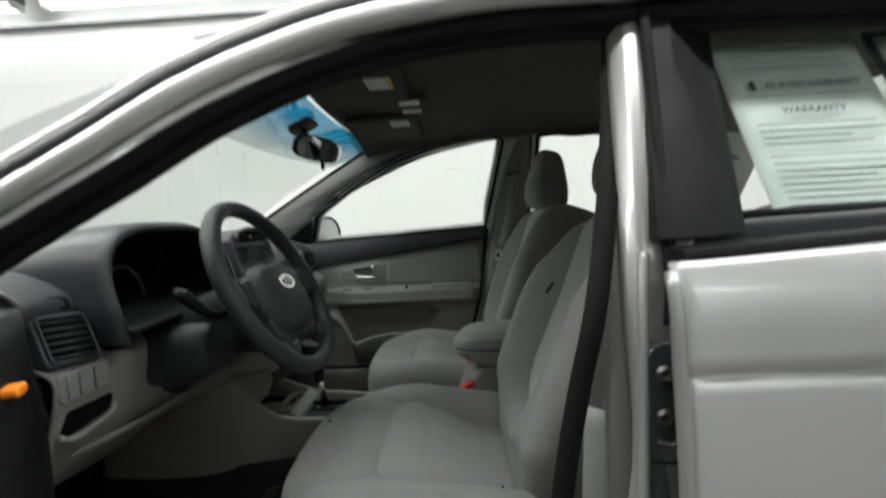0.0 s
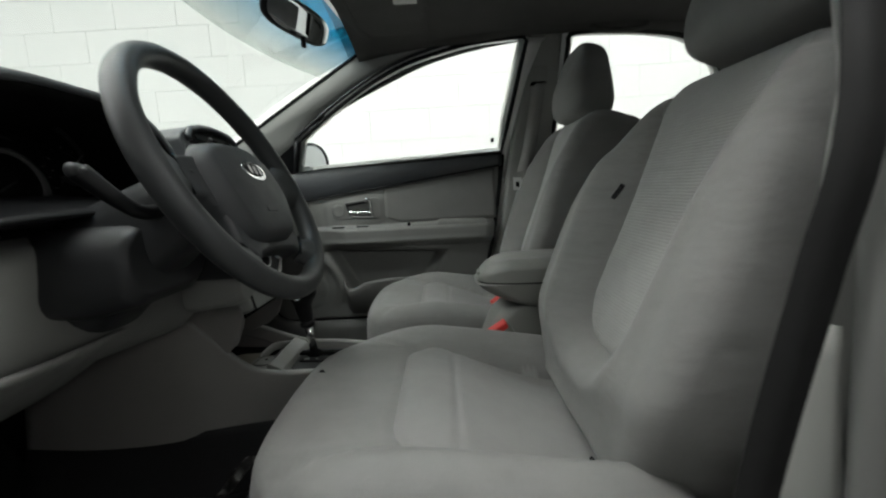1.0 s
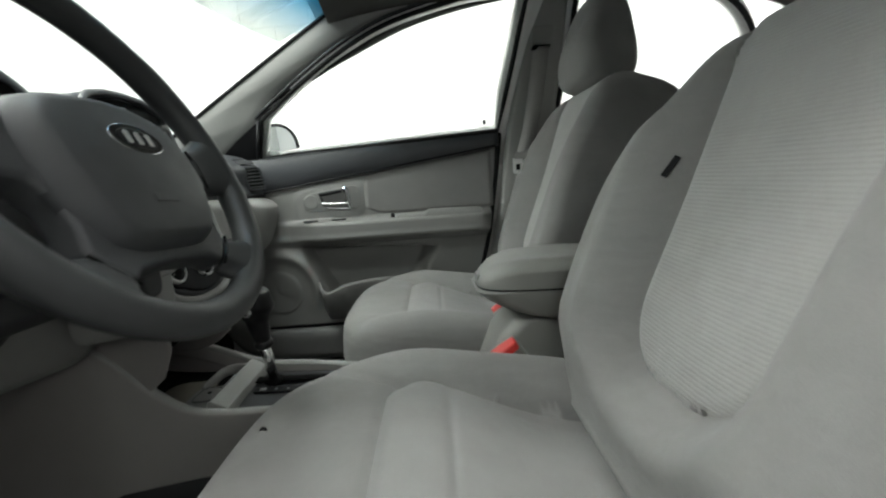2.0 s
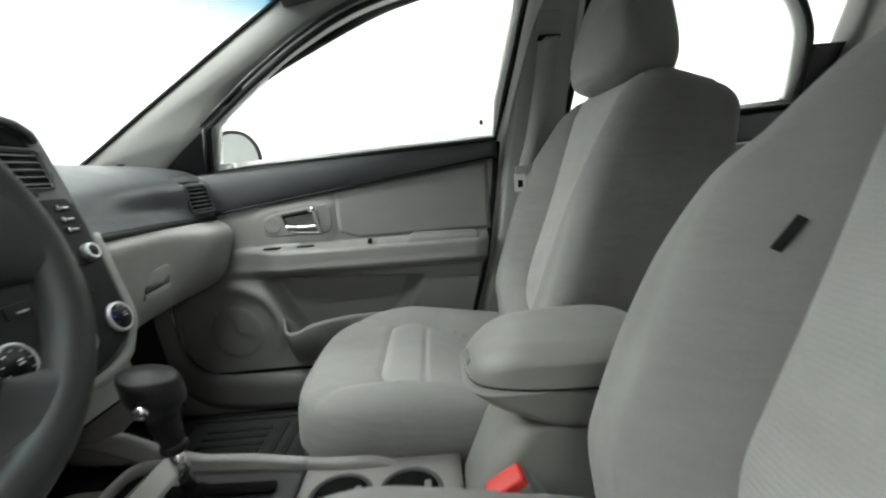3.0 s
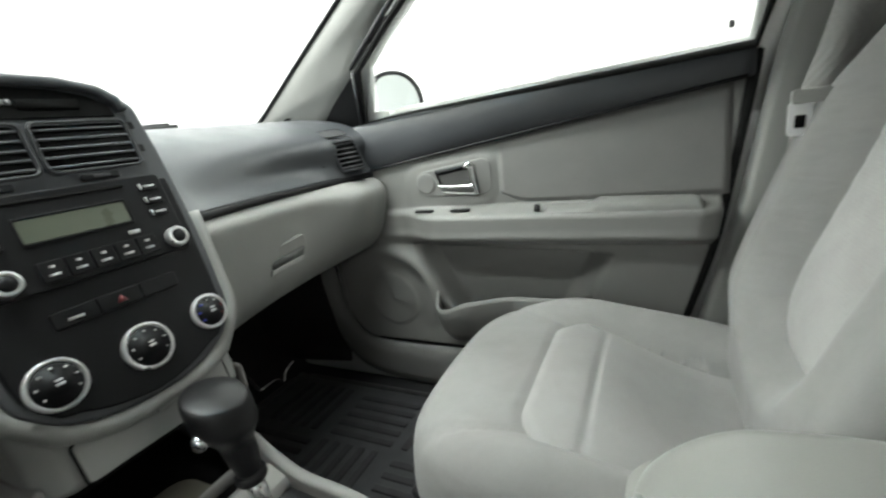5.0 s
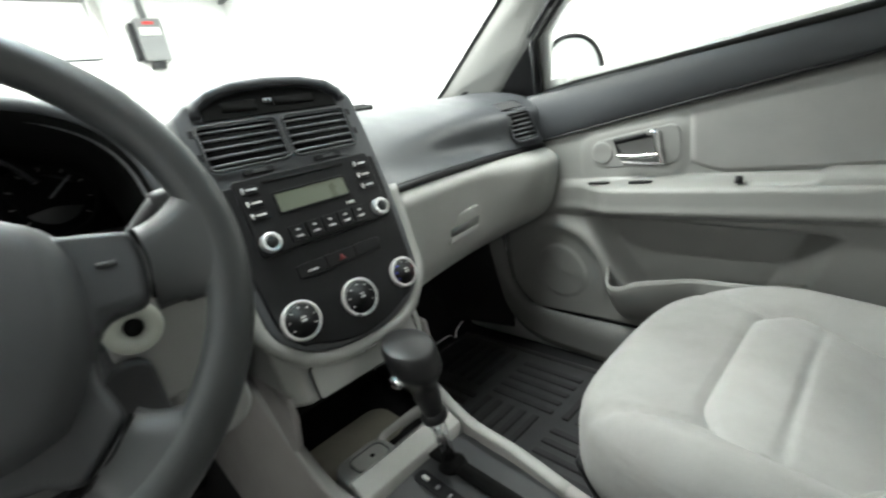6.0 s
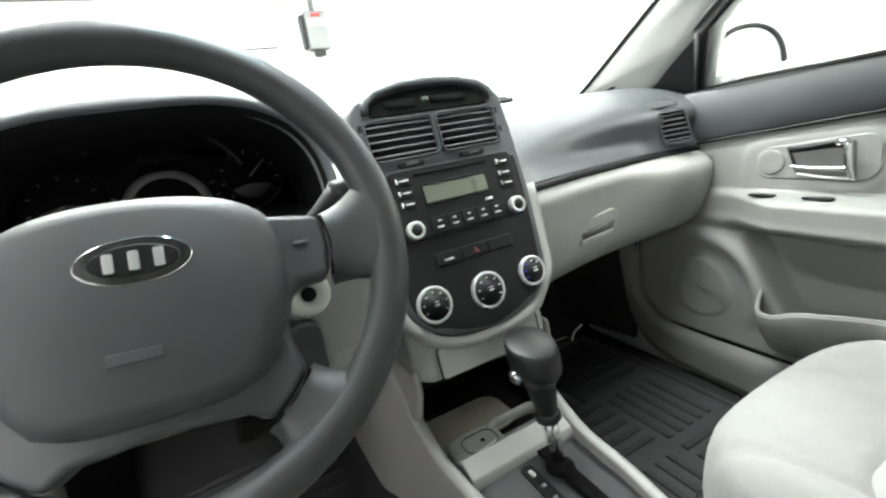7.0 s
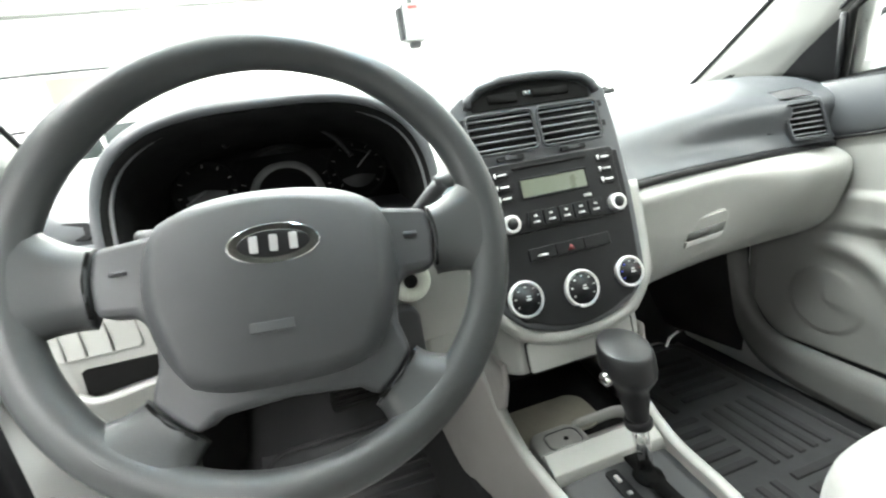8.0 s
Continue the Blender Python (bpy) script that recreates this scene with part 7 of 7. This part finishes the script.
# two bits of dark lint lying on the driver's cushion
low = [c for c in ds.children if c.name.split(".")[0] == "cushion"][0]
low_tree = BVHTree.FromPolygons([ds.matrix_world @ low.matrix_local @ v.co for v in low.data.vertices], [tuple(q.vertices) for q in low.data.polygons])
for x, y, s in ((0.238, -0.312, 0.7), (0.601, -0.560, 0.3)):
    q = low_tree.ray_cast(Vector((x, y, 0.9)), Vector((0, 0, -1)))[0] or Vector((x, y, 0.57))
    lint = thing("lint", "small dark bit of lint on the driver's cushion", "lint", tuple(q), "lint bits")
    part("fluff", tube(nb(), crv([q + Vector((-0.006 * s, 0, 0.001)), q + Vector((0, 0.002, 0.0025)), q + Vector((0.007 * s, -0.001, 0.001))], 8), [0.0008 + 0.0018 * s * math.sin(math.pi * i / 8) for i in range(9)], 6), BLACK, lint)

# rear bench
rb = thing("rear_bench", "grey velour rear bench seat with one-piece backrest", "bench seat", (1.4, 0, 0.27))


def rear_cush(t, s):
    p, q = squircle(t, 6)
    k = min(s, 1.0)
    x, y = 1.36 + 0.25 * p * k, 0.63 * q * k
    z = 0.545 - 0.03 * sstep(1.2, 1.6, x) - groove(abs(y) - 0.16, 0.008, 0.012) - groove(x - 1.30, 0.006, 0.008)
    if s <= 1:
        return Vector((x, y, z - 0.05 * max(0.0, (k - 0.75) / 0.25) ** 2.2))
    b = s - 1
    sh = 1.0 if b < 0.7 else max(0, (1 - b) / 0.3)
    return Vector((1.36 + 0.25 * p * sh, 0.63 * q * sh, z - 0.05 - 0.20 * min(b / 0.7, 1)))


part("cushion", pillow(nb(), rear_cush, 90, 40), SEAT, rb, "grey velour bench cushion")


def rear_back(t, s):
    p, q = squircle(t, 6)
    k = min(s, 1.0)
    y, h = 0.64 * p * k, 0.30 + 0.30 * q * k
    d = 0.06 - groove(abs(y) - 0.16, 0.008, 0.012) + 0.015 * math.sin(math.pi * h / 0.6)
    base = Vector((1.56, y, 0.48)) + Vector((0.42, 0, 0.907)) * h
    nrm = Vector((-0.907, 0, 0.42))
    if s <= 1:
        return base + nrm * (d - 0.05 * max(0.0, (k - 0.75) / 0.25) ** 2.2)
    b = s - 1
    sh = 1.0 if b < 0.7 else max(0, (1 - b) / 0.3)
    return Vector((1.56, 0.64 * p * sh, 0.48)) + Vector((0.42, 0, 0.907)) * (0.30 + 0.30 * q * sh) + nrm * (d - 0.05 - 0.09 * min(b / 0.7, 1))


part("backrest", pillow(nb(), rear_back, 90, 40), SEAT, rb, "grey velour bench backrest")

# ---- belts, mirror, visors, mats, wipers ----
bl = thing("seat_belt", "grey seat belt hanging on the centre pillar with a chrome tongue", "seat belt", (0.76, 0.60, 0.5))
part("pillar_loop", slab(nb(), [Vector((0.805 + a, 0.545 - 0.40 * b, 1.215 + b)) for a, b in rounded(0, 0, 0.032, 0.040, 0.012, 5)], (0, 0.02, 0)), LIGHT2, bl, "grey belt loop cover", bevel=0.005)
part("loop_slot", slab(nb(), [Vector((0.800 + a + 0.5 * b, 0.543 - 0.40 * b, 1.198 + b)) for a, b in rounded(0, 0, 0.026, 0.006, 0.004, 3)], (0, -0.003, 0)), DEEP, bl)
belt = crv([(0.800, 0.538, 1.200), (0.790, 0.560, 1.10), (0.772, 0.588, 0.98), (0.745, 0.585, 0.88), (0.742, 0.600, 0.74), (0.745, 0.610, 0.55), (0.750, 0.615, 0.40)], 40)
part("webbing", loft(nb(), [[p + Vector((-0.023, 0.004, 0)), p + Vector((0.023, -0.004, 0)), p + Vector((0.023, -0.0025, 0)), p + Vector((-0.023, 0.0055, 0))] for p in belt]), BELT, bl, "grey webbing")
tn = Vector((0.722, 0.556, 0.868))
tg_ = part("tongue", slab(nb(), [tn + Vector((a, 0.0, b)) for a, b in rounded(0, 0, 0.015, 0.024, 0.006, 4)], (0, 0.003, 0)), PLATED, bl, "chrome belt tongue", bevel=0.0008)
part("tongue_slot", slab(nb(), [tn + Vector((a, -0.001, b - 0.004)) for a, b in rounded(0, 0, 0.0065, 0.009, 0.002, 3)], (0, 0.001, 0)), DEEP, tg_)
part("tongue_grip", slab(nb(), [tn + Vector((0.012 + a, -0.004, b + 0.030)) for a, b in rounded(0, 0, 0.024, 0.010, 0.005, 4)], (0, 0.010, 0)), LIGHT, tg_, "white plastic tongue grip", bevel=0.002)

b2 = thing("seat_belt", "dark seat belt running down inside the open doorway", "seat belt", (0.67, -0.70, 0.3))
belt = crv([(0.640, -0.700, 0.33), (0.650, -0.710, 0.50), (0.659, -0.718, 0.60), (0.671, -0.726, 0.70), (0.690, -0.730, 0.80), (0.714, -0.726, 0.90), (0.753, -0.668, 1.05), (0.792, -0.585, 1.239), (0.802, -0.555, 1.31)], 40)
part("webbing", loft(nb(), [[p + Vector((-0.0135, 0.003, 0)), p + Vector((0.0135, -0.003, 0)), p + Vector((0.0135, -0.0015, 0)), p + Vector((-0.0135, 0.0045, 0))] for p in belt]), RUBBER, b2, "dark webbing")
part("belt_anchor", box(nb(), 0.64, 0.675, -0.712, -0.695, 0.31, 0.38), BLACK, b2, "black anchor cover", bevel=0.006)

rv = thing("rear_view_mirror", "black rear-view mirror hung from the windscreen", "mirror", (0.155, 0.0, 1.24))


def rv_shell(t, s):
    p, q = squircle(t, 3.2)
    k = min(s, 1.0)
    y, z = 0.118 * p * k, 0.034 * q * k
    d = Vector((0.90, -0.28, -0.36)).normalized()
    r = Vector((0.28, 0.96, 0)).normalized()
    c = Vector((0.160, 0.004, 1.243))
    up = d.cross(r) * -1
    if s <= 1:
        return c + r * y + up * z + d * (0.010 - 0.004 * max(0.0, (k - 0.9) / 0.1))
    b = s - 1
    sh = math.cos(b * math.pi / 2)
    return c + r * 0.120 * p * sh + up * 0.036 * q * sh + d * (0.006 - 0.034 * math.sin(b * math.pi / 2))


part("housing", pillow(nb(), rv_shell, 48, 30), BLACK, rv, "black mirror shell")
part("mirror_glass", grid(nb(), lambda u, v: rv_shell(2 * math.pi * u, 0.93 * v) + Vector((0.90, -0.28, -0.36)).normalized() * 0.0015, 48, 6), MIRROR, rv, "mirror glass")
part("day_night_tab", box(nb(), 0.165, 0.175, -0.006, 0.006, 1.183, 1.208), BLACK, rv, bevel=0.003)
part("stem", tube(nb(), crv([(0.140, 0.0, 1.258), (0.125, 0.0, 1.29), (0.115, 0.0, 1.312)], 10), 0.009, 10), BLACK, rv, "black stem")
part("mount", slab(nb(), [Vector((0.118 + 0.9 * b, a, 1.316 + 0.40 * b)) for a, b in rounded(0, 0, 0.045, 0.038, 0.02, 5)], (0.006, 0, -0.014)), BLACK, rv, "black mounting shield", bevel=0.003)

for y0, y1, sd in ((-0.46, -0.075, -1), (0.075, 0.46, 1)):
    vs = thing("sun_visor", "grey cloth sun visor folded up, with paper warning labels", "sun visor", (0.33, (y0 + y1) / 2, 1.35), "sun visors")

    def vis(u, v, y0=y0, y1=y1):
        y = y0 + (y1 - y0) * v
        x = 0.235 + 0.205 * u
        return Vector((x, y, 1.338 + 0.012 * u))
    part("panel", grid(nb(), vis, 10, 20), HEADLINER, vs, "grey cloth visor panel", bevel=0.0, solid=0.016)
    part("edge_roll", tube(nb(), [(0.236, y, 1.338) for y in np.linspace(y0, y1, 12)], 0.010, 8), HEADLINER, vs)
    for ly, lx, mats in ((-0.255 if sd < 0 else 0.148, 0.386, (WHITE_PAPER, YELLOW if sd < 0 else WHITE_PAPER)),):
        lb = part("warning_label", slab(nb(), [Vector((lx + a, ly + b, 1.3355)) for a, b in rounded(0, 0, 0.030, 0.040, 0.003, 2)], (0, 0, -0.0012)), mats[0], vs, "white paper warning label", False)
        part("label_stripe", slab(nb(), [Vector((lx + 0.024 + a, ly + b, 1.3335)) for a, b in rounded(0, 0, 0.005, 0.038, 0.002, 1)], (0, 0, -0.0008)), mats[1], lb, "yellow label stripe", False)
    part("hinge", cyl(nb(), (0.245, sd * 0.47, 1.345), (0.245, sd * 0.49, 1.350), 0.014, 0.016, 16), LIGHT2, vs, "grey hinge")
oc = thing("overhead_lamp", "grey overhead map lamp between the sun visors", "lamp", (0.36, 0.0, 1.36))
part("housing", slab(nb(), [Vector((0.40 + a, b, 1.346)) for a, b in rounded(0, 0, 0.085, 0.062, 0.02, 5)], (0, 0, 0.03)), HEADLINER, oc, bevel=0.006)
for y in (-0.045, 0.045):
    part("lens", slab(nb(), [Vector((0.435 + a, y + b, 1.344)) for a, b in rounded(0, 0, 0.028, 0.020, 0.005, 3)], (0, 0, 0.004)), WHITE_PAPER, oc, "white lamp lens", bevel=0.001)
gh = thing("grab_handle", "grey folding grab handle under the roof rail", "grab handle", (1.05, 0.45, 1.34))
part("handle", tube(nb(), crv([(0.96, 0.475, 1.352), (0.98, 0.462, 1.335), (1.05, 0.458, 1.328), (1.12, 0.462, 1.335), (1.14, 0.475, 1.350)], 20), 0.009, 10), HEADLINER, gh)

# floor mats with moulded bars
for cy, cx, lab in ((0.37, -0.06, "black ribbed rubber mat in the passenger footwell"), (-0.37, -0.10, "black ribbed rubber mat in the driver's footwell")):
    mt = thing("floor_mat", lab, "floor mat", (cx, cy, 0.28), "floor mats")

    def mat_z(x):
        return 0.281 + 0.34 * sstep(-0.38, -0.72, x)
    part("sheet", grid(nb(), lambda u, v: Vector((cx - 0.33 + 0.66 * u, cy - 0.20 + 0.40 * v, mat_z(cx - 0.33 + 0.66 * u) + 0.004 * (abs(2 * v - 1) > 0.93))), 30, 24), MAT_BASE, mt, "dark grey rubber sheet", solid=0.006)
    part("border", tube(nb(), [Vector((cx + a, cy + b, mat_z(cx + a) + 0.005)) for a, b in rounded(0, 0, 0.325, 0.195, 0.05, 6)], 0.007, 8, True), MAT, mt)
    for gx in range(3):
        for gy in range(2):
            for k in range(5):
                x0, y0 = cx - 0.26 + 0.19 * gx, cy - 0.165 + 0.175 * gy
                if (gx + gy) % 2:
                    bm = box(nb(), x0 + 0.033 * k, x0 + 0.033 * k + 0.016, y0, y0 + 0.155, 0, 0.007)
                else:
                    bm = box(nb(), x0, x0 + 0.165, y0 + 0.032 * k, y0 + 0.032 * k + 0.015, 0, 0.007)
                for v in bm.verts:
                    v.co.z += mat_z(v.co.x) + 0.001
                part("rib", bm, MAT, mt, bevel=0.002)

# wiper blades resting at the foot of the windscreen
for pts in ([(-0.60, -0.50, 0.993), (-0.62, -0.25, 0.998), (-0.63, 0.02, 0.996)], [(-0.62, 0.05, 0.994), (-0.58, 0.30, 1.000), (-0.53, 0.50, 1.002)]):
    wp = thing("wiper", "black wiper blade resting along the windscreen's foot", "wiper", pts[1], "wipers")
    part("blade", tube(nb(), crv(pts, 20), 0.007, 8), RUBBER, wp)
    part("arm", tube(nb(), crv([Vector(p) + Vector((-0.03, 0.0, 0.008)) for p in pts], 12), 0.006, 8), BLACK, wp)
# loose bright strap end by the selector and a bit of foil on the floor
wr = thing("metal_strap", "thin bright metal strap end hanging in the passenger footwell", "strap", (-0.20, 0.34, 0.42))
part("strap", tube(nb(), crv([(-0.16, 0.26, 0.470), (-0.17, 0.31, 0.462), (-0.18, 0.335, 0.440), (-0.185, 0.35, 0.455), (-0.19, 0.38, 0.462)], 20), 0.004, 8, flat=0.5), CHROME, wr)
part("hanger", tube(nb(), [(-0.16, 0.26, 0.470), (-0.20, 0.22, 0.60)], 0.003, 6), BLACK, wr)
fl = thing("foil_scrap", "crumpled clear foil scrap on the driver's carpet", "scrap", (0.0, -0.20, 0.285))
random.seed(3)
bm = grid(nb(), lambda u, v: Vector((0.030 + 0.026 * u - 0.055 * v, -0.180 - 0.030 * v, 0.346 - 0.060 * v)) + Vector((0, -0.8, 0.6)) * (0.005 + 0.010 * noise.noise(Vector((u * 2, v * 4, 3)))), 4, 14)
part("sheet", bm, WORN, fl, "", False)

# ---- painted blocks of the wall beside the car: shared meshes, one object a block ----
def block_mesh(w, h):
    bm = nb()
    outline = rounded(0, 0, w / 2, h / 2, 0.005, 1)
    loft(bm, [[Vector((a, 0.012, b)) for a, b in outline], [Vector((a, 0.001, b)) for a, b in outline], [Vector((a * 0.995, -0.0006, b * 0.994)) for a, b in outline]])
    return finish("block", bm, WALL, False)


BLOCK = block_mesh(0.3988, 0.1990)
for r in range(13):
    for c in range(20):
        ob = new("block", BLOCK)
        ob.parent = wall_east
        ob.location = (-4.2 + 0.4 * c + (0.2 if r % 2 else 0.0), GY1, 0.10 + 0.2 * r)
